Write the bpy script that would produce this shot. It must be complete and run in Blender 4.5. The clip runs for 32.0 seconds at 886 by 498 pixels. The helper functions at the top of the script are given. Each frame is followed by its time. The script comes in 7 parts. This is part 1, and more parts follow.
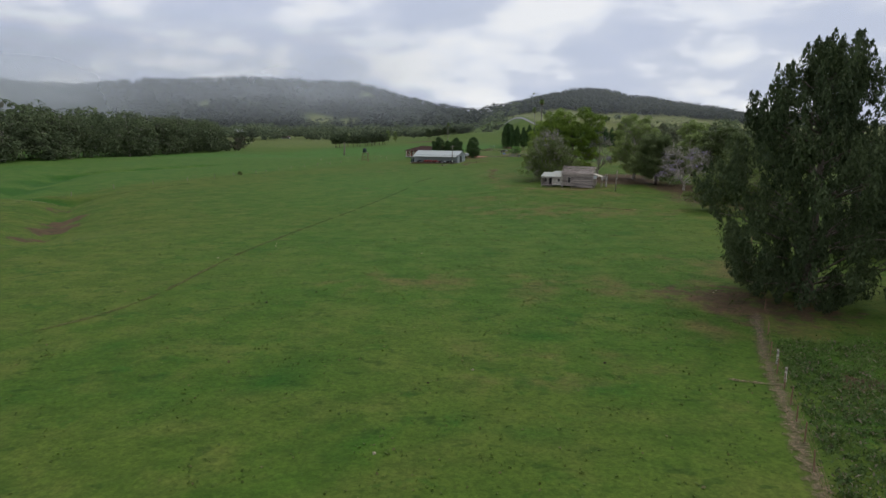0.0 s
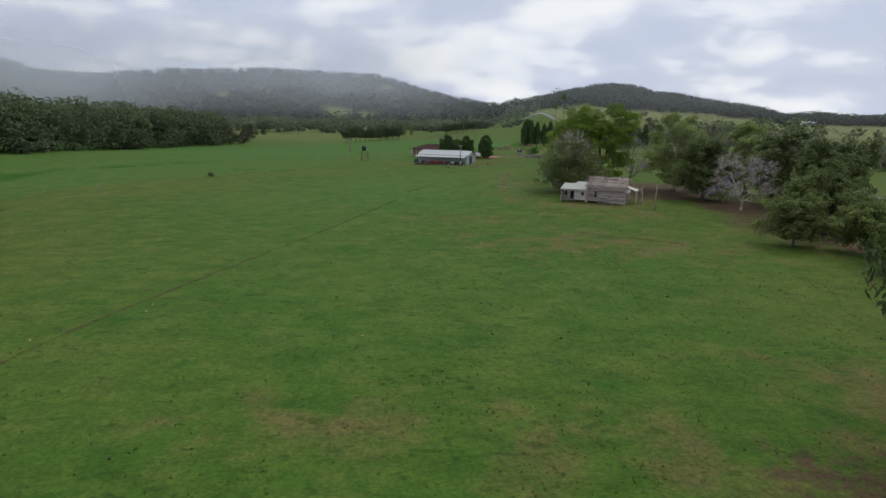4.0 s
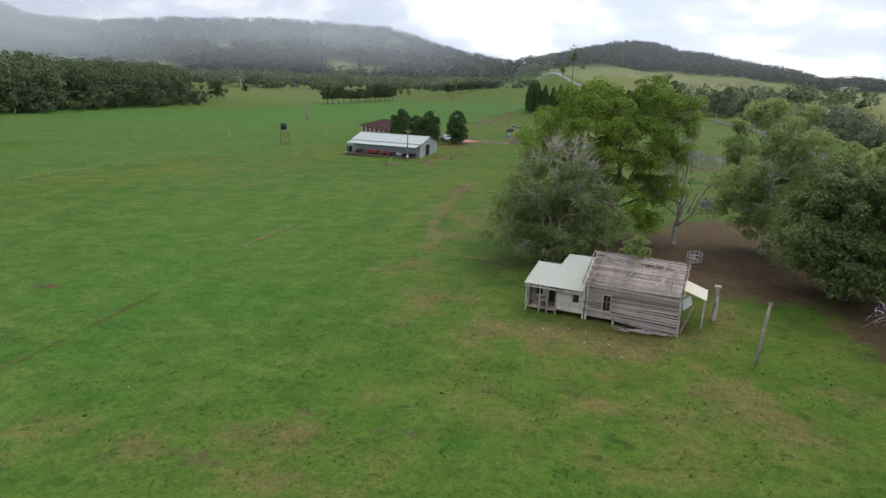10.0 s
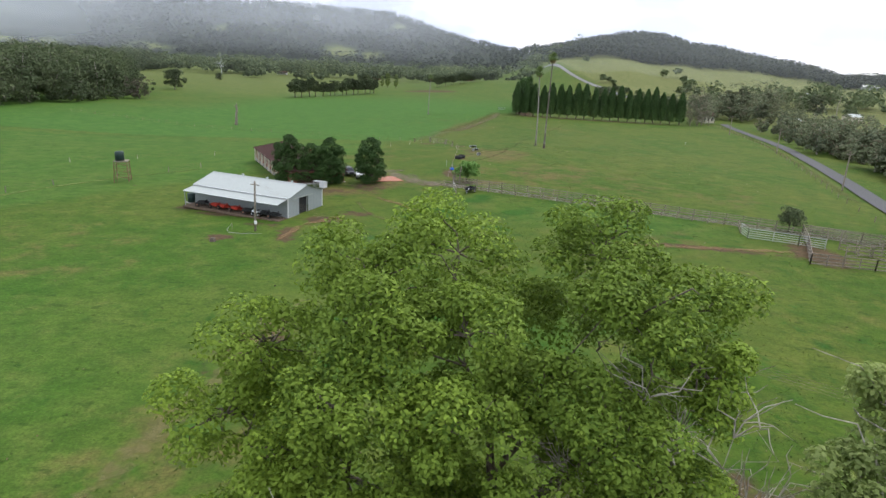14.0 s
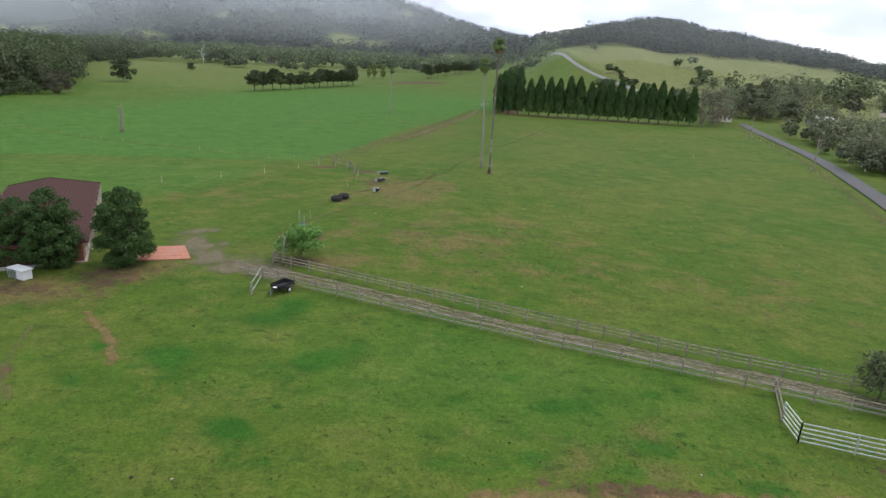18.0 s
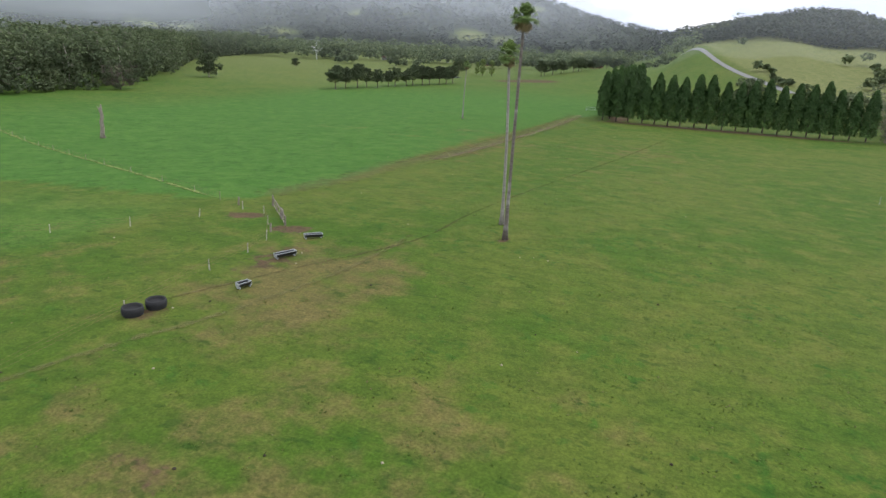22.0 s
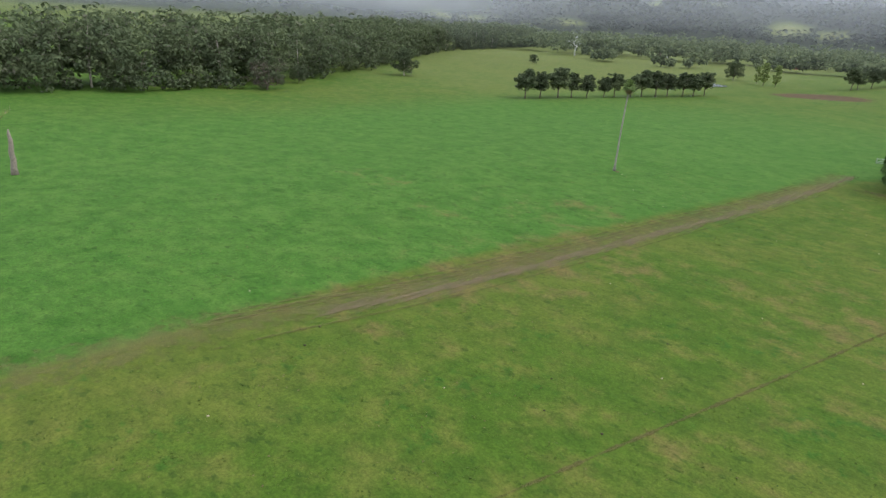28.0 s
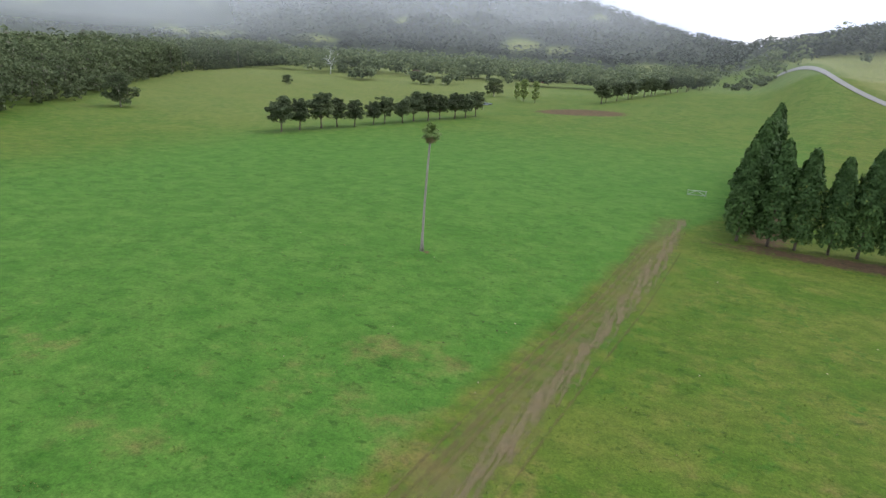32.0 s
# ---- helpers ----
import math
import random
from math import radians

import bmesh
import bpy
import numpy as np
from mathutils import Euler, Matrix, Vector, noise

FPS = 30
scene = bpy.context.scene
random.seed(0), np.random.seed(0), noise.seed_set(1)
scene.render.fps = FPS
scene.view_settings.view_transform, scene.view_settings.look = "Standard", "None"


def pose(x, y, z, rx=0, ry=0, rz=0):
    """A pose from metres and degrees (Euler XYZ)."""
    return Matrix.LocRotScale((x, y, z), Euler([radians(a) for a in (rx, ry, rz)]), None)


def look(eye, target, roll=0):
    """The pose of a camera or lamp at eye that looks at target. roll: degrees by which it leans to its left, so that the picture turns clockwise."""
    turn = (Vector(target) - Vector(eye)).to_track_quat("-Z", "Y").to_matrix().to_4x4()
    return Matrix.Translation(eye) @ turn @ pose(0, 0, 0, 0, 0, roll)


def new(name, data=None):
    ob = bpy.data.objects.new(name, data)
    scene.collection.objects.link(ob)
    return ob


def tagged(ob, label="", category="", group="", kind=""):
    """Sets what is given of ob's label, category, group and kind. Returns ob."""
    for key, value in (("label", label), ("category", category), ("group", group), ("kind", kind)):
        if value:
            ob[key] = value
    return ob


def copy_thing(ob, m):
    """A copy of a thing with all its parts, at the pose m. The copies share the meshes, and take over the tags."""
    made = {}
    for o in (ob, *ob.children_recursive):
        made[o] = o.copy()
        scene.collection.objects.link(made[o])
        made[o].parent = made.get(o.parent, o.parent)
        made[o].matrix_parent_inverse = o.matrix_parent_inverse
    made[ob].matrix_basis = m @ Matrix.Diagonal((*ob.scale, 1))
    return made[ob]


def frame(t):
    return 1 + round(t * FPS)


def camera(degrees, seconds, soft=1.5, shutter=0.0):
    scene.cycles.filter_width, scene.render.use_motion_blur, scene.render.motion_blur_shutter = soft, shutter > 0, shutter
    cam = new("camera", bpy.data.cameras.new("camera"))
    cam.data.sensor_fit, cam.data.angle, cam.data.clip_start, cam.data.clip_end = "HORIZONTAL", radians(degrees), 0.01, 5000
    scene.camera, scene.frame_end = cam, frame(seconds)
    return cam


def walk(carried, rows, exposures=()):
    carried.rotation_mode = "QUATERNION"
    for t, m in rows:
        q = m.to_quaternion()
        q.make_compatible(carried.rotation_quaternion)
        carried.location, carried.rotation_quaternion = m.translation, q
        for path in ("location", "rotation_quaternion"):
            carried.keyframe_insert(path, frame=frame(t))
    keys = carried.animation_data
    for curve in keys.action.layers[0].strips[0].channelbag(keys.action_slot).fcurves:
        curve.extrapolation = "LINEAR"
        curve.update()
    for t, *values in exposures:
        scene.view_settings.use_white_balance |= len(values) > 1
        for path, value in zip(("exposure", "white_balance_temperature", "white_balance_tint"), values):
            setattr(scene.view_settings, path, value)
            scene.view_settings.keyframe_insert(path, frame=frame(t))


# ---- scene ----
cam = camera(69.9, 32.0)
PATH = [
    (0, (1.078, 8.508, 14.31), (1.043, 10.473, 13.936), 0.2),
    (1, (2.181, 14.953, 14.237), (2.123, 16.916, 13.858), 0.5),
    (2, (2.938, 22.577, 14.333), (2.862, 24.54, 13.953), 0.6),
    (3, (3.799, 30.254, 14.757), (3.714, 32.215, 14.373), 0.8),
    (3.5, (4.481, 34.098, 15.009), (4.39, 36.058, 14.621), 0.9),
    (5.5, (7.645, 52.905, 16.165), (7.544, 54.861, 15.762), 1.3),
    (6, (8.25, 58.5, 16.379), (8.149, 60.455, 15.973), 1.5),
    (7, (9.396, 70.809, 16.921), (9.288, 72.758, 16.487), 1.7),
    (8, (11.435, 83.75, 17.79), (11.317, 85.692, 17.326), 1.9),
    (9, (14.605, 97.872, 18.317), (14.485, 99.807, 17.825), 2.39),
    (9.5, (16.454, 104.741, 18.726), (16.329, 106.671, 18.218), 2.19),
    (10, (18.338, 111.728, 19.263), (18.210, 113.655, 18.741), 2.15),
    (10.5, (20.267, 118.869, 19.960), (20.135, 120.793, 19.429), 2.28),
    (11, (22.264, 126.017, 20.725), (22.134, 127.939, 20.187), 2.42),
    (11.5, (24.225, 132.970, 21.382), (24.092, 134.889, 20.837), 2.37),
    (12, (26.038, 139.835, 22.052), (25.899, 141.753, 21.500), 2.39),
    (12.5, (27.740, 146.703, 22.783), (27.598, 148.619, 22.227), 2.61),
    (13, (29.445, 153.674, 23.619), (29.306, 155.591, 23.065), 2.99),
    (13.5, (31.291, 160.730, 24.398), (31.153, 162.646, 23.840), 3.17),
    (14, (33.330, 167.881, 25.123), (33.190, 169.796, 24.561), 3.21),
    (14.5, (35.633, 175.065, 25.848), (35.488, 176.977, 25.279), 3.15),
    (15, (38.148, 182.229, 26.552), (38.000, 184.139, 25.978), 3.09),
    (15.5, (40.830, 189.238, 27.253), (40.683, 191.147, 26.673), 3.17),
    (17.5, (49.29, 218.709, 27.033), (49.132, 220.612, 26.44), 3.2),
    (18, (51.417, 225.804, 26.851), (51.237, 227.704, 26.254), 3.2),
    (19, (55.365, 239.938, 26.509), (55.094, 241.825, 25.904), 3.2),
    (20, (58.207, 254.665, 25.764), (57.791, 256.522, 25.151), 3.1),
    (21, (60.743, 269.517, 25.709), (60.227, 271.347, 25.087), 3.2),
    (22, (62.363, 285.541, 25.417), (61.806, 287.358, 24.793), 3.1),
    (23, (64.528, 301.804, 25.505), (63.942, 303.609, 24.876), 3.2),
    (23.5, (66.049, 309.294, 25.7), (65.425, 311.086, 25.067), 3.2),
    (24, (67.279, 316.786, 25.662), (66.604, 318.559, 25.029), 3.3),
    (24.5, (68.236, 324.767, 25.635), (67.499, 326.513, 24.995), 3.4),
    (25, (69.915, 332.911, 25.869), (69.07, 334.606, 25.225), 3.4),
    (25.5, (71.566, 340.29, 26.543), (70.557, 341.886, 25.883), 3.4),
    (26, (72.979, 347.406, 27.405), (71.794, 348.868, 26.727), 3.3),
    (26.5, (74.0, 354.8, 28.338), (72.673, 356.125, 27.643), 3.2),
    (28.5, (63.879, 395.186, 30.57), (62.67, 396.62, 29.876), 4.1),
    (29, (60.384, 404.013, 30.692), (59.279, 405.535, 30.013), 4.2),
    (29.5, (56.538, 410.126, 30.573), (55.496, 411.696, 29.903), 4.2),
    (30, (52.544, 414.535, 30.513), (51.579, 416.159, 29.856), 4.2),
    (30.5, (48.275, 419.496, 30.367), (47.387, 421.169, 29.724), 4.2),
    (31, (43.939, 423.769, 30.299), (43.114, 425.478, 29.667), 4.0),
    (31.5, (39.617, 426.497, 30.337), (38.827, 428.226, 29.714), 3.9),
    (32, (35.87, 428.777, 30.377), (35.16, 430.544, 29.766), 3.6),
]
walk(cam, [(t, look(eye, target, roll)) for t, eye, target, roll in PATH],
     [(0, 0.0), (3, 0.03), (6, 0.24), (8, 0.48), (9, 0.52), (10.5, 0.7), (12, 1.05), (13, 1.06), (14, 0.88), (15, 0.54), (18, 0.72), (21, 0.82), (26, 0.93), (29, 0.95), (32, 0.98)])

# ---- world and light ----
world = bpy.data.worlds.new("overcast_sky")
scene.world = world
world.use_nodes = True
wn, wl = world.node_tree.nodes, world.node_tree.links
wn.clear()


def wnode(kind, **sets):
    n = wn.new(kind)
    for k, v in sets.items():
        n.inputs[k].default_value = v
    return n


SUN_ELEV, SUN_TURN = 52.0, 35.0
sky = wn.new("ShaderNodeTexSky")
sky.sky_type, sky.sun_disc = "NISHITA", False
sky.sun_elevation, sky.sun_rotation = radians(SUN_ELEV), radians(SUN_TURN)
coord = wn.new("ShaderNodeTexCoord")
split = wn.new("ShaderNodeSeparateXYZ")
wl.new(coord.outputs["Generated"], split.inputs[0])
lift = wn.new("ShaderNodeMath"); lift.operation = "ADD"; lift.inputs[1].default_value = 0.3
wl.new(split.outputs["Z"], lift.inputs[0])
low = wn.new("ShaderNodeMath"); low.operation = "MAXIMUM"; low.inputs[1].default_value = 0.08
wl.new(lift.outputs[0], low.inputs[0])
flat = []
for axis in ("X", "Y"):
    d = wn.new("ShaderNodeMath"); d.operation = "DIVIDE"
    wl.new(split.outputs[axis], d.inputs[0]); wl.new(low.outputs[0], d.inputs[1])
    flat.append(d)
deck = wn.new("ShaderNodeCombineXYZ")
wl.new(flat[0].outputs[0], deck.inputs["X"]); wl.new(flat[1].outputs[0], deck.inputs["Y"])
puff = wnode("ShaderNodeTexNoise", Scale=2.7, Detail=7.0, Roughness=0.52, Distortion=0.15)
broad = wnode("ShaderNodeTexNoise", Scale=0.7, Detail=3.0, Roughness=0.5)
wl.new(deck.outputs[0], puff.inputs["Vector"]); wl.new(deck.outputs[0], broad.inputs["Vector"])
both = wn.new("ShaderNodeMath"); both.operation = "ADD"
half = wn.new("ShaderNodeMath"); half.operation = "MULTIPLY"; half.inputs[1].default_value = 0.6
wl.new(broad.outputs["Fac"], half.inputs[0]); wl.new(half.outputs[0], both.inputs[0]); wl.new(puff.outputs["Fac"], both.inputs[1])
ramp = wn.new("ShaderNodeValToRGB")
ramp.color_ramp.elements[0].position, ramp.color_ramp.elements[0].color = 0.68, (0.58, 0.64, 0.81, 1)
ramp.color_ramp.elements[1].position, ramp.color_ramp.elements[1].color = 0.94, (0.99, 1.0, 1.03, 1)
for at_, tone in ((0.785, (0.67, 0.72, 0.86, 1)), (0.825, (0.82, 0.86, 0.96, 1))):
    e = ramp.color_ramp.elements.new(at_)
    e.color = tone
wl.new(both.outputs[0], ramp.inputs[0])
bg_sky = wnode("ShaderNodeBackground", Strength=0.05)
bg_cloud = wnode("ShaderNodeBackground", Strength=1.0)
wl.new(sky.outputs[0], bg_sky.inputs["Color"]); wl.new(ramp.outputs[0], bg_cloud.inputs["Color"])
sum_ = wn.new("ShaderNodeMixShader"); sum_.inputs[0].default_value = 0.9
wl.new(bg_sky.outputs[0], sum_.inputs[1]); wl.new(bg_cloud.outputs[0], sum_.inputs[2])
wo = wn.new("ShaderNodeOutputWorld")
wl.new(sum_.outputs[0], wo.inputs[0])

sun = new("sun", bpy.data.lights.new("sun", "SUN"))
sun.data.energy, sun.data.angle, sun.data.color = 1.1, radians(25), (1.0, 0.96, 0.9)
sun.rotation_euler = (radians(90 - SUN_ELEV), 0, radians(180 - SUN_TURN))


# ---- materials ----
def material(name, rough=0.8, metal=0.0, spec=0.3):
    m = bpy.data.materials.new(name)
    m.use_nodes = True
    b = m.node_tree.nodes["Principled BSDF"]
    b.inputs["Roughness"].default_value, b.inputs["Metallic"].default_value = rough, metal
    b.inputs["Specular IOR Level"].default_value = spec
    return m, m.node_tree.nodes, m.node_tree.links, b


def mixed(n, l, fac, a, b, blend="MIX"):
    m = n.new("ShaderNodeMix")
    m.data_type, m.blend_type = "RGBA", blend
    for sock, v in ((m.inputs[0], fac), (m.inputs[6], a), (m.inputs[7], b)):
        if isinstance(v, (tuple, float, int)):
            sock.default_value = (*v, 1) if isinstance(v, tuple) and len(v) == 3 else v
        else:
            l.new(v, sock)
    return m.outputs[2]


def noise_tex(n, l, scale, detail=3.0, rough=0.55, stretch=None, offset=0.0):
    c = n.new("ShaderNodeTexCoord")
    t = n.new("ShaderNodeTexNoise")
    t.inputs["Scale"].default_value, t.inputs["Detail"].default_value, t.inputs["Roughness"].default_value = scale, detail, rough
    mp = n.new("ShaderNodeMapping")
    mp.inputs["Scale"].default_value = stretch or (1, 1, 1)
    mp.inputs["Location"].default_value = (offset, offset * 0.7, 0)
    l.new(c.outputs["Object"], mp.inputs[0]); l.new(mp.outputs[0], t.inputs["Vector"])
    return t.outputs["Fac"]


def steps(n, l, v, lo, hi):
    r = n.new("ShaderNodeMapRange")
    r.interpolation_type = "SMOOTHSTEP"
    r.inputs["From Min"].default_value, r.inputs["From Max"].default_value = lo, hi
    l.new(v, r.inputs["Value"])
    return r.outputs["Result"]


def maths(n, l, op, a, b=0.0, clamp=False):
    m = n.new("ShaderNodeMath")
    m.operation, m.use_clamp = op, clamp
    for sock, v in zip(m.inputs, (a, b)):
        if isinstance(v, (float, int)):
            sock.default_value = v
        else:
            l.new(v, sock)
    return m.outputs[0]


def bumped(n, l, b, v, strength, distance):
    k = n.new("ShaderNodeBump")
    k.inputs["Strength"].default_value, k.inputs["Distance"].default_value = strength, distance
    l.new(v, k.inputs["Height"]); l.new(k.outputs[0], b.inputs["Normal"])


def surface(name, dark, light, rough=0.8, scale=3.0, fine=25.0, metal=0.0, spec=0.3, bump=0.2, stretch=None, stain=None, vary=0.0):
    """Two-scale mottled surface; stain adds blotches of a third colour, vary shifts whole pieces."""
    m, n, l, b = material(name, rough, metal, spec)
    f = noise_tex(n, l, fine, 4, 0.6, stretch)
    c = mixed(n, l, steps(n, l, f, 0.3, 0.7), dark, light)
    if stain:
        s = noise_tex(n, l, scale, 4, 0.6, offset=7.0)
        c = mixed(n, l, steps(n, l, s, 0.52, 0.68), c, stain)
    if vary:
        o = n.new("ShaderNodeObjectInfo")
        v = maths(n, l, "MULTIPLY_ADD", o.outputs["Random"], vary)
        v.node.inputs[2].default_value = 1 - vary / 2
        g = n.new("ShaderNodeCombineColor")
        for k in range(3):
            l.new(v, g.inputs[k])
        c = mixed(n, l, 1.0, c, g.outputs[0], "MULTIPLY")
    l.new(c, b.inputs["Base Color"])
    if bump:
        bumped(n, l, b, f, bump, 0.02)
    return m


def leafage(name, dark, light, accent=None, through_light=0.3, share=0.12, gloss=0.2):
    """Leaves: each small leaf spray has a tone of its own, some light shines through."""
    m, n, l, b = material(name, 0.65, 0, gloss)
    g = n.new("ShaderNodeNewGeometry")
    c = mixed(n, l, g.outputs["Random Per Island"], dark, light)
    big = noise_tex(n, l, 0.35, 2)
    c = mixed(n, l, steps(n, l, big, 0.35, 0.7), c, tuple(0.55 * d + 0.45 * h for d, h in zip(light, dark)))
    tone = mixed(n, l, steps(n, l, noise_tex(n, l, 0.075, 2, offset=13.0), 0.35, 0.65), (0.78, 0.8, 0.8), (1.2, 1.17, 1.1))
    c = mixed(n, l, 1.0, c, tone, "MULTIPLY")
    if accent:
        t = maths(n, l, "FRACT", maths(n, l, "MULTIPLY", g.outputs["Random Per Island"], 37.0))
        c = mixed(n, l, maths(n, l, "LESS_THAN", t, share), c, accent)
    l.new(c, b.inputs["Base Color"])
    tr = n.new("ShaderNodeBsdfTranslucent")
    l.new(c, tr.inputs["Color"])
    mix = n.new("ShaderNodeMixShader")
    mix.inputs[0].default_value = through_light
    out = n["Material Output"]
    l.new(b.outputs[0], mix.inputs[1]); l.new(tr.outputs[0], mix.inputs[2]); l.new(mix.outputs[0], out.inputs["Surface"])
    return m


def pasture():
    """Grazed pasture: mottled greens, dry and bare places from the ground's own attributes."""
    m, n, l, b = material("pasture", 0.95, 0, 0.1)

    def attr(name):
        a = n.new("ShaderNodeAttribute")
        a.attribute_name = name
        return a.outputs["Fac"]
    big, mid = noise_tex(n, l, 0.035, 4, 0.6), noise_tex(n, l, 0.22, 4, 0.62, offset=3.0)
    tuft, fine = noise_tex(n, l, 0.8, 3, 0.6, offset=9.0), noise_tex(n, l, 5.0, 3, 0.7)
    c = mixed(n, l, steps(n, l, big, 0.35, 0.65), (0.05, 0.096, 0.012), (0.08, 0.108, 0.019))
    c = mixed(n, l, steps(n, l, mid, 0.42, 0.75), c, (0.098, 0.114, 0.025))
    lush = attr("lush")
    c = mixed(n, l, maths(n, l, "MULTIPLY", lush, 0.95), c, mixed(n, l, steps(n, l, mid, 0.3, 0.7), (0.043, 0.116, 0.018), (0.064, 0.138, 0.026)))
    pale = attr("pale")
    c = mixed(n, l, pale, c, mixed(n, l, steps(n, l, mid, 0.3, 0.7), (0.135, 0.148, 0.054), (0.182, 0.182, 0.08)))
    c = mixed(n, l, maths(n, l, "MULTIPLY", maths(n, l, "MULTIPLY", steps(n, l, tuft, 0.5, 0.66), steps(n, l, noise_tex(n, l, 0.13, 3, 0.6, offset=21.0), 0.45, 0.66)), 0.75), c, (0.03, 0.088, 0.012))
    c = mixed(n, l, maths(n, l, "MULTIPLY", steps(n, l, maths(n, l, "ADD", attr("rank_shade"), maths(n, l, "MULTIPLY", maths(n, l, "SUBTRACT", mid, 0.5), 0.7)), 0.15, 0.6), 0.95), c, (0.028, 0.088, 0.011))
    dry = maths(n, l, "ADD", attr("dry"), maths(n, l, "MULTIPLY", maths(n, l, "SUBTRACT", mid, 0.5), 1.3))
    dry = maths(n, l, "MULTIPLY", steps(n, l, dry, 0.3, 0.75), steps(n, l, attr("dry"), 0.02, 0.2))
    c = mixed(n, l, maths(n, l, "MULTIPLY", dry, 0.75), c, mixed(n, l, fine, (0.1, 0.075, 0.03), (0.16, 0.12, 0.055)))
    bare = maths(n, l, "ADD", attr("bare"), maths(n, l, "MULTIPLY", maths(n, l, "SUBTRACT", tuft, 0.5), 0.9))
    bare = maths(n, l, "MULTIPLY", steps(n, l, bare, 0.35, 0.6), steps(n, l, attr("bare"), 0.02, 0.25))
    c = mixed(n, l, bare, c, mixed(n, l, mid, (0.06, 0.041, 0.026), (0.118, 0.077, 0.047)))
    c = mixed(n, l, attr("wood"), c, mixed(n, l, mid, (0.026, 0.034, 0.024), (0.036, 0.045, 0.032)))
    spots = noise_tex(n, l, 0.85, 2, 0.5, (0.8, 1.3, 1), offset=43.0)
    c = mixed(n, l, maths(n, l, "MULTIPLY", steps(n, l, spots, 0.63, 0.71), 0.5), c, (0.02, 0.05, 0.009))
    blot = noise_tex(n, l, 0.4, 5, 0.68, (0.8, 1.25, 1), offset=31.0)
    c = mixed(n, l, 0.5, c, mixed(n, l, steps(n, l, blot, 0.34, 0.62), (0.3, 0.37, 0.32), (0.57, 0.56, 0.53)), "OVERLAY")
    speck = noise_tex(n, l, 1.9, 4, 0.7, offset=5.0)
    c = mixed(n, l, 0.4, c, mixed(n, l, steps(n, l, speck, 0.3, 0.7), (0.3, 0.33, 0.3), (0.68, 0.66, 0.6)), "OVERLAY")
    c = mixed(n, l, 0.42, c, mixed(n, l, steps(n, l, fine, 0.3, 0.7), (0.25, 0.27, 0.25), (0.74, 0.72, 0.66)), "OVERLAY")
    l.new(c, b.inputs["Base Color"])
    bumped(n, l, b, maths(n, l, "ADD", maths(n, l, "MULTIPLY", tuft, 2.0), fine), 0.4, 0.1)
    return m


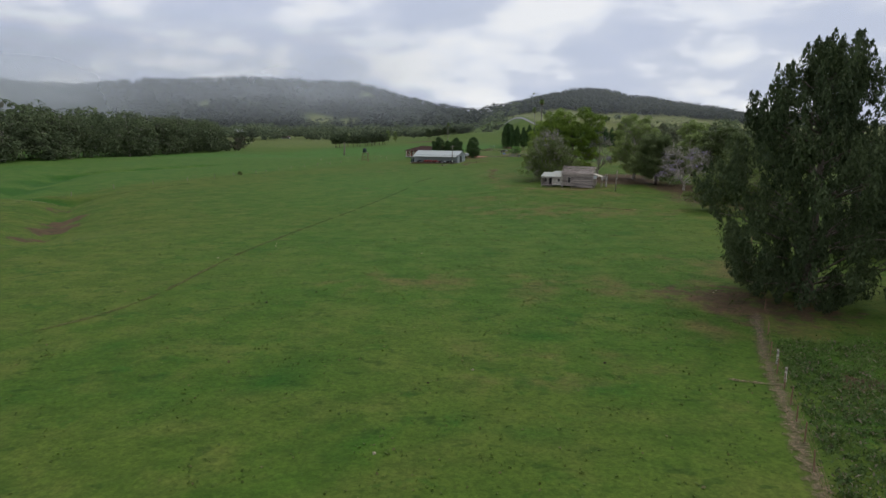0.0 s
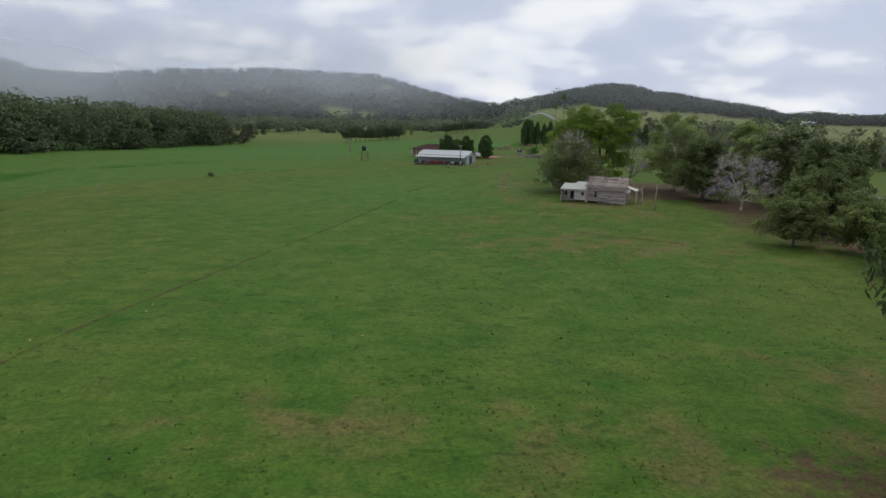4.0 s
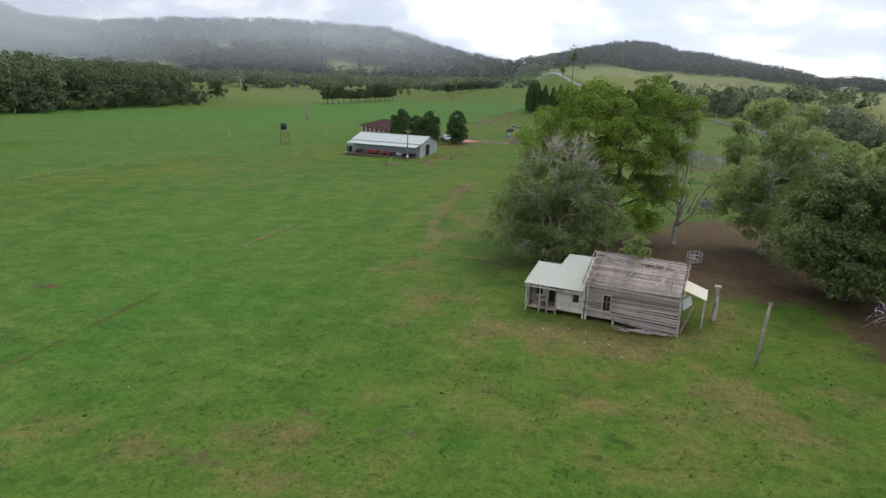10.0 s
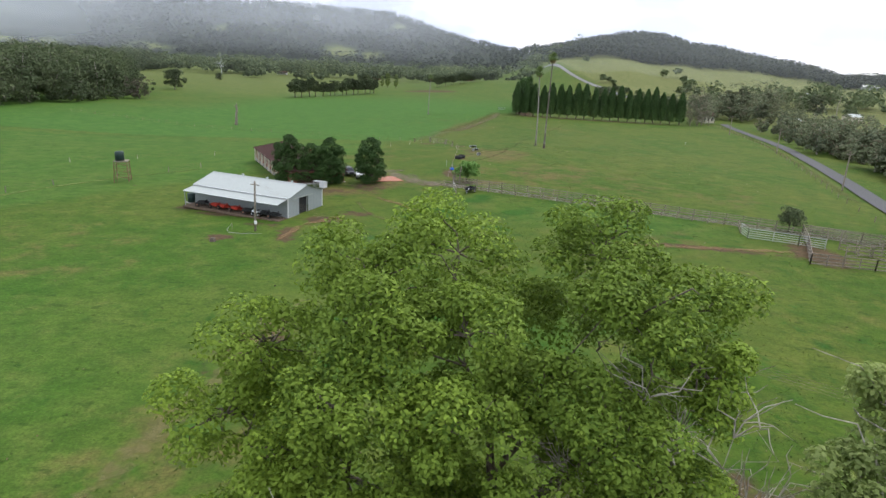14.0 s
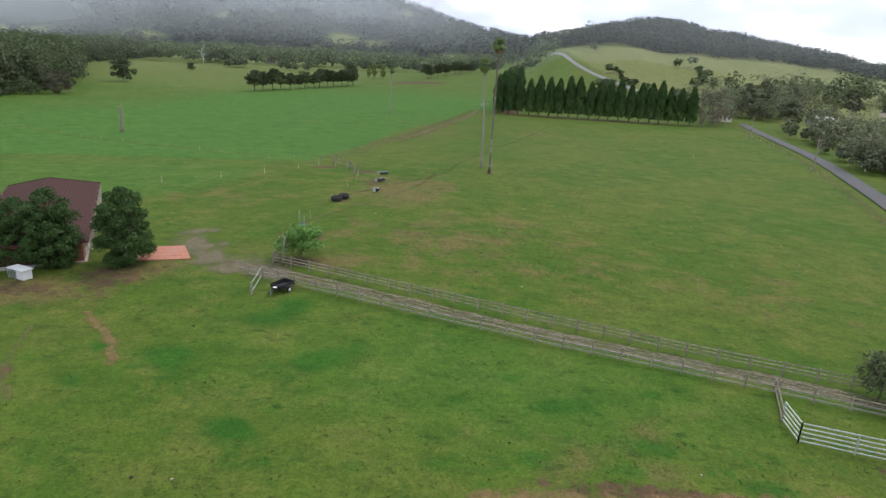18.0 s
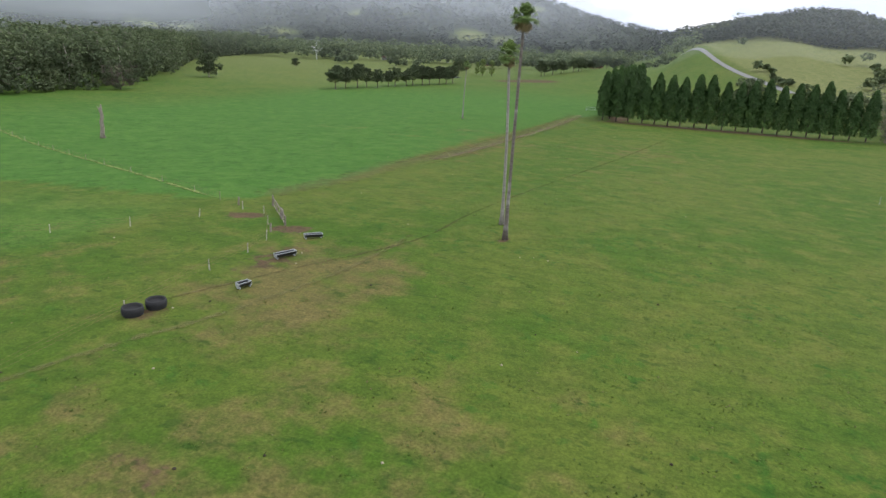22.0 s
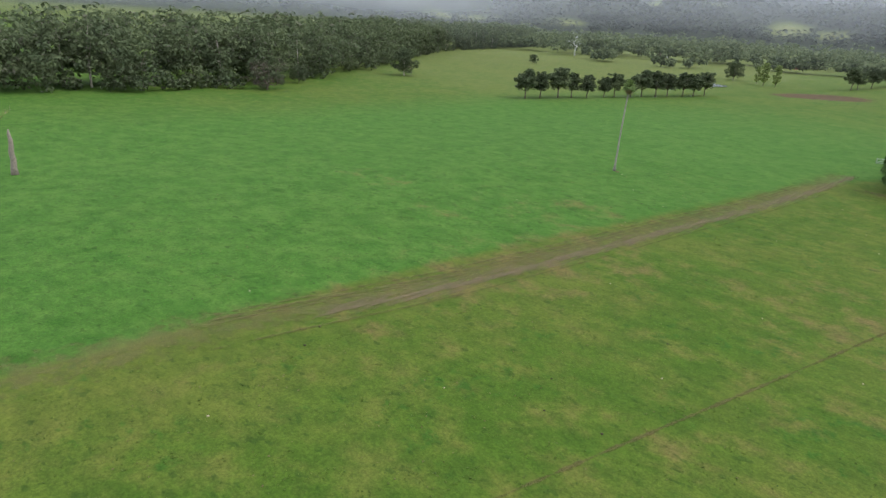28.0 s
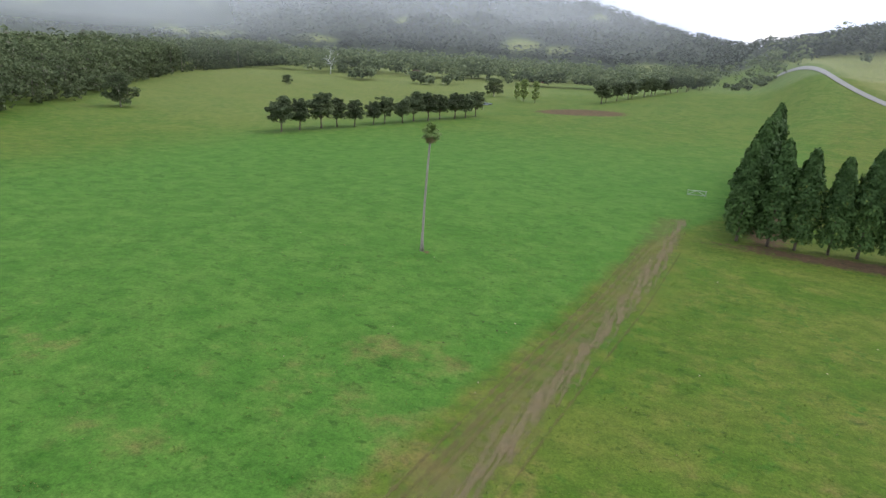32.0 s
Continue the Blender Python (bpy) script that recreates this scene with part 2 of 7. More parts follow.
M = dict(
    pasture=pasture(),
    bark=surface("grey_brown_bark", (0.07, 0.055, 0.042), (0.17, 0.14, 0.11), 0.9, 1.0, 6.0, bump=0.5, stretch=(1, 1, 0.25)),
    pale_bark=surface("pale_bark", (0.28, 0.25, 0.21), (0.5, 0.46, 0.4), 0.85, 1.0, 5.0, bump=0.3, stretch=(1, 1, 0.3), stain=(0.16, 0.13, 0.1)),
    grey_wood=surface("weathered_grey_timber", (0.14, 0.115, 0.1), (0.5, 0.43, 0.385), 0.9, 0.9, 7.0, bump=0.5, stretch=(0.35, 3, 3), stain=(0.12, 0.092, 0.08), vary=0.85),
    rail_wood=surface("weathered_rail_timber", (0.15, 0.125, 0.1), (0.33, 0.285, 0.23), 0.9, 1.5, 9.0, bump=0.4, vary=0.35, stain=(0.16, 0.15, 0.11)),
    old_white=surface("flaking_white_paint", (0.3, 0.265, 0.225), (0.64, 0.6, 0.53), 0.8, 1.6, 9.0, bump=0.3, stretch=(0.5, 2, 2), stain=(0.2, 0.165, 0.14), vary=0.35),
    old_iron=surface("dull_pale_green_iron", (0.3, 0.32, 0.28), (0.4, 0.42, 0.37), 0.6, 0.6, 12.0, metal=0.0, bump=0.05, stain=(0.36, 0.34, 0.28)),
    zinc=surface("pale_zinc_sheet", (0.33, 0.36, 0.34), (0.41, 0.44, 0.42), 0.5, 0.3, 6.0, metal=0.1, bump=0.03),
    wall_sheet=surface("pale_grey_wall_sheet", (0.27, 0.3, 0.3), (0.34, 0.37, 0.37), 0.5, 0.3, 6.0, metal=0.1, bump=0.03),
    # near-black colour standing in for shade inside openings; also the dark trough water
    dark=surface("interior_shade_and_dark_water", (0.012, 0.012, 0.013), (0.03, 0.03, 0.03), 0.9, bump=0),
    concrete=surface("pale_concrete", (0.3, 0.29, 0.27), (0.42, 0.41, 0.38), 0.9, 0.8, 8.0, stain=(0.24, 0.22, 0.2)),
    brown_tile=surface("brown_roof_tile", (0.045, 0.025, 0.022), (0.085, 0.046, 0.04), 0.95, 0.5, 10.0, spec=0.08, vary=0.3),
    brick=surface("red_brown_brick", (0.2, 0.085, 0.055), (0.33, 0.15, 0.1), 0.85, 1.0, 14.0, stain=(0.4, 0.27, 0.2)),
    terracotta=surface("terracotta_paving", (0.33, 0.13, 0.085), (0.46, 0.2, 0.13), 0.8, 0.6, 5.0, stain=(0.38, 0.2, 0.15)),
    cream=surface("cream_paint", (0.55, 0.5, 0.4), (0.66, 0.61, 0.5), 0.6, bump=0),
    white=surface("white_enamel", (0.68, 0.69, 0.7), (0.78, 0.79, 0.8), 0.35, spec=0.5, bump=0),
    black=surface("black_enamel", (0.012, 0.012, 0.014), (0.025, 0.025, 0.028), 0.4, spec=0.5, bump=0),
    rubber=surface("black_rubber", (0.014, 0.014, 0.015), (0.03, 0.03, 0.03), 0.85, bump=0.1),
    red=surface("red_enamel", (0.4, 0.035, 0.02), (0.52, 0.06, 0.035), 0.45, stain=(0.2, 0.04, 0.03)),
    blue=surface("blue_plastic", (0.015, 0.09, 0.42), (0.025, 0.13, 0.52), 0.5, bump=0),
    rust=surface("rusty_steel", (0.13, 0.065, 0.04), (0.25, 0.15, 0.1), 0.85),
    galv=surface("galvanised_steel", (0.4, 0.42, 0.43), (0.55, 0.57, 0.58), 0.5, metal=0.4, bump=0),
    green_tank=surface("dark_green_poly_tank", (0.012, 0.03, 0.026), (0.02, 0.045, 0.038), 0.5, bump=0),
    glass=surface("dark_window_glass", (0.015, 0.018, 0.02), (0.03, 0.034, 0.038), 0.08, spec=0.6, bump=0),
    asphalt=surface("grey_asphalt", (0.062, 0.062, 0.064), (0.1, 0.1, 0.102), 0.9, 0.3, 4.0),
    pale_asphalt=surface("pale_grey_asphalt", (0.15, 0.15, 0.148), (0.21, 0.21, 0.205), 0.9, 0.3, 4.0),
    earth=surface("trodden_brown_earth", (0.1, 0.07, 0.048), (0.19, 0.14, 0.1), 0.95, 0.6, 6.0, stain=(0.13, 0.085, 0.055)),
    water=surface("still_water", (0.2, 0.24, 0.25), (0.25, 0.29, 0.3), 0.05, spec=0.6, bump=0),
    leaf_bright=leafage("bright_green_leaves", (0.07, 0.135, 0.015), (0.3, 0.42, 0.055), through_light=0.25),
    leaf_dull=leafage("dull_olive_leaves", (0.1, 0.145, 0.038), (0.235, 0.3, 0.095), (0.24, 0.22, 0.15), share=0.1, through_light=0.4),
    leaf_mid=leafage("mid_green_leaves", (0.19, 0.265, 0.075), (0.44, 0.52, 0.2), through_light=0.5),
    leaf_dark=leafage("dark_green_leaves", (0.088, 0.128, 0.04), (0.205, 0.25, 0.095)),
    leaf_casuarina=leafage("dark_she_oak_foliage", (0.035, 0.06, 0.024), (0.105, 0.135, 0.06)),
    leaf_cypress=leafage("dark_cypress_foliage", (0.03, 0.07, 0.018), (0.085, 0.155, 0.044), through_light=0.15),
    leaf_sapling=leafage("glossy_young_leaves", (0.075, 0.18, 0.035), (0.22, 0.38, 0.11)),
    leaf_purple=leafage("purple_blossom", (0.28, 0.22, 0.42), (0.46, 0.39, 0.6)),
    leaf_wood=leafage("eucalypt_foliage", (0.07, 0.098, 0.05), (0.15, 0.185, 0.1), (0.13, 0.13, 0.095), share=0.07, gloss=0.05),
    leaf_far=leafage("distant_eucalypt_foliage", (0.05, 0.066, 0.05), (0.078, 0.094, 0.07), through_light=0.1, gloss=0.03),
    leaf_belt=leafage("valley_tree_foliage", (0.09, 0.125, 0.062), (0.19, 0.23, 0.125), gloss=0.05),
    leaf_road=leafage("grey_green_gum_foliage", (0.11, 0.135, 0.08), (0.22, 0.25, 0.155), (0.2, 0.17, 0.12), share=0.12, gloss=0.05),
    palm_leaf=leafage("palm_fronds", (0.075, 0.13, 0.032), (0.22, 0.3, 0.1)),
    palm_dead=leafage("dead_palm_fronds", (0.15, 0.115, 0.055), (0.3, 0.24, 0.13), through_light=0.1),
    dark_palm=surface("brown_palm_trunk", (0.1, 0.08, 0.065), (0.2, 0.17, 0.15), 0.9, 0.5, 3.0, bump=0.3, stretch=(1, 1, 2.5), stain=(0.32, 0.3, 0.27)),
    palm_trunk=surface("grey_palm_trunk", (0.19, 0.17, 0.145), (0.34, 0.31, 0.28), 0.9, 0.4, 3.0, bump=0.3, stretch=(1, 1, 2.5), stain=(0.4, 0.38, 0.34)),
)


# ---- geometry helpers ----
class Geo:
    """Collects vertices and faces of one mesh."""

    def __init__(self):
        self.v, self.f = [], []

    def box(self, c, s, turn=0.0, m=None):
        """A box with its centre c, size s, turned about z (degrees) or by a matrix."""
        r = m or Matrix.Rotation(radians(turn), 3, "Z")
        k = len(self.v)
        for z in (-0.5, 0.5):
            for x, y in ((-0.5, -0.5), (0.5, -0.5), (0.5, 0.5), (-0.5, 0.5)):
                self.v.append(tuple(Vector(c) + r @ Vector((x * s[0], y * s[1], z * s[2]))))
        self.f += [tuple(k + i for i in q) for q in ((3, 2, 1, 0), (4, 5, 6, 7), (0, 1, 5, 4), (1, 2, 6, 5), (2, 3, 7, 6), (3, 0, 4, 7))]
        return self

    def bar(self, a, b, w, h=None, round_=False):
        """A straight bar from a to b, w across and h deep."""
        a, b = Vector(a), Vector(b)
        d = b - a
        r = d.to_track_quat("X", "Z").to_matrix()
        return self.box((a + b) / 2, (d.length, w, h or w), m=r)

    def tube(self, pts, radii, sides=7, cap=True):
        pts = [Vector(p) for p in pts]
        k = len(self.v)
        side = None
        for i, p in enumerate(pts):
            d = (pts[min(i + 1, len(pts) - 1)] - pts[max(i - 1, 0)])
            d = d.normalized() if d.length > 1e-6 else Vector((0, 0, 1))
            if side is None or abs(side.dot(d)) > 0.9:
                side = d.orthogonal().normalized()
            side = (side - d * side.dot(d)).normalized()
            up = d.cross(side)
            for j in range(sides):
                a = 2 * math.pi * j / sides
                self.v.append(tuple(p + (side * math.cos(a) + up * math.sin(a)) * radii[i]))
        for i in range(len(pts) - 1):
            for j in range(sides):
                a, b = k + i * sides + j, k + i * sides + (j + 1) % sides
                self.f.append((a, b, b + sides, a + sides))
        if cap:
            self.f.append(tuple(k + j for j in reversed(range(sides))))
            self.f.append(tuple(k + (len(pts) - 1) * sides + j for j in range(sides)))
        return self

    def prism(self, outline, z0, z1):
        """An upright prism over an outline of (x, y)."""
        k, n = len(self.v), len(outline)
        self.v += [(x, y, z0) for x, y in outline] + [(x, y, z1) for x, y in outline]
        self.f += [tuple(k + i for i in reversed(range(n))), tuple(k + n + i for i in range(n))]
        self.f += [(k + i, k + (i + 1) % n, k + n + (i + 1) % n, k + n + i) for i in range(n)]
        return self

    def poly(self, *pts):
        k = len(self.v)
        self.v += [tuple(p) for p in pts]
        self.f.append(tuple(range(k, k + len(pts))))
        return self

    def sheet(self, a, b, c, d, thick=0.05):
        """A flat board with the corners a, b, c, d and a thickness below them."""
        a, b, c, d = (Vector(p) for p in (a, b, c, d))
        n = (b - a).cross(d - a).normalized() * thick
        k = len(self.v)
        self.v += [tuple(p) for p in (a, b, c, d, a - n, b - n, c - n, d - n)]
        self.f += [tuple(k + i for i in q) for q in ((0, 1, 2, 3), (7, 6, 5, 4), (0, 4, 5, 1), (1, 5, 6, 2), (2, 6, 7, 3), (3, 7, 4, 0))]
        return self

    def mesh(self, name, smooth=False):
        me = bpy.data.meshes.new(name)
        me.from_pydata(self.v, [], self.f)
        if smooth:
            me.polygons.foreach_set("use_smooth", [True] * len(me.polygons))
        me.update()
        return me


def part(name, geo, mat, parent=None, label="", smooth=False):
    me = geo if isinstance(geo, bpy.types.Mesh) else geo.mesh(name, smooth)
    if not me.materials:
        me.materials.append(M[mat])
    ob = new(name, me)
    if parent:
        ob.parent = parent
    return tagged(ob, label) if label else ob


def thing(name, at, turn=0.0, label="", category="", group="", kind=""):
    ob = new(name)
    ob.matrix_basis = pose(*at, 0, 0, turn)
    return tagged(ob, label, category, group, kind)


def sstep(a, b, v):
    u = np.clip((np.asarray(v, float) - a) / (b - a), 0, 1)
    return u * u * (3 - 2 * u)


# ---- the land ----
MID = (40.0, 260.0)
RIDGE_AZ = (-180, -110, -80, -50, -40, -37.3, -35.5, -31, -29, -25.2, -21.7, -18.6, -16, -11.6, -8.8, -6.6, -4.6, -2.6, 0.3, 2.1, 5.7, 9.0, 11.3, 13.0, 15.1, 17.2, 20.2, 23.5, 25, 31, 40, 60, 120, 180)
RIDGE_UP = (1.5, 2.0, 4.2, 4.6, 4.4, 4.1, 3.45, 3.35, 3.6, 3.85, 4.05, 4.35, 4.15, 4.1, 4.05, 3.45, 2.7, 2.4, 1.8, 1.75, 2.5, 3.3, 3.6, 3.4, 2.9, 2.65, 2.15, 1.6, 1.15, 1.15, 1.1, 1.0, 1.0, 1.5)
# open paddocks in the forest: azimuth, distance and half-widths of each
CLEARINGS = [(-12.4, 1960, 1.6, 120), (-9.9, 1930, 1.0, 90), (-3.4, 1790, 1.3, 110), (-1.4, 1760, 0.8, 90), (-8.0, 2640, 0.7, 110),
             (-35, 1900, 3.4, 60), (-27, 1870, 1.8, 60), (-22, 2350, 0.6, 50), (-17.8, 2250, 0.7, 60), (-41, 2300, 0.9, 60),
             (-46, 2150, 1.2, 60), (-52, 2200, 1.0, 60), (-36, 2400, 0.6, 50), (-31, 2500, 0.5, 50)]


def clearing(az, r):
    """1 inside the open paddocks of the forest, 0 outside."""
    k = np.zeros(np.shape(az))
    for a, d, wa, wd in CLEARINGS:
        k = np.maximum(k, np.exp(-(((az - a) / wa) ** 2 + ((r - d) / wd) ** 2) ** 2))
    return k


def near_line(x, y, pts):
    """Distance of places to a line of points."""
    best = np.full(np.shape(x), 1e9)
    for (ax, ay), (bx, by) in zip(pts, pts[1:]):
        ex, ey = bx - ax, by - ay
        t = np.clip(((x - ax) * ex + (y - ay) * ey) / (ex * ex + ey * ey), 0, 1)
        best = np.minimum(best, np.hypot(x - ax - t * ex, y - ay - t * ey))
    return best


CREEK_LOOP = [(-98, 262), (-107, 244), (-117, 227), (-126, 212), (-119.5, 192), (-110, 172), (-103, 156), (-95, 146), (-83, 146), (-72, 122), (-63, 106), (-56, 92)]


def land(x, y):
    """The height of the ground."""
    x, y = np.asarray(x, float), np.asarray(y, float)
    z = -0.5 + 3.6 * np.exp(-((x - 44) / 66) ** 2 - ((y - 328) / 82) ** 2) + 1.2 * np.exp(-((x - 35) / 50) ** 2 - ((y - 185) / 60) ** 2)
    z = z - 2.2 * sstep(330, 600, y) - 2.0 * sstep(-10, -90, x) * sstep(300, 400, y)
    z = z - 1.1 * np.exp(-((x + 66 + 0.62 * (y - 118)) / 9) ** 2) * sstep(90, 105, y) * sstep(330, 200, y)
    z = z - 1.5 * np.exp(-(near_line(x, y, CREEK_LOOP) / 3.2) ** 2)
    dx, dy = x - 10, y - 60
    r, az = np.hypot(dx, dy), np.degrees(np.arctan2(dx, dy))
    up = np.tan(np.radians(np.interp(az, RIDGE_AZ, RIDGE_UP)))
    near = sstep(-1, 6, az) * sstep(75, 40, az)
    top = 3300 + (1500 - 3300) * near
    start = 1500 + (620 - 1500) * near
    t = np.clip((r - start) / (top - start), 0, 1)
    rise = up * top * (0.35 * t + 0.65 * t * t * (3 - 2 * t))
    fall = np.where(r > top, (r - top) * 0.06, 0)
    wob = 14 * np.sin(az * 0.9 + r * 0.004) * np.sin(r * 0.0055 + az * 0.35) * sstep(0.1, 0.5, t) * sstep(1.0, 0.75, t)
    crest = 12 * np.exp(-((x - 70) / 110) ** 2 - ((y - 1000) / 160) ** 2)
    return z + crest + rise - fall + wob * (1 - 0.6 * near)


def ground_z(x, y):
    return float(land(x, y))


EDGE = [(-140, 428), (-124, 421), (-36, 381), (5, 362), (9.0, 366), (12.2, 378), (13.2, 400), (13.0, 424), (14.5, 446), (17.5, 472), (22.5, 505), (29, 549), (44, 585), (60, 640), (110, 860)]
RAIN_FENCE = [(-95, 140), (-67, 208), (-40, 258), (-22, 285), (-8, 312), (5, 338)]
# worn, dry and rank places, and painted creek-bank shade: x, y, half-widths, amount
BARE_BY_COTTAGE = [
    (44, 181, 13, 13, 0.95), (56, 160, 9, 14, 0.8), (52, 138, 9, 18, 0.55), (25.5, 62, 5, 8, 0.6),
    (25.6, 44.6, 1.6, 0.7, 0.8), (52, 196, 10, 8, 0.8), (30, 186, 7, 10, 0.75), (-65, 111, 3, 5, 1), (-68.5, 119.5, 2.6, 5, 1), (-61, 98.5, 1.2, 5, 0.95), (-80, 136, 3.5, 6, 0.5),
    (2, 281.5, 8, 2.2, 0.6), (10, 281, 5, 2, 0.5), (-14, 264.5, 4, 1.4, 0.8), (-6, 261.5, 8, 1.6, 0.7), (28, 156.5, 9, 2.2, 0.4),
    (14.4, 221, 2.2, 6, 0.6), (21, 178, 6, 9, 0.4), (12, 216, 2, 7, 0.45), (20, 130, 14, 2, 0.3),
    (7.3, 127.2, 1.3, 0.8, 0.7), (22.5, 127.9, 4.5, 0.8, 0.45), (27.5, 125.4, 4.5, 0.7, 0.45), (8.3, 144, 2.6, 1.3, 0.4),
    (14.5, 142.6, 4, 1.2, 0.4), (-7.6, 134.8, 1.3, 0.9, 0.7), (12.5, 188.7, 2.4, 2.2, 0.55), (-20.5, 163.7, 3, 1.5, 0.5),
    (22.5, 66, 5, 4, 0.5), (30, 60, 6, 5, 0.55), (56, 126, 2.5, 9, 0.9), (18, 133, 2.5, 1.2, 0.4), (3.5, 139, 2.2, 1.0, 0.55),
]
BARE_BY_FARM = [
    (7.5, 261, 3.5, 2.2, 0.75), (12, 265.5, 3.5, 2, 0.65), (5, 252, 1.6, 4.5, 0.8), (0, 256.5, 6, 1.2, 0.5),
    (29, 294, 3.5, 2.5, 0.6), (66, 259.8, 13, 1.5, 0.6), (82, 262, 4, 7, 0.8), (-3.1, 249.1, 1.8, 1.6, 0.95),
    (10, 286, 6, 4, 0.6), (20.5, 291.5, 4, 3, 0.45), (34, 293, 4, 2, 0.45), (-34, 280, 3, 3, 0.35),
]
BARE_IN_PADDOCK = [
    (24.5, 303, 2.2, 4.5, 0.9), (27, 340, 3.5, 8, 0.5), (13.2, 355.2, 3.2, 1.8, 0.85), (22.3, 351.4, 2.8, 1.4, 0.95),
    (-35, 806, 26, 18, 1), (25.6, 324, 1.8, 2.6, 0.6), (90, 556, 50, 4, 0.9), (50, 590, 5, 34, 0.9),
    (39.2, 307.7, 4.5, 3.2, 0.42), (26.7, 303.7, 1.8, 2.6, 0.95), (47.67, 359.26, 0.9, 0.9, 0.9), (45.58, 366.55, 0.9, 0.9, 0.9),
    (-4.5, 520.3, 1.2, 1.2, 0.8),
]
RANK_AND_BANK_SHADE = [
    # the first five darken the grass for the shade along the creek bank
    (-119.5, 192, 5, 14, 0.9), (-124, 214, 6, 9, 0.9), (-108, 166, 5, 12, 0.9), (-92, 147, 9, 3, 0.9), (-110, 238, 6, 9, 0.8), (34.7, 261.6, 2.2, 1.3, 0.9), (57.3, 268.9, 2, 1.6, 1), (6.3, 277.7, 2, 2, 0.7), (25.1, 270.4, 3, 1.6, 0.9),
    (37.2, 271.6, 3, 1.3, 0.9), (59.5, 239.9, 3.4, 3.4, 0.8), (30, 279, 5, 2, 0.6), (54, 262, 1.6, 1.3, 0.8),
    (62, 265, 2.5, 1.4, 0.7), (31, 283, 3, 1.5, 0.7),
]
DRY_BY_COTTAGE = [
    (4, 281, 12, 5, 0.85), (29, 157, 11, 5, 0.75), (37, 163, 6, 8, 0.6), (13, 290, 9, 6, 0.6),
    (26, 157.5, 12, 4.5, 0.8), (14, 166, 7, 12, 0.5), (20, 56, 4, 10, 0.5), (30, 74, 8, 14, 0.6),
    (0, 69, 17, 7, 0.5), (14, 67, 13, 8, 0.55), (26, 62, 9, 12, 0.6), (8, 46, 14, 7, 0.4), (22, 122, 34, 18, 0.5), (30, 148, 24, 10, 0.5), (4, 140, 16, 7, 0.5), (16, 200, 10, 30, 0.5),
    (-25, 230, 26, 40, 0.35), (-20, 160, 30, 40, 0.25), (12.5, 181, 4.5, 3, 0.7), (11, 174, 6, 4, 0.6),
]
DRY_IN_PADDOCK = [
    (6, 328, 22, 16, 0.42), (45, 308, 34, 24, 0.5), (34, 296, 10, 5, 0.7), (34, 335, 12, 20, 0.75),
    (62.5, 301, 12, 8, 0.5), (85, 300, 14, 20, 0.45), (60, 262, 20, 10, 0.4), (75, 300, 30, 14, 0.35),
    (20, 447, 14, 46, 0.5), (60, 245, 30, 20, 0.3), (60, 430, 22, 40, 0.3), (5, 475, 25, 14, 0.34),
    (9, 484, 14, 8, 0.45), (-4, 462, 12, 6, 0.4), (-30, 470, 22, 12, 0.35), (30, 455, 9, 30, 0.4),
    (62, 470, 26, 26, 0.45),
]


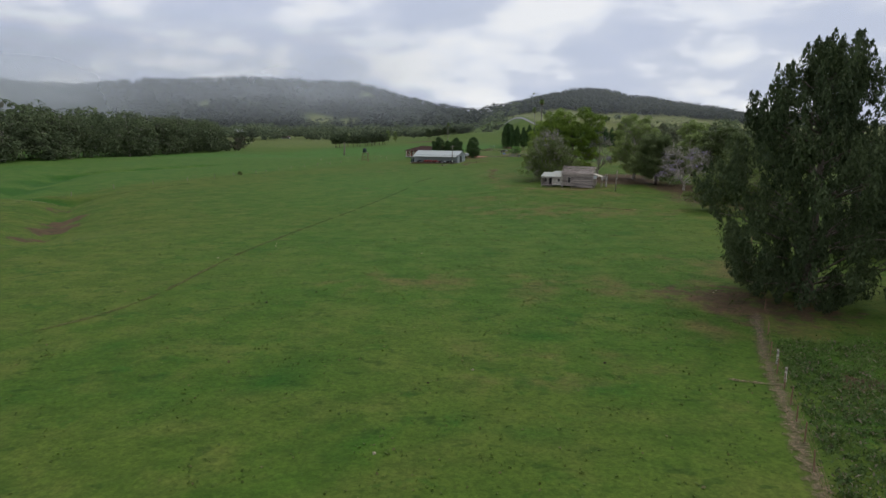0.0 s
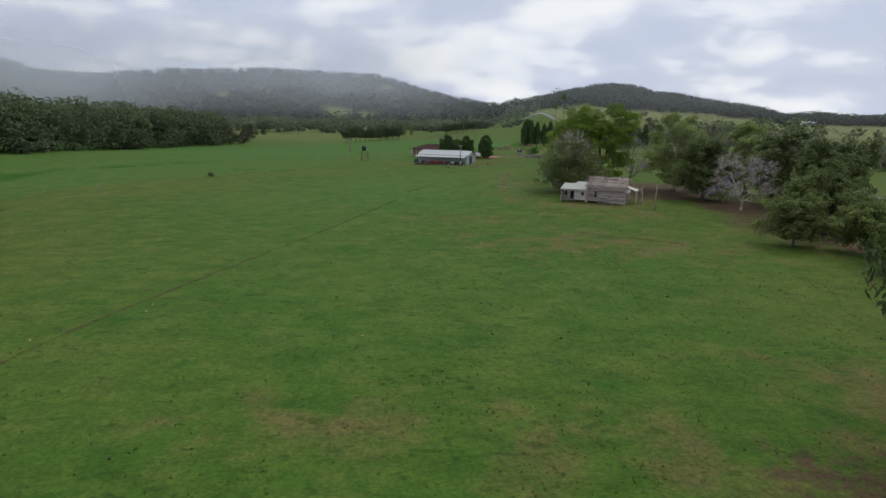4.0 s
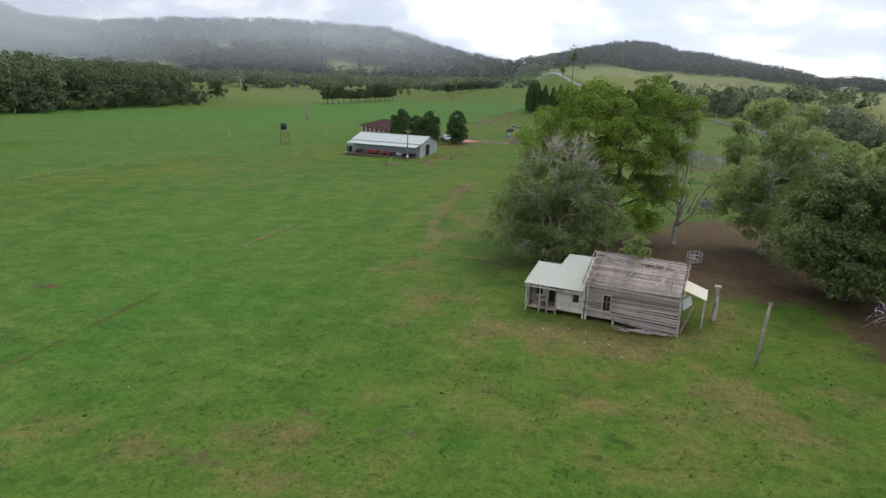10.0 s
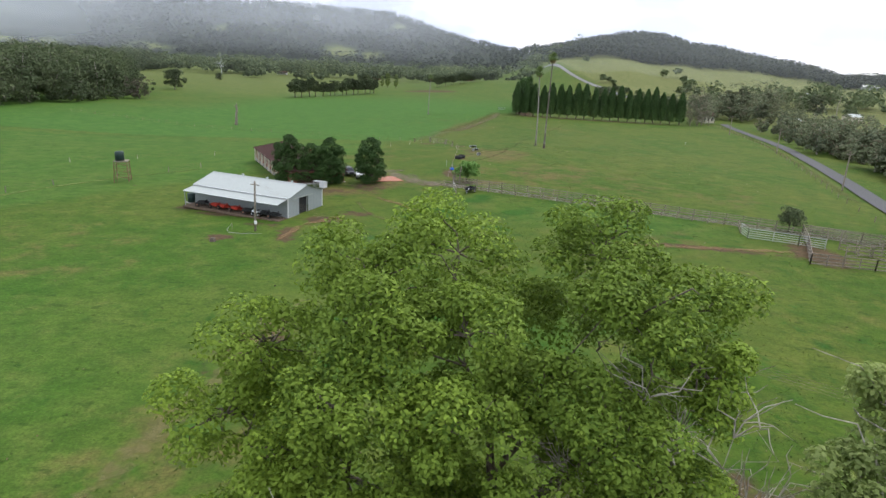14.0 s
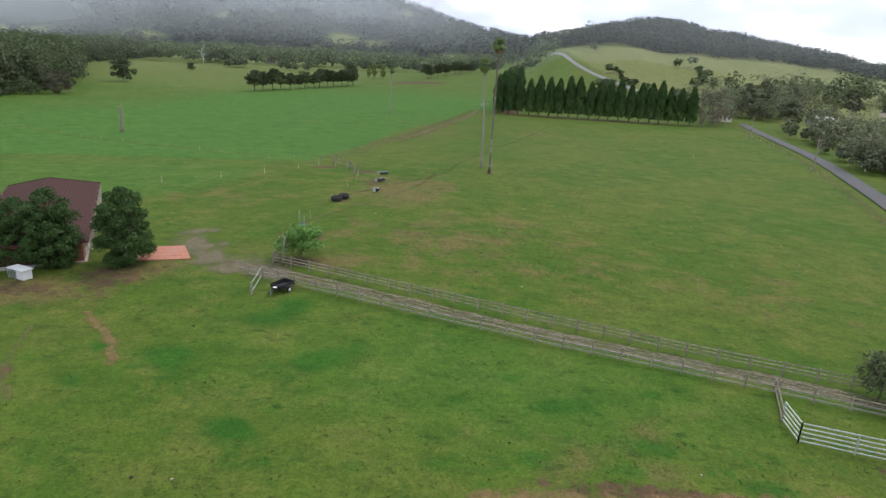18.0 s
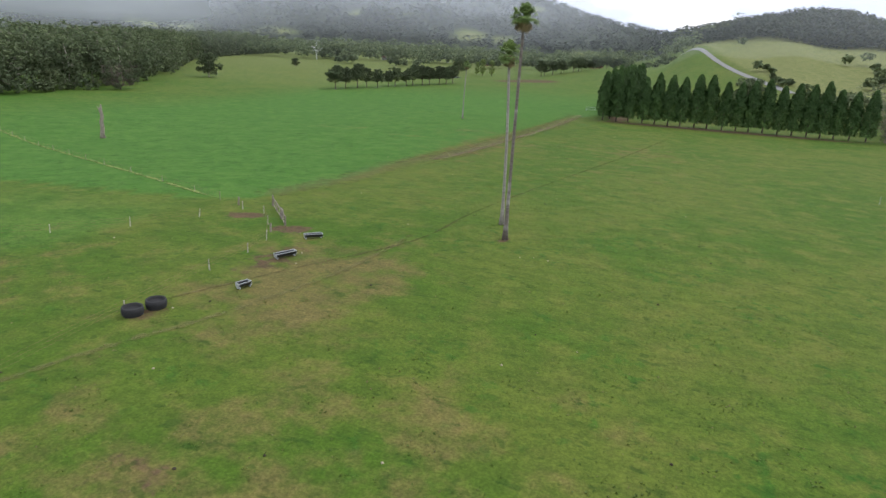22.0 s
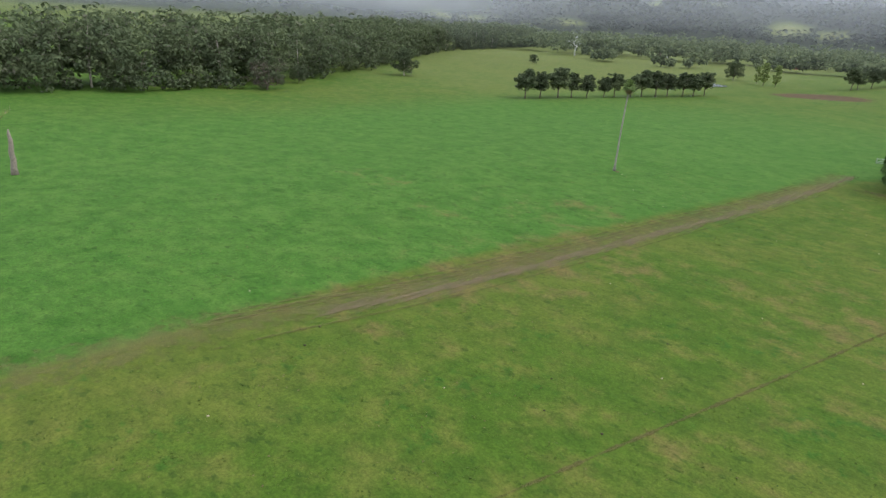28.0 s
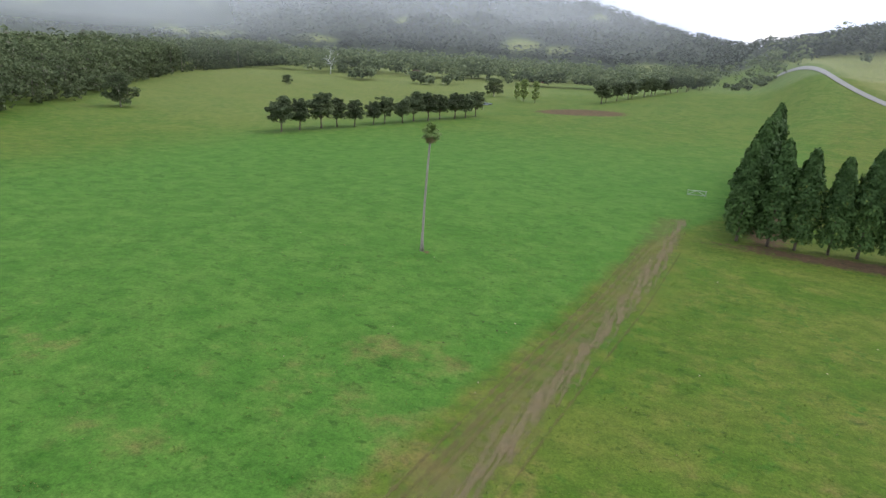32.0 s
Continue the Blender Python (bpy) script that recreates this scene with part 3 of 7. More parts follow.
def build_ground():
    radii = np.concatenate([[0], np.arange(3, 330, 3.0), 330 * (4880 / 330) ** np.linspace(0, 1, 120)])
    turns = 720
    ang = np.linspace(0, 2 * np.pi, turns, endpoint=False)
    rr, aa = np.meshgrid(radii[1:], ang, indexing="ij")
    x, y = MID[0] + rr * np.sin(aa), MID[1] + rr * np.cos(aa)
    x, y = np.append(x.ravel(), MID[0]), np.append(y.ravel(), MID[1])
    z = land(x, y)
    n = len(radii) - 1
    i, j = np.meshgrid(np.arange(n - 1), np.arange(turns), indexing="ij")
    a, b = (i * turns + j).ravel(), (i * turns + (j + 1) % turns).ravel()
    quads = np.stack([a, a + turns, b + turns, b], 1)
    hub = len(x) - 1
    tris = [(hub, k, (k + 1) % turns) for k in range(turns)]
    me = bpy.data.meshes.new("ground")
    me.from_pydata(np.stack([x, y, z], 1).tolist(), [], quads.tolist() + tris)
    bare, dry = np.zeros(len(x)), np.zeros(len(x))
    for px, py, wx, wy, k in BARE_BY_COTTAGE + BARE_BY_FARM + BARE_IN_PADDOCK:
        bare = np.maximum(bare, k * np.exp(-(((x - px) / wx) ** 2 + ((y - py) / wy) ** 2) ** 1.5 * 0.7))
    for px, py, wx, wy, k in DRY_BY_COTTAGE + DRY_IN_PADDOCK:
        dry = np.maximum(dry, k * np.exp(-((x - px) / wx) ** 2 - ((y - py) / wy) ** 2))
    rank_shade, dice = np.zeros(len(x)), random.Random(31)
    spread = [(dice.uniform(12, 82), dice.uniform(206, 282), dice.uniform(0.7, 2.2), dice.uniform(0.6, 1.5), dice.uniform(0.4, 0.8)) for _ in range(70)] + [(dice.uniform(-25, 30), dice.uniform(30, 150), dice.uniform(1, 4), dice.uniform(1, 3), dice.uniform(0.3, 0.6)) for _ in range(50)] + [(dice.uniform(-55, 16), dice.uniform(375, 490), dice.uniform(0.7, 2.4), dice.uniform(0.5, 1.4), dice.uniform(0.3, 0.65)) for _ in range(260)]
    for px, py, wx, wy, k in RANK_AND_BANK_SHADE + spread:
        rank_shade = np.maximum(rank_shade, k * np.exp(-((x - px) / wx) ** 2 - ((y - py) / wy) ** 2))
    edge_x = np.interp(y, [p[1] for p in EDGE[3:]], [p[0] for p in EDGE[3:]])
    fence_y = np.interp(x, [p[0] for p in EDGE[:4]], [p[1] for p in EDGE[:4]])
    far = sstep(520, 760, y)
    lush = np.where((x < edge_x) & (y > 362), sstep(0, 1.5, edge_x - x), 0) + np.where(x < 5, sstep(0, 2, y - fence_y), 0)
    lush = np.clip(lush, 0, 1) * (1 - 0.75 * sstep(600, 760, y)) * (1 - 0.8 * sstep(-95, -150, x) * sstep(380, 560, y))
    rf = np.interp(y, [p[1] for p in RAIN_FENCE], [p[0] for p in RAIN_FENCE])
    lush = np.maximum(lush, 0.6 * sstep(0, 6, rf - x) * sstep(120, 150, y) * sstep(365, 345, y))
    lush = np.maximum(lush, 0.45 * np.exp(-((x - 52) / 20) ** 2 - ((y - 272) / 10) ** 2))
    lush = np.maximum(lush, 0.7 * np.exp(-((x + 14) / 36) ** 2 - ((y - 175) / 70) ** 2))
    lush = np.maximum(lush, 0.5 * np.exp(-((x - 0) / 42) ** 2 - ((y - 100) / 60) ** 2))
    dx, dy = x - 10, y - 60
    r, az = np.hypot(dx, dy), np.degrees(np.arctan2(dx, dy))
    road_x = np.interp(y, (574, 640, 730, 810, 860, 920, 985, 1150), (176, 172, 160, 143, 130, 117, 108, 96))
    pale = np.clip(np.maximum(sstep(180, 240, x) * sstep(380, 600, y), 0.75 * sstep(2, 14, x - road_x) * sstep(600, 700, y)) + 0.55 * sstep(7, 11, az) * sstep(650, 800, r), 0, 1)
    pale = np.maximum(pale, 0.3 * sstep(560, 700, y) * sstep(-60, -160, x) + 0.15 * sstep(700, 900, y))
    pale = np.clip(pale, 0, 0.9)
    lift = z - (-4.0)
    wood = np.where(az < 3.5, sstep(1750, 1950, r), sstep(0, 0.12, lift / np.maximum(1, 1500 * np.tan(np.radians(np.interp(az, RIDGE_AZ, RIDGE_UP)))) - np.interp(az, (3, 8, 12, 16, 20, 26), (0.75, 0.62, 0.45, 0.55, 0.68, 0.8))) * sstep(760, 900, r))
    wood = np.maximum(wood, sstep(1550, 1700, r))
    open_ = clearing(az, r)
    wood = wood * (1 - open_)
    pale = np.maximum(pale, 0.85 * open_)
    for name, val in (("bare", bare), ("dry", dry), ("lush", lush), ("pale", pale), ("wood", wood), ("rank_shade", rank_shade)):
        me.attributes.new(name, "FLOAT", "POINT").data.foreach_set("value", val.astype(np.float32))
    me.polygons.foreach_set("use_smooth", [True] * len(me.polygons))
    me.update()
    part("ground", me, "pasture")
    tagged(bpy.data.objects["ground"], "green grazed valley pasture with dry patches and wooded hills", "ground", kind="structure")


build_ground()


def smooth_line(pts, gap):
    """Points every gap metres along a curve through pts."""
    out, p = [], [pts[0], *pts, pts[-1]]
    for a, b, c, d in zip(p, p[1:], p[2:], p[3:]):
        n = max(2, int(math.dist(b, c) / gap))
        for k in range(n):
            t = k / n
            out.append(tuple(0.5 * (2 * b[i] + (c[i] - a[i]) * t + (2 * a[i] - 5 * b[i] + 4 * c[i] - d[i]) * t * t + (3 * b[i] - a[i] - 3 * c[i] + d[i]) * t ** 3) for i in (0, 1)))
    return out + [tuple(pts[-1])]


def ragged(name, dark, light, cover=0.5, scale=0.8, most=0.8, stretch=None):
    """Worn earth that breaks up towards its edges, so that the grass shows through."""
    m, n, l, b = material(name, 0.95, 0, 0.1)
    a = n.new("ShaderNodeAttribute"); a.attribute_name = "across"
    f, g = noise_tex(n, l, 5.0, 3, 0.6), noise_tex(n, l, scale, 4, 0.65, stretch, offset=4.0)
    l.new(mixed(n, l, steps(n, l, f, 0.3, 0.7), dark, light), b.inputs["Base Color"])
    bumped(n, l, b, f, 0.5, 0.06)
    keep = maths(n, l, "ADD", a.outputs["Fac"], maths(n, l, "MULTIPLY", maths(n, l, "SUBTRACT", g, 0.5), 3.4))
    keep = maths(n, l, "MULTIPLY", steps(n, l, keep, 1 - cover - 0.35, 1 - cover + 0.55), most)
    tr, mix = n.new("ShaderNodeBsdfTransparent"), n.new("ShaderNodeMixShader")
    l.new(keep, mix.inputs[0]); l.new(tr.outputs[0], mix.inputs[1]); l.new(b.outputs[0], mix.inputs[2])
    l.new(mix.outputs[0], n["Material Output"].inputs["Surface"])
    return m


def ribbon(name, pts, width, mat, lift, label, category, gap=1.5, cols=5):
    """A strip laid on the land along a line; 'across' is 1 on its middle and 0 on its edges."""
    line = smooth_line(pts, gap)
    g, across = Geo(), []
    for i, p in enumerate(line):
        a, b = Vector(line[max(i - 1, 0)]), Vector(line[min(i + 1, len(line) - 1)])
        d = (b - a).normalized()
        end = min(1, 3 * min(i, len(line) - 1 - i) / max(1, len(line) * 0.1))
        for k in range(cols):
            s = k / (cols - 1) * 2 - 1
            x, y = p[0] - d.y * s * width / 2, p[1] + d.x * s * width / 2
            g.v.append((x, y, ground_z(x, y) + lift))
            across.append((1 - abs(s)) * end)
    for i in range(len(line) - 1):
        for k in range(cols - 1):
            a = i * cols + k
            g.f.append((a, a + cols, a + cols + 1, a + 1))
    me = g.mesh(name, True)
    me.attributes.new("across", "FLOAT", "POINT").data.foreach_set("value", across)
    ob = part(name, me, mat)
    return tagged(ob, label, category, kind="structure")


M["rut"] = ragged("rutted_brown_earth", (0.12, 0.09, 0.055), (0.22, 0.17, 0.11), 0.42, 1.5, 0.55, (1.3, 0.1, 1))
M["dust"] = ragged("dusty_tan_earth", (0.15, 0.125, 0.08), (0.23, 0.19, 0.135), 0.6, 0.25, 0.65)
M["thin_worn"] = ragged("thinly_worn_earth", (0.12, 0.115, 0.04), (0.19, 0.17, 0.075), 0.5, 0.7, 0.4)
M["furrow"] = ragged("narrow_bare_path", (0.085, 0.068, 0.03), (0.14, 0.115, 0.05), 0.58, 0.5, 0.45)
M["lane"] = ragged("gravel_lane", (0.14, 0.122, 0.085), (0.225, 0.2, 0.145), 0.6, 0.5, 0.7)
M["pink_worn"] = ragged("red_worn_earth", (0.17, 0.11, 0.05), (0.28, 0.185, 0.095), 0.5, 0.7, 0.6)
M["dry_straw"] = ragged("dry_straw_grass", (0.15, 0.135, 0.05), (0.25, 0.21, 0.1), 0.42, 0.7, 0.5)
M["litter"] = ragged("tan_leaf_litter", (0.11, 0.085, 0.05), (0.27, 0.2, 0.13), 0.58, 3.5, 0.65)
M["long_grass"] = ragged("yellow_long_grass", (0.13, 0.18, 0.04), (0.2, 0.25, 0.08), 0.6, 0.5, 0.7)


# ---- trees ----
def leaf_mesh(name, pos, size, rng, out=None, long=1.7, mat=None, axis=None):
    """Small four-cornered leaf sprays at pos (n x 3), turned at random or facing along out."""
    n = len(pos)
    nrm = rng.normal(size=(n, 3))
    if out is not None:
        nrm = nrm * 0.55 + out
    nrm /= np.linalg.norm(nrm, axis=1, keepdims=True) + 1e-9
    ref = rng.normal(size=(n, 3))
    if axis is not None:
        ref = np.cross(nrm, ref * 0.5 + axis)
    u = np.cross(nrm, ref); u /= np.linalg.norm(u, axis=1, keepdims=True) + 1e-9
    w = np.cross(nrm, u)
    s = (size * rng.uniform(0.6, 1.35, n))[:, None]
    fold = nrm * s * 0.25
    v = np.stack([pos - u * s * long / 2, pos - w * s * 0.42 + fold, pos + u * s * long / 2, pos + w * s * 0.42 + fold], 1).reshape(-1, 3)
    me = bpy.data.meshes.new(name)
    me.vertices.add(4 * n); me.loops.add(4 * n); me.polygons.add(n)
    me.vertices.foreach_set("co", v.astype(np.float32).ravel())
    me.loops.foreach_set("vertex_index", np.arange(4 * n, dtype=np.int32))
    me.polygons.foreach_set("loop_start", np.arange(0, 4 * n, 4, dtype=np.int32))
    me.update(calc_edges=True)
    if mat:
        me.materials.append(M[mat])
    return me


def clump_leaves(rng, centres, radii, count):
    """Leaf places and outward ways on the shells of many clumps, thinner below."""
    k = rng.integers(0, len(centres), count)
    d = rng.normal(size=(count, 3))
    d /= np.linalg.norm(d, axis=1, keepdims=True)
    d[:, 2] = np.where((d[:, 2] < -0.2) & (rng.random(count) < 0.6), -d[:, 2], d[:, 2])
    r = radii[k] * (0.55 + 0.5 * rng.random(count) ** 0.6)
    return centres[k] + d * r[:, None] * np.array([1, 1, 0.78]), d


def wander(rng, a, b, n, sway):
    a, b = Vector(a), Vector(b)
    span = (b - a).length
    pts = []
    for i in range(n + 1):
        t = i / n
        o = Vector(rng.normal(size=3)) * sway * span * math.sin(math.pi * t) if 0 < i < n else Vector()
        pts.append(a.lerp(b, t) + o + Vector((0, 0, span * 0.08 * math.sin(math.pi * t))))
    return pts


def limbs(rng, height, fork, centres, girth, n_main=5, twigs=0, sway=0.06, lean=(0, 0)):
    """Trunk, main limbs and branches that reach the clumps; returns one mesh collector."""
    g = Geo()
    top = Vector((lean[0], lean[1], fork))
    g.tube(wander(rng, (0, 0, -0.3), top, 4, 0.03), [girth * k for k in (1.35, 1.0, 0.92, 0.86, 0.8)], 9)
    order = list(range(len(centres)))
    rng.shuffle(order)
    mains, ends = [], []
    for i in order[:n_main]:
        tip = Vector(centres[i]) * 0.92
        p = wander(rng, top - Vector((0, 0, 0.2)), tip, 5, sway)
        r0 = girth * rng.uniform(0.45, 0.65)
        g.tube(p, [r0 * (1 - 0.16 * j) for j in range(6)], 7)
        mains += [(q, r0 * (1 - 0.16 * j)) for j, q in enumerate(p[1:], 1)]
    for i in order[n_main:]:
        tip = Vector(centres[i])
        q, r = min(mains, key=lambda m: (m[0] - tip).length + (4 if m[0].z > tip.z else 0))
        p = wander(rng, q, tip, 4, sway * 1.3)
        r = min(r * 0.7, girth * 0.3)
        g.tube(p, [r * (1 - 0.2 * j) for j in range(5)], 5)
        ends += p[2:]
    for _ in range(twigs):
        q = ends[rng.integers(len(ends))] if ends else mains[rng.integers(len(mains))][0]
        way = Vector(rng.normal(size=3)) + (Vector(q) - Vector((0, 0, height * 0.45))).normalized() * 1.4
        tip = q + way.normalized() * rng.uniform(0.8, 2.6) * height / 14
        p = wander(rng, q, tip, 3, 0.12)
        g.tube(p, [girth * 0.09, girth * 0.07, girth * 0.05, girth * 0.025], 4, False)
    return g


def dome_clumps(rng, n, height, base, wide, deep, lumpy=0.22):
    """Clump centres spread evenly over and inside a full, lumpy crown that is widest below its middle."""
    i = rng.permutation(n) + 0.5
    el, az = np.arccos(1 - 2 * i / n), math.pi * (1 + 5 ** 0.5) * i
    d = np.stack([np.sin(el) * np.cos(az), np.sin(el) * np.sin(az), np.cos(el)], 1) + rng.normal(size=(n, 3)) * 0.13
    d /= np.linalg.norm(d, axis=1, keepdims=True)
    ph = rng.uniform(0, 6.28, 4)
    az = np.arctan2(d[:, 1], d[:, 0])
    lump = 1 + lumpy * (0.5 * np.sin(2 * az + ph[0] + 2 * d[:, 2]) + 0.5 * np.sin(3 * az + ph[1] - 4 * d[:, 2]) + 0.4 * np.sin(5 * az + ph[2] + 5 * d[:, 2]))
    inner = rng.random(n) < 0.24
    p = d * (np.where(inner, rng.uniform(0.3, 0.7, n), rng.uniform(0.84, 1.0, n)) * np.minimum(lump, 1.12))[:, None]
    p[:, :2] *= np.where(p[:, 2] < 0, 1 + 0.3 * np.abs(p[:, 2]), 1)[:, None]
    mid = base + 0.42 * (height - base)
    z = mid + np.where(p[:, 2] > 0, np.clip(p[:, 2], 0, 1.0) ** 0.8 * (height - mid), np.maximum(p[:, 2], -1.0) * (mid - base))
    return np.stack([p[:, 0] * wide, p[:, 1] * deep, z], 1)


def lobed_clumps(rng, lobes, each):
    """Clump centres over the upper and outer sides of many round lobes."""
    out, size = [], []
    for x, y, z, r in lobes:
        d = rng.normal(size=(each, 3))
        d[:, 2] = np.where((d[:, 2] < -0.3) & (rng.random(each) < 0.5), -d[:, 2] * 0.6, d[:, 2])
        d /= np.linalg.norm(d, axis=1, keepdims=True)
        out.append(np.array([x, y, z]) + d * (r * rng.uniform(0.45, 1.0, each))[:, None] * np.array([1, 1, 0.85]))
        size.append(np.full(each, r) * rng.uniform(0.3, 0.52, each))
    return np.concatenate(out), np.concatenate(size)


def lobed_tree(name, seed, height, base, wide, deep, leaves, leaf, mat, bark, girth, label, category="tree", n=16, size=0.32, each=9, fork=None, n_main=7, twigs=0, lobes=(), group="", sway=0.08, keep=1.0):
    """A tree whose crown is a heap of leafy lobes with gaps between them."""
    rng = np.random.default_rng(seed)
    k = size * wide
    heads = list(lobes)
    for c in dome_clumps(rng, n, height - 0.75 * k, base + 0.3 * k, wide - k * 0.75, deep - k * 0.75, 0.2):
        heads.append((*c, k * rng.uniform(0.65, 1.15)))
    c, r = lobed_clumps(rng, heads, each)
    root = thing(name, (0, 0, 0), 0, label, category, group)
    tips = np.array([h[:3] for h in heads])
    g = limbs(rng, height, fork or base * 0.8, tips, girth, n_main, twigs, sway)
    for i in range(0, len(c), 2):
        h = heads[i // each]
        g.tube(wander(rng, h[:3], c[i], 3, 0.08), [girth * 0.1, girth * 0.08, girth * 0.06, girth * 0.03], 4, False)
    part("trunk", g, bark, root, smooth=True)
    pick = rng.random(len(c)) < keep
    pos, way = clump_leaves(rng, c[pick], r[pick], leaves)
    part("crown", leaf_mesh("crown", pos, leaf, rng, way * 0.7 + np.array([0, 0, 0.9]), mat=mat), mat, root)
    return root


def crown_tree(name, seed, height, base, wide, deep, leaves, leaf, mat, bark, girth, label, category="tree", n=60, clump=1.6, fork=None, n_main=6, twigs=0, shape=None, sway=0.07, group="", keep=1.0, lumpy=0.24):
    rng = np.random.default_rng(seed)
    c = dome_clumps(rng, n, height - clump * 0.6, base, wide - clump * 0.5, deep - clump * 0.5, lumpy)
    if shape:
        c = shape(c)
    root = thing(name, (0, 0, 0), 0, label, category, group)
    part("trunk", limbs(rng, height, fork or base * 0.8, c, girth, n_main, twigs, sway), bark, root, smooth=True)
    if leaves:
        k = c[: max(1, int(len(c) * keep))]
        pos, way = clump_leaves(rng, k, rng.uniform(0.6, 1.25, len(k)) * clump, leaves)
        part("crown", leaf_mesh("crown", pos, leaf, rng, way * 0.6 + np.array([0, 0, 0.5]), mat=mat), mat, root)
    return root


def stand(ob, x, y, turn=0.0, scale=1.0, sink=0.1):
    ob.matrix_basis = pose(x, y, ground_z(x, y) - sink, 0, 0, turn)
    if scale != 1.0:
        ob.scale = (scale, scale, scale)
    return ob


def another(ob, x, y, turn=0.0, scale=1.0, sink=0.1):
    c = copy_thing(ob, pose(x, y, ground_z(x, y) - sink, 0, 0, turn))
    c.scale = (scale, scale, scale)
    return c


# by the old cottage
BIG_LOBES = [(-0.6, 1.5, 17.1, 2.7), (-4.0, 0.5, 16.0, 2.5), (5.1, 1.5, 17.3, 2.5), (8.2, 0.5, 15.7, 2.3), (-7.6, -1, 13.5, 2.4), (-3.0, -2.5, 15.0, 2.3), (0.1, -2.5, 15.3, 2.0),
             (5.5, -2, 16.2, 2.1), (-8.7, -2.5, 11.3, 2.2), (-3.7, -4.5, 13.2, 2.1), (8.6, -2, 14.2, 1.9), (5.2, -4, 12.8, 2.1), (2.9, -2, 13.4, 1.8), (-0.2, -5, 13.1, 1.9),
             (-5.7, -4, 10.3, 2.1), (1.6, 3.5, 13.4, 2.4), (-3.6, 4.0, 14.0, 2.6), (5.2, 4.4, 14.0, 2.6), (-7.8, 2.6, 9.0, 2.6), (7.6, 2.0, 10.8, 2.4), (-6.6, -3.6, 8.0, 2.4),
             (-2.0, -5.8, 9.8, 2.4), (3.0, -5.4, 10.2, 2.4), (6.6, -3.6, 10.6, 2.2), (-3.6, -5.6, 5.8, 2.4), (1.0, -6.0, 6.0, 2.4), (5.4, -4.6, 6.8, 2.2), (3.4, -5.4, 3.4, 2.2),
             (-1.2, -6.0, 2.8, 2.2), (-5.6, -4.4, 3.4, 2.3), (7.4, -1.0, 6.0, 2.3)]
stand(lobed_tree("broadleaf_tree", 11, 14.6, 0.4, 7.4, 6.4, 200000, 0.125, "leaf_bright", "bark", 0.5, "large bright green broadleaf tree behind the old cottage", n=12, size=0.26, each=15, fork=3.0, n_main=14, twigs=60, lobes=BIG_LOBES), 32.8, 190.6)
stand(lobed_tree("olive_green_tree", 12, 11.4, 0.0, 7.1, 6.4, 66000, 0.13, "leaf_dull", "pale_bark", 0.34, "dull olive tree with bare grey twigs beside the cottage", n=60, size=0.3, each=10, fork=1.4, n_main=10, twigs=800, sway=0.1, keep=0.72), 25.8, 177)
stand(crown_tree("bare_grey_tree", 28, 13.6, 5.5, 4.2, 3.8, 300, 0.2, "leaf_dull", "pale_bark", 0.26, "bare grey twiggy tree top rising behind the olive tree", n=40, clump=1.0, fork=3.0, n_main=7, twigs=900, sway=0.12, keep=0.2), 26.2, 178.6)
stand(lobed_tree("tall_green_tree", 13, 18.6, 1.0, 7.0, 7.4, 70000, 0.16, "leaf_mid", "pale_bark", 0.42, "tall loose-crowned green tree with drooping lower boughs", n=56, size=0.31, each=9, fork=3.4, n_main=9, twigs=160, sway=0.11, keep=0.75), 50.8, 185.6)
bare_tree = crown_tree("bare_pale_tree", 14, 14.6, 3.6, 5.2, 4.6, 260, 0.2, "leaf_purple", "pale_bark", 0.3, "nearly leafless pale-barked tree with twisted boughs", n=34, clump=1.0, fork=2.4, n_main=7, twigs=480, sway=0.18, keep=0.12)
stand(bare_tree, 41.0, 187.6)
stand(lobed_tree("dark_shade_tree", 15, 13.2, 0.9, 7.4, 6.8, 80000, 0.17, "leaf_dark", "bark", 0.4, "dense dark green shade tree on trampled earth", n=54, size=0.33, each=10, fork=2.2, n_main=9), 52.0, 170.4)
stand(lobed_tree("dark_shade_tree", 16, 16.5, 1.2, 6.2, 6.0, 34000, 0.24, "leaf_mid", "bark", 0.42, "tall green tree with a lumpy crown beside shade trees", n=42, size=0.34, each=9, fork=3.2, n_main=7), 66, 184)
stand(crown_tree("jacaranda_tree", 17, 11.4, 2.0, 6.4, 5.8, 800, 0.13, "leaf_purple", "pale_bark", 0.27, "nearly bare jacaranda with patches of purple blossom", n=54, clump=1.1, fork=1.8, n_main=9, twigs=1100, sway=0.1, keep=0.3), 54.2, 156.6)
for seed, x, y, h, w in ((18, 65, 166, 15.5, 5.6), (19, 62.0, 146, 14.0, 5.4), (20, 71, 155, 15.5, 6.0), (21, 57.0, 135, 11.0, 5.6)):
    stand(lobed_tree("dark_shade_tree", seed, h, 0.4, w, w, 30000, 0.24, "leaf_dark", "bark", 0.3, "dark green creek-side tree with a rounded crown", n=38, size=0.36, each=9, fork=1.6, n_main=6), x, y, seed * 40)
small = lobed_tree("creek_side_tree", 22, 7.8, 0.5, 4.4, 4.2, 24000, 0.17, "leaf_dull", "bark", 0.2, "small round olive-green tree at the paddock's edge", n=32, size=0.36, each=9, fork=1.2, n_main=6, twigs=60)
stand(small, 47.5, 123)
another(small, 55, 119, 120, 1.15)
another(small, 52, 108, 210, 0.9)

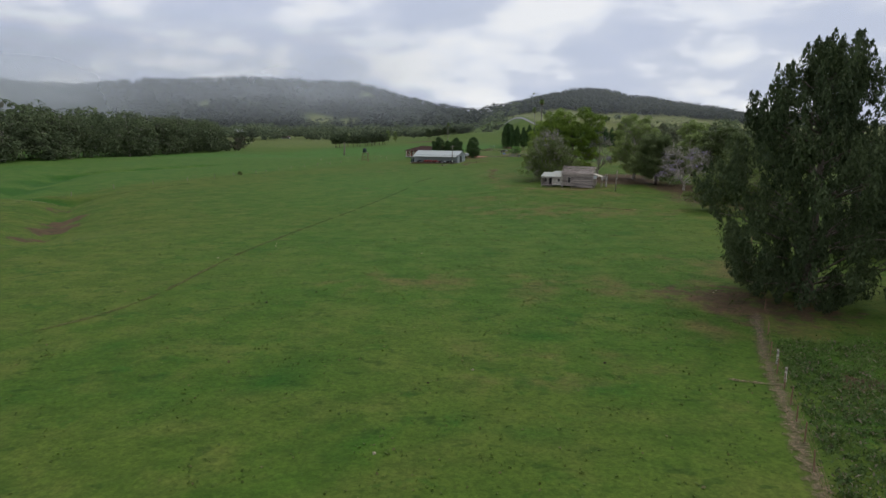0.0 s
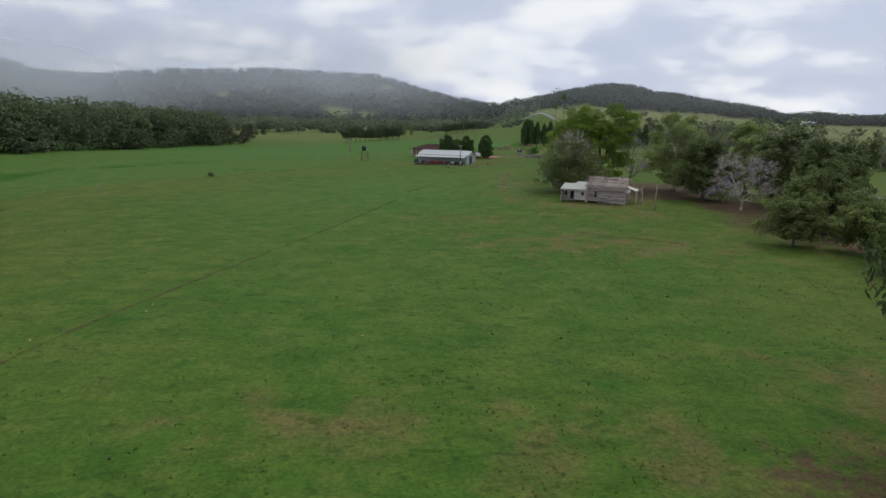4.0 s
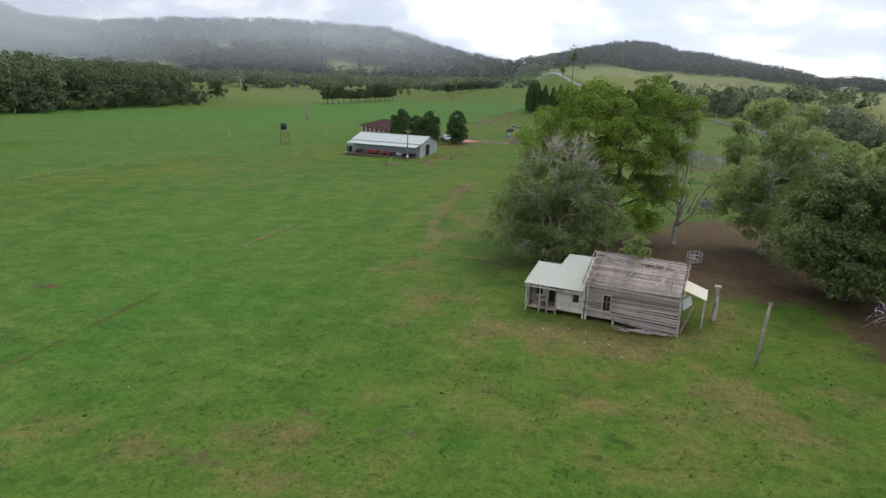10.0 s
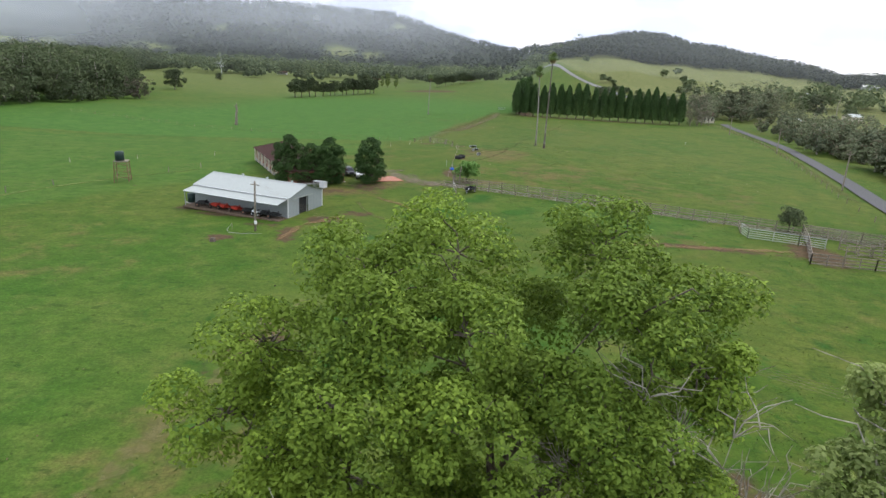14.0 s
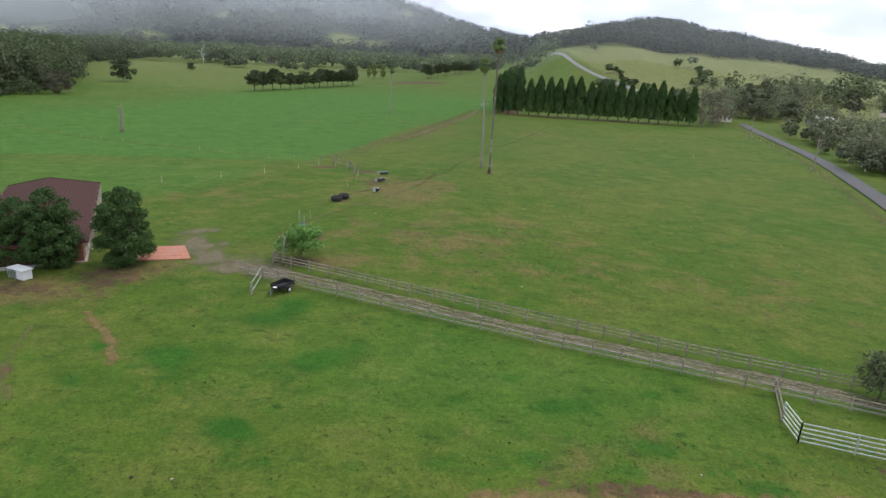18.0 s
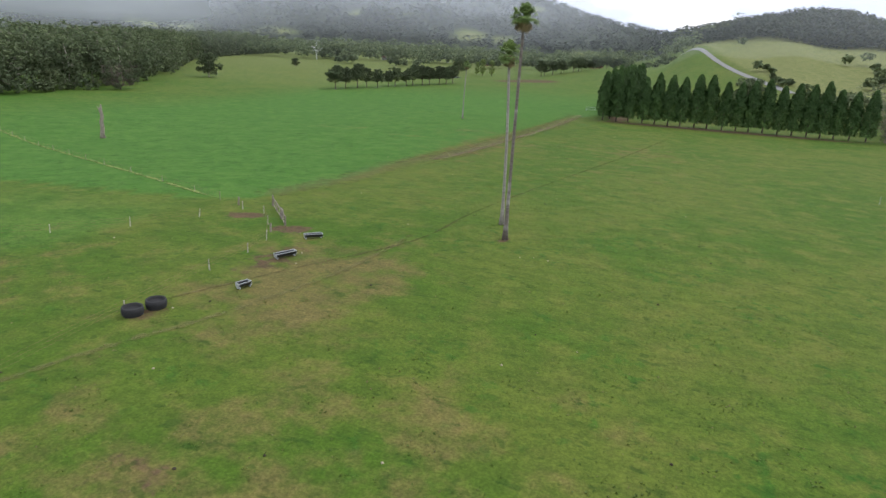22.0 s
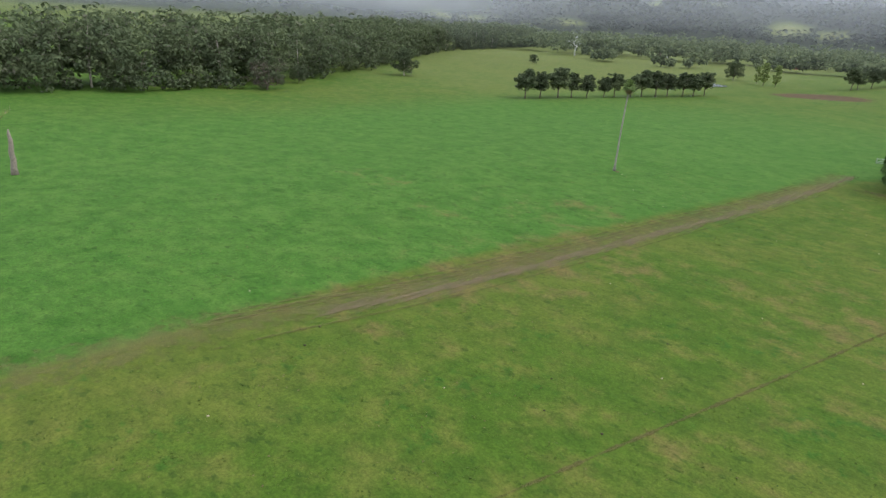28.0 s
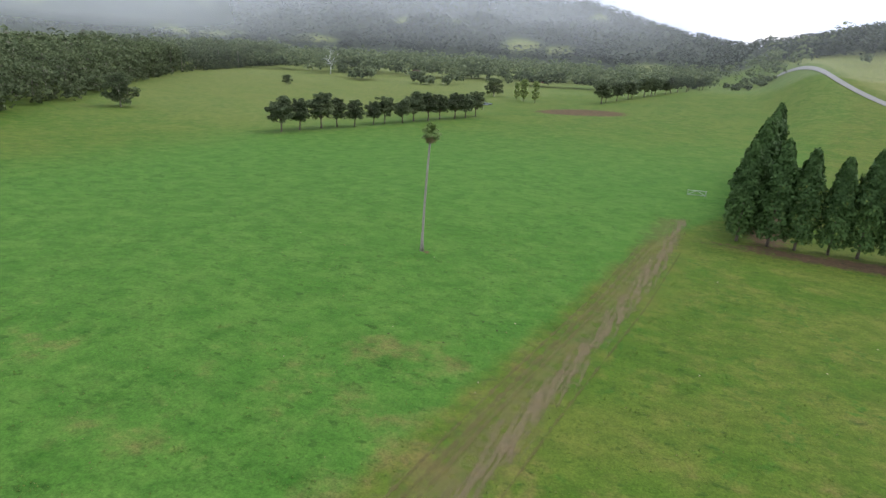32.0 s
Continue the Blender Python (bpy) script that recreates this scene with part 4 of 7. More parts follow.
# the big she-oak near the creek and its neighbours
def she_oak(seed):
    """A tall cone of upright feathery plumes, skirted nearly to the ground."""
    rng = np.random.default_rng(seed)
    root = thing("she_oak_tree", (0, 0, 0), 0, "tall dense dark she-oak with feathery upright plumes", "tree", "she-oaks by the creek")
    zs, rs = (0.4, 2.0, 5.0, 11.5, 18.0, 22.5, 25.5), (4.5, 7.6, 9.4, 8.7, 6.6, 3.6, 0.4)
    n = 560
    z = 0.4 + 24.2 * rng.random(n) ** 1.15
    a = rng.random(n) * 2 * math.pi
    ph = rng.uniform(0, 6.28, 3)
    lump = 1 + 0.14 * np.sin(3 * a + 0.5 * z + ph[0]) + 0.12 * np.sin(5 * a - 0.7 * z + ph[1])
    r = np.interp(z, zs, rs) * lump * np.where(rng.random(n) < 0.25, rng.uniform(0.25, 0.7, n), rng.uniform(0.8, 1.0, n))
    foot = np.stack([r * np.cos(a), r * np.sin(a), z], 1)
    tall = rng.uniform(2.0, 4.2, n)
    g = Geo()
    g.tube([(0, 0, -0.3), (0.1, 0, 2), (0, 0.1, 12), (0.1, 0, 22)], [0.75, 0.5, 0.34, 0.1], 9)
    for k in range(0, n, 6):
        f = Vector(foot[k])
        s = Vector((0, 0, max(0.8, f.z - 0.45 * math.hypot(f.x, f.y))))
        g.tube(wander(rng, s, f, 4, 0.05), [0.13, 0.11, 0.08, 0.06, 0.03], 5, False)
    part("trunk", g, "bark", root, smooth=True)
    per = 130
    k = np.repeat(np.arange(n), per)
    t = rng.random(n * per)
    way = rng.normal(size=(n * per, 3)) * np.array([1, 1, 0.15])
    way /= np.linalg.norm(way, axis=1, keepdims=True)
    wide = 0.72 * np.sin(math.pi * np.clip(t, 0.02, 1) ** 0.75) * (0.5 + 0.6 * rng.random(n * per))
    lean = foot[k] * np.array([0.12, 0.12, 0]) * t[:, None]
    pos = foot[k] + way * wide[:, None] + lean + np.stack([0 * t, 0 * t, t * tall[k] - 0.4], 1)
    part("crown", leaf_mesh("crown", pos, 0.2, rng, way + np.array([0, 0, 0.2]), 2.3, "leaf_casuarina", np.array([0, 0, 1.3])), "leaf_casuarina", root)
    return root


oak = she_oak(23)
stand(oak, 32.0, 63, 0, 0.83)
another(oak, 46.5, 60, 140, 0.75)
another(oak, 50, 84, 250, 0.5)

# four dark trees round the house
house_tree = crown_tree("dense_evergreen", 24, 9.9, 0.2, 3.15, 3.15, 28000, 0.16, "leaf_cypress", "bark", 0.25, "dense dark rounded evergreen by the brick house", n=110, clump=0.85, fork=1.4, n_main=5, group="evergreens by the house", lumpy=0.06)
stand(house_tree, 9.2, 290.0, 0, 0.92)
another(house_tree, 1.8, 288.2, 100, 0.92)
another(house_tree, -2.0, 288.2, 200, 0.8)
another(house_tree, -6.0, 286.6, 290, 0.98)

# sapling in the paddock's corner, and a small tree by the stockyard
stand(crown_tree("young_tree", 25, 4.6, 1.3, 2.6, 2.6, 8000, 0.17, "leaf_sapling", "bark", 0.09, "young round-headed tree with glossy leaves in a fence corner", n=34, clump=0.8, fork=1.2, n_main=6), 28.0, 295.0, 0, 0.95)
stand(crown_tree("small_gum_tree", 26, 4.3, 1.4, 2.0, 2.0, 2600, 0.18, "leaf_wood", "bark", 0.1, "small thin-crowned tree beside the stockyard rails", n=20, clump=0.8, fork=1.4, n_main=5), 83.4, 275.8)
stand(crown_tree("paddock_shrub", 27, 2.4, 0.3, 1.3, 1.3, 1800, 0.18, "leaf_dark", "bark", 0.06, "single dark shrub on the fence line", "shrub", n=14, clump=0.6, fork=0.3, n_main=4), -67, 209, 0, 0.55)


def cypress(seed, height, wide):
    """A pencil-shaped conifer: lumpy cone of fine sprays on a short trunk."""
    rng = np.random.default_rng(seed)
    root = thing("hedge_conifer", (0, 0, 0), 0, "dark pointed conifer in a tall clipped windbreak row", "conifer", "windbreak conifers")
    part("trunk", Geo().tube([(0, 0, -0.3), (0, 0, 2), (0, 0, height * 0.6)], [0.32, 0.26, 0.1], 7), "bark", root, smooth=True)
    n = 6500
    t = rng.random(n) ** 0.8
    z = 1.9 + t * (height - 1.9)
    prof = np.clip(0.82 + 0.9 * t, 0, 1) * np.clip((1.02 - t) / 0.5, 0, 1) ** 0.62
    a = rng.random(n) * 2 * math.pi
    lump = 1 + 0.16 * np.sin(a * 3 + z * 1.1 + seed) + 0.12 * np.sin(a * 5 - z * 1.9) + 0.08 * np.sin(z * 4 + a)
    r = wide * prof * lump * (0.8 + 0.22 * rng.random(n))
    pos = np.stack([r * np.cos(a), r * np.sin(a), z + 0.25 * rng.normal(size=n)], 1)
    way = np.stack([np.cos(a), np.sin(a), np.full(n, 0.7)], 1)
    part("crown", leaf_mesh("crown", pos, 0.42, rng, way, mat="leaf_cypress"), "leaf_cypress", root)
    return root


kinds = [cypress(30 + k, 19.6, 2.75) for k in range(3)]
row = [(44.5 + 5.05 * k, 561 + 0.02 * k, k) for k in range(20)] + [(46.0 + 0.78 * k, 568.5 + 7.6 * k, k + 1) for k in range(13)]
spots = random.Random(3)
for i, (x, y, k) in enumerate(row):
    ob = kinds[i] if i < 3 else copy_thing(kinds[k % 3], Matrix())
    stand(ob, x + spots.uniform(-0.5, 0.5), y + spots.uniform(-0.6, 0.6), spots.uniform(0, 360), spots.uniform(0.9, 1.05) * (1 + 0.011 * max(0, i - 19)))


def palm(seed, height, lean=(0, 0), bark="palm_trunk"):
    rng = np.random.default_rng(seed)
    root = thing("fan_palm", (0, 0, 0), 0, "very tall fan palm with a bare grey trunk and dead skirt", "palm tree", "tall fan palms")
    top = Vector((lean[0], lean[1], height - 1.2))
    pts = [Vector((lean[0] * t * t, lean[1] * t * t, -0.2 + (height - 1.0) * t)) for t in np.linspace(0, 1, 12)]
    part("trunk", Geo().tube(pts, [0.42, 0.26] + [0.2 - 0.005 * k for k in range(10)], 10), bark, root, smooth=True)

    def fans(name, count, lo, hi, mat, size, droop):
        g = Geo()
        for _ in range(count):
            a, up = rng.uniform(0, 2 * math.pi), math.radians(rng.uniform(lo, hi))
            d = Vector((math.cos(a) * math.cos(up), math.sin(a) * math.cos(up), math.sin(up)))
            stalk = rng.uniform(0.7, 1.25) * size
            hub = top + d * stalk + Vector((0, 0, rng.uniform(-0.2, 0.3)))
            g.tube([top, top.lerp(hub, 0.5) + Vector((0, 0, 0.08)), hub], [0.035, 0.03, 0.02], 4, False)
            side = d.cross(Vector((0, 0, 1)))
            side = side.normalized() if side.length > 0.05 else Vector((1, 0, 0))
            nrm = side.cross(d).normalized()
            for s in np.linspace(-1.25, 1.25, 13):
                w = (d * math.cos(s) + side * math.sin(s)).normalized()
                ln = size * rng.uniform(0.75, 1.0) * (1 - 0.15 * abs(s))
                mid = hub + w * ln * 0.6 + nrm * 0.06 * math.cos(s)
                tip = hub + w * ln * 0.95 - Vector((0, 0, droop * ln * rng.uniform(0.5, 1.1)))
                x = w.cross(nrm).normalized() * 0.075 * size
                g.poly(hub, mid - x, tip, mid + x)
        part(name, g, mat, root)
    fans("crown", 64, -30, 88, "palm_leaf", 0.95, 0.35)
    fans("dead_skirt", 46, -80, -25, "palm_dead", 0.72, 0.5)
    return root


stand(palm(41, 26.9, (0.14, -0.45), "dark_palm"), 47.67, 359.26)
stand(palm(42, 23.1, (-0.8, -0.1)), 45.58, 366.55)
stand(palm(43, 20.6, (0.5, 0.1)), -4.7, 520.3)

# groves of round trees in the far paddock
grove_tree = lobed_tree("grove_tree", 44, 14.2, 3.8, 5.5, 5.4, 10000, 0.45, "leaf_belt", "bark", 0.32, "round-headed dark tree in a paddock row", n=20, size=0.42, each=8, fork=3.6, n_main=5, group="grove row")
grove_low = lobed_tree("grove_tree", 45, 13.0, 3.4, 4.9, 4.9, 8000, 0.45, "leaf_wood", "bark", 0.3, "loose olive-green tree in a paddock row", n=18, size=0.42, each=8, fork=3.4, n_main=5, group="grove row", keep=0.85)
line_a = [(-114.7 + k * 2.7 + spots.uniform(-1.5, 1.5), 631 + k * 9.2 + spots.uniform(-2.5, 2.5)) for k in range(14)]
line_b = [(-36 + k * 4.3 + spots.uniform(-2, 2), 872 + k * 11 + spots.uniform(-4, 4)) for k in range(15)]
for i, (x, y) in enumerate(line_a + line_b):
    src = (grove_tree, grove_low)[(i * 7 // 3) % 2]
    if i in (0, 1):
        src = (grove_tree, grove_low)[i]
        stand(src, x, y, spots.uniform(0, 360))
    else:
        another(src, x, y, spots.uniform(0, 360), spots.uniform(0.8, 1.12) * (0.95 if i >= 14 else 1.0))

# dead trunk in the field
rng_s = np.random.default_rng(5)
snag = thing("dead_tree_trunk", (0, 0, 0), 0, "pale dead tree trunk standing alone in the field", "dead tree")
part("trunk", Geo().tube(wander(rng_s, (0, 0, -0.3), (0.5, 0, 8.6), 7, 0.012), [0.75, 0.55, 0.5, 0.46, 0.42, 0.36, 0.28, 0.1], 9), "rail_wood", snag, smooth=True)
part("broken_limb", Geo().tube(wander(rng_s, (0.3, 0, 6.3), (-0.9, 0.2, 8.0), 3, 0.05), [0.2, 0.16, 0.12, 0.04], 6), "rail_wood", snag, smooth=True)
stand(snag, -69, 413.5)


# ---- woods: far trees that nobody could count ----
def woods(name, places, leaf, per, mat, bark, label, seed, trunks=True, slim=0.36, low=(0.2, 0.4), face=(1.1, 1.0)):
    """Many trees as one mesh of leaf sprays, with pale stems where they show."""
    rng = np.random.default_rng(seed)
    pos, way, stems = [], [], Geo()
    for x, y, h in places:
        z = ground_z(x, y)
        k = rng.integers(13, 19)
        c = dome_clumps(rng, k, h * 0.96, h * rng.uniform(*low), h * slim, h * slim)
        p, d = clump_leaves(rng, c, rng.uniform(0.09, 0.17, k) * h, per)
        pos.append(p + (x, y, z)); way.append(d)
        if trunks and rng.random() < 0.22:
            stems.tube([(x, y, z - 0.5), (x + rng.normal() * 0.5, y, z + h * 0.5), (x + rng.normal(), y + rng.normal(), z + h * 0.85)], [h * 0.017, h * 0.013, h * 0.005], 5, False)
    pos, way = np.concatenate(pos), np.concatenate(way)
    root = part(name, leaf_mesh(name, pos, leaf, rng, way * face[0] + np.array([0, 0, face[1]]), mat=mat), mat)
    tagged(root, label, "woodland", kind="stuff")
    if stems.v:
        part("stems", stems, bark, root)
    return root


def scatter(seed, n, test, x0, x1, y0, y1, lo, hi):
    rng = random.Random(seed)
    out = []
    while len(out) < n:
        x, y = rng.uniform(x0, x1), rng.uniform(y0, y1)
        if test(x, y):
            out.append((x, y, rng.uniform(lo, hi)))
    return out


# the wood beside the creek: its edge runs along these points
WOOD_EDGE = [(-330, 60), (-225, 180), (-188, 262), (-182, 345), (-186, 420), (-182, 480), (-186, 522), (-211, 590), (-247, 645), (-385, 845), (-480, 1145)]


def wood_side(x, y):
    ex = np.interp(y, [p[1] for p in WOOD_EDGE], [p[0] for p in WOOD_EDGE])
    return ex - x


woods("creek_woodland", scatter(1, 380, lambda x, y: 0 < wood_side(x, y) < 34, -520, -150, 60, 1145, 16, 27), 0.95, 600, "leaf_wood", "pale_bark", "dense dark eucalypt wood along the creek", 51, slim=0.3, low=(0.02, 0.3))
woods("creek_undergrowth", scatter(21, 230, lambda x, y: -4 < wood_side(x, y) < 10, -520, -150, 60, 1145, 4, 12), 0.8, 240, "leaf_wood", "bark", "bushy undergrowth along the creek wood", 57, trunks=False, slim=0.5, low=(-0.05, 0.1))
woods("creek_woodland_behind", scatter(2, 330, lambda x, y: 30 < wood_side(x, y) < 150, -660, -180, 60, 1145, 22, 29), 1.9, 150, "leaf_wood", "pale_bark", "deeper trees of the creek wood", 52, trunks=False)


def belt(seed, pts, n, wide, lo, hi, clump=9):
    """Trees in uneven clumps along a line; a few clumps stand taller, some gaps stay open."""
    rng, line = random.Random(seed), smooth_line(pts, 5.0)
    heads = [(rng.randrange(len(line)), rng.uniform(0.55, 1.3)) for _ in range(max(2, n // clump))]
    out = []
    for _ in range(n):
        k, tall = heads[rng.randrange(len(heads))] if rng.random() < 0.75 else (rng.randrange(len(line)), rng.uniform(0.4, 1.0))
        x, y = line[k]
        spread = wide * rng.uniform(0.6, 1.5)
        out.append((x + rng.gauss(0, spread), y + rng.gauss(0, spread), rng.uniform(lo, hi) * tall))
    return out


woods("roadside_woodland", belt(4, [(166, 290), (172, 380), (186, 450), (208, 540), (238, 640)], 170, 9, 5, 14) + belt(5, [(158, 590), (180, 620), (205, 650), (255, 720)], 90, 10, 12, 24) + belt(22, [(150, 320), (158, 380), (172, 450)], 60, 3.5, 3, 6) + belt(27, [(139, 300), (150, 350), (163, 410), (175, 470), (183, 530)], 110, 4, 6, 13),
      0.7, 330, "leaf_road", "pale_bark", "mixed gum trees and scrub beside the road", 53, low=(0.05, 0.35))
far_belts = (belt(26, [(-620, 1040), (-500, 1100), (-400, 1135), (-300, 1120), (-230, 1100), (-160, 1095), (-90, 1110), (0, 1130)], 150, 11, 12, 22) + belt(6, [(-420, 1000), (-250, 1150), (-120, 1250), (20, 1300), (170, 1420)], 190, 22, 14, 26) + belt(7, [(-700, 1300), (-480, 1420), (-250, 1500), (-60, 1600), (150, 1650)], 260, 35, 15, 26)
             + belt(8, [(-330, 1000), (-240, 960), (-180, 1010)], 22, 10, 10, 18) + belt(9, [(-60, 1060), (-10, 1080), (40, 1095)], 34, 10, 10, 18) + belt(24, [(158, 745), (150, 800), (136, 880), (122, 960)], 8, 5, 4, 8) + belt(25, [(190, 720), (240, 820), (230, 940)], 22, 22, 6, 14) + belt(23, [(40, 1090), (90, 1100), (150, 1090)], 12, 10, 8, 14)
             + belt(10, [(200, 700), (300, 760), (420, 830)], 50, 20, 12, 22) + belt(11, [(330, 560), (420, 640), (560, 700)], 30, 22, 6, 14))
woods("distant_tree_belts", far_belts, 2.3, 90, "leaf_belt", "bark", "distant belts of trees across the valley", 54, trunks=False, slim=0.42)


def hill_places(seed, n, az0, az1, r0, r1, lo, hi, test):
    rng = random.Random(seed)
    out = []
    while len(out) < n:
        az, r = radians(rng.uniform(az0, az1)), rng.uniform(r0, r1)
        x, y = 10 + r * math.sin(az), 60 + r * math.cos(az)
        if test(math.degrees(az), r):
            out.append((x, y, rng.uniform(lo, hi)))
    return out


def right_wood(az, r):
    up = 1500 * math.tan(math.radians(float(np.interp(az, RIDGE_AZ, RIDGE_UP))))
    return ground_z(10 + r * math.sin(math.radians(az)), 60 + r * math.cos(math.radians(az))) + 4 > float(np.interp(az, (3, 8, 12, 16, 20, 26), (0.75, 0.62, 0.45, 0.55, 0.68, 0.8))) * up


woods("hill_woodland", hill_places(12, 2600, 3, 32, 800, 1570, 12, 20, right_wood), 2.6, 48, "leaf_far", "bark", "gum forest over the rounded hill", 55, trunks=False, slim=0.5, low=(-0.1, 0.1), face=(0.5, 2.0))
woods("mountain_forest", hill_places(13, 5200, -75, 4, 1750, 3330, 14, 24, lambda a, r: clearing(a, r) < 0.35), 5.6, 22, "leaf_far", "bark", "forest over the long misty mountain", 56, trunks=False, slim=0.6, low=(-0.1, 0.1), face=(0.4, 2.4))


# ---- pale sheets that stand in for mist, low cloud and haze ----
def mist(name, r, az0, az1, z0, z1, most, seed, label):
    """A thin pale sheet that paints mist and haze over the distance; the light passes through it."""
    m, n, l, b = material("haze_sheet_%d" % seed, 1.0, 0, 0)
    a = n.new("ShaderNodeAttribute"); a.attribute_name = "veil"
    f = noise_tex(n, l, 0.0035, 4, 0.55, (1, 1, 2.2), offset=float(seed))
    d = maths(n, l, "MULTIPLY", a.outputs["Fac"], maths(n, l, "MULTIPLY_ADD", f, 1.3))
    d.node.inputs[1].links[0].from_node.inputs[2].default_value = 0.35
    d = maths(n, l, "MULTIPLY", d, most, True)
    # whitish surface colour gives the haze its paleness
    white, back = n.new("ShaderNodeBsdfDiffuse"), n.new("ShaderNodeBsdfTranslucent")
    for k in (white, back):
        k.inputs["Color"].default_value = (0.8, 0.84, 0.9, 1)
    fog, mix, clear = n.new("ShaderNodeMixShader"), n.new("ShaderNodeMixShader"), n.new("ShaderNodeBsdfTransparent")
    l.new(white.outputs[0], fog.inputs[1]); l.new(back.outputs[0], fog.inputs[2])
    l.new(d, mix.inputs[0]); l.new(clear.outputs[0], mix.inputs[1]); l.new(fog.outputs[0], mix.inputs[2])
    l.new(mix.outputs[0], n["Material Output"].inputs["Surface"])
    M[name] = m
    g, den = Geo(), []
    cols, rows = 80, 12
    for i in range(cols + 1):
        az = radians(az0 + (az1 - az0) * i / cols)
        for j in range(rows + 1):
            t = j / rows
            x, y = 10 + r * math.sin(az), 60 + r * math.cos(az)
            g.v.append((x, y, z0 + (z1 - z0) * t))
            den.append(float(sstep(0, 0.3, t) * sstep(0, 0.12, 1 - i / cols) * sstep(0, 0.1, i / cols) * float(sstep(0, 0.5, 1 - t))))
    for i in range(cols):
        for j in range(rows):
            k = i * (rows + 1) + j
            g.f.append((k, k + rows + 1, k + rows + 2, k + 1))
    me = g.mesh(name, True)
    me.attributes.new("veil", "FLOAT", "POINT").data.foreach_set("value", den)
    tagged(part(name, me, name), label, "mist", kind="structure")


mist("valley_mist", 1720, -100, 3, -5, 330, 0.24, 1, "thin pale sheet painting rain mist and haze before the mountain")
mist("mountain_mist", 2350, -110, 1, 20, 420, 0.22, 2, "thin pale sheet painting low cloud and haze along the mountain")

mist("west_mist", 1400, -120, -22, -8, 210, 0.42, 4, "thin pale sheet painting mist and haze over the western slopes")
mist("hill_mist", 905, -80, 48, -12, 320, 0.19, 3, "thin pale sheet painting haze over the far side of the valley")

# ---- grass tufts where the camera passes near ----
def tufts():
    """Clumps of upright grass blades, thickest along the middle of the valley."""
    rng = np.random.default_rng(77)
    n = 12000
    y = rng.uniform(24, 540, n)
    x = np.interp(y, (0, 160, 220, 300, 360, 430, 560), (2, 30, 48, 62, 60, 30, 20)) + rng.normal(0, 30, n)
    keep = (np.hypot((x - 44) / 15, (y - 181) / 15) > 1) & (np.hypot((x - 30) / 9, (y - 164) / 6) > 1) & (np.hypot((x + 6) / 16, (y - 264) / 9) > 1) & (np.abs(y - 297 + 0.25 * x) > 6)
    x, y = x[keep], y[keep]
    k = rng.integers(3, 12, len(x))
    wide = np.repeat(rng.uniform(0.3, 1.1, len(x)), k)
    px, py = np.repeat(x, k), np.repeat(y, k)
    n = len(px)
    px, py = px + rng.normal(0, 1, n) * wide, py + rng.normal(0, 1, n) * wide
    tall = rng.uniform(0.06, 0.16, n)
    pos = np.stack([px, py, land(px, py) + 0.3 * tall], 1)
    a = rng.uniform(0, 2 * math.pi, n)
    side = np.stack([np.cos(a), np.sin(a), 1.7 * np.ones(n)], 1) * 1.2
    ob = part("grass_tufts", leaf_mesh("grass_tufts", pos, tall, rng, side, 1.3, "grass", np.array([0, 0, 1.5])), "grass")
    tagged(ob, "coarse tufts of grass over the pasture", "grass", kind="stuff")
    # droppings and dead thistles, too many to count
    for name, mat, m, lo, hi, label in (("cattle_droppings", "clod", 130, 0.07, 0.15, "dry dark droppings scattered over the pasture"), ("pale_weeds", "straw", 110, 0.05, 0.12, "small pale dead weeds scattered over the pasture")):
        g = Geo()
        for _ in range(m):
            y = rng.uniform(20, 540)
            x = float(np.interp(y, (0, 160, 220, 300, 360, 430, 560), (2, 26, 46, 60, 60, 30, 20))) + rng.normal(0, 26)
            r = rng.uniform(lo, hi)
            z = ground_z(x, y)
            g.tube([(x, y, z - 0.02), (x, y, z + 0.05), (x, y, z + 0.09)], [r, r * 0.85, r * 0.3], 6)
        tagged(part(name, g, mat, smooth=True), label, "ground litter", kind="stuff")


M["clod"] = surface("dry_dung", (0.02, 0.016, 0.01), (0.05, 0.04, 0.026), 0.95)
M["straw"] = surface("bleached_straw", (0.25, 0.22, 0.13), (0.42, 0.38, 0.26), 0.9)
M["grass"] = leafage("coarse_grass", (0.052, 0.1, 0.014), (0.1, 0.14, 0.026), (0.14, 0.13, 0.05), share=0.1)
tufts()


def creek_weeds():
    """Rough ungrazed growth between the wire fence and the creek."""
    rng = np.random.default_rng(78)
    n = 1500
    y = rng.uniform(26, 52, n)
    x = np.interp(y, (26, 34, 44, 52), (14.6, 17.6, 20.9, 23.8)) + rng.uniform(0, 1, n) ** 1.3 * 13 + 0.2
    k = rng.integers(8, 26, n)
    wide = np.repeat(rng.uniform(0.12, 0.55, n), k)
    px, py = np.repeat(x, k), np.repeat(y, k)
    n = len(px)
    px, py = px + rng.normal(0, 1, n) * wide, py + rng.normal(0, 1, n) * wide
    tall = rng.uniform(0.05, 0.13, n)
    pos = np.stack([px, py, land(px, py) + rng.uniform(0.02, 0.5, n) * np.minimum(1, wide * 2)], 1)
    a = rng.uniform(0, 2 * math.pi, n)
    side = np.stack([np.cos(a), np.sin(a), 1.2 * np.ones(n)], 1) * 1.2
    ob = part("creek_weeds", leaf_mesh("creek_weeds", pos, tall, rng, side, 2.2, "weed", np.array([0, 0, 1.0])), "weed")
    tagged(ob, "rough knee-high weeds and grass beside the creek fence", "weeds", kind="stuff")


M["weed"] = leafage("rough_creek_weeds", (0.045, 0.1, 0.02), (0.14, 0.2, 0.055), (0.2, 0.17, 0.11), share=0.12)
creek_weeds()


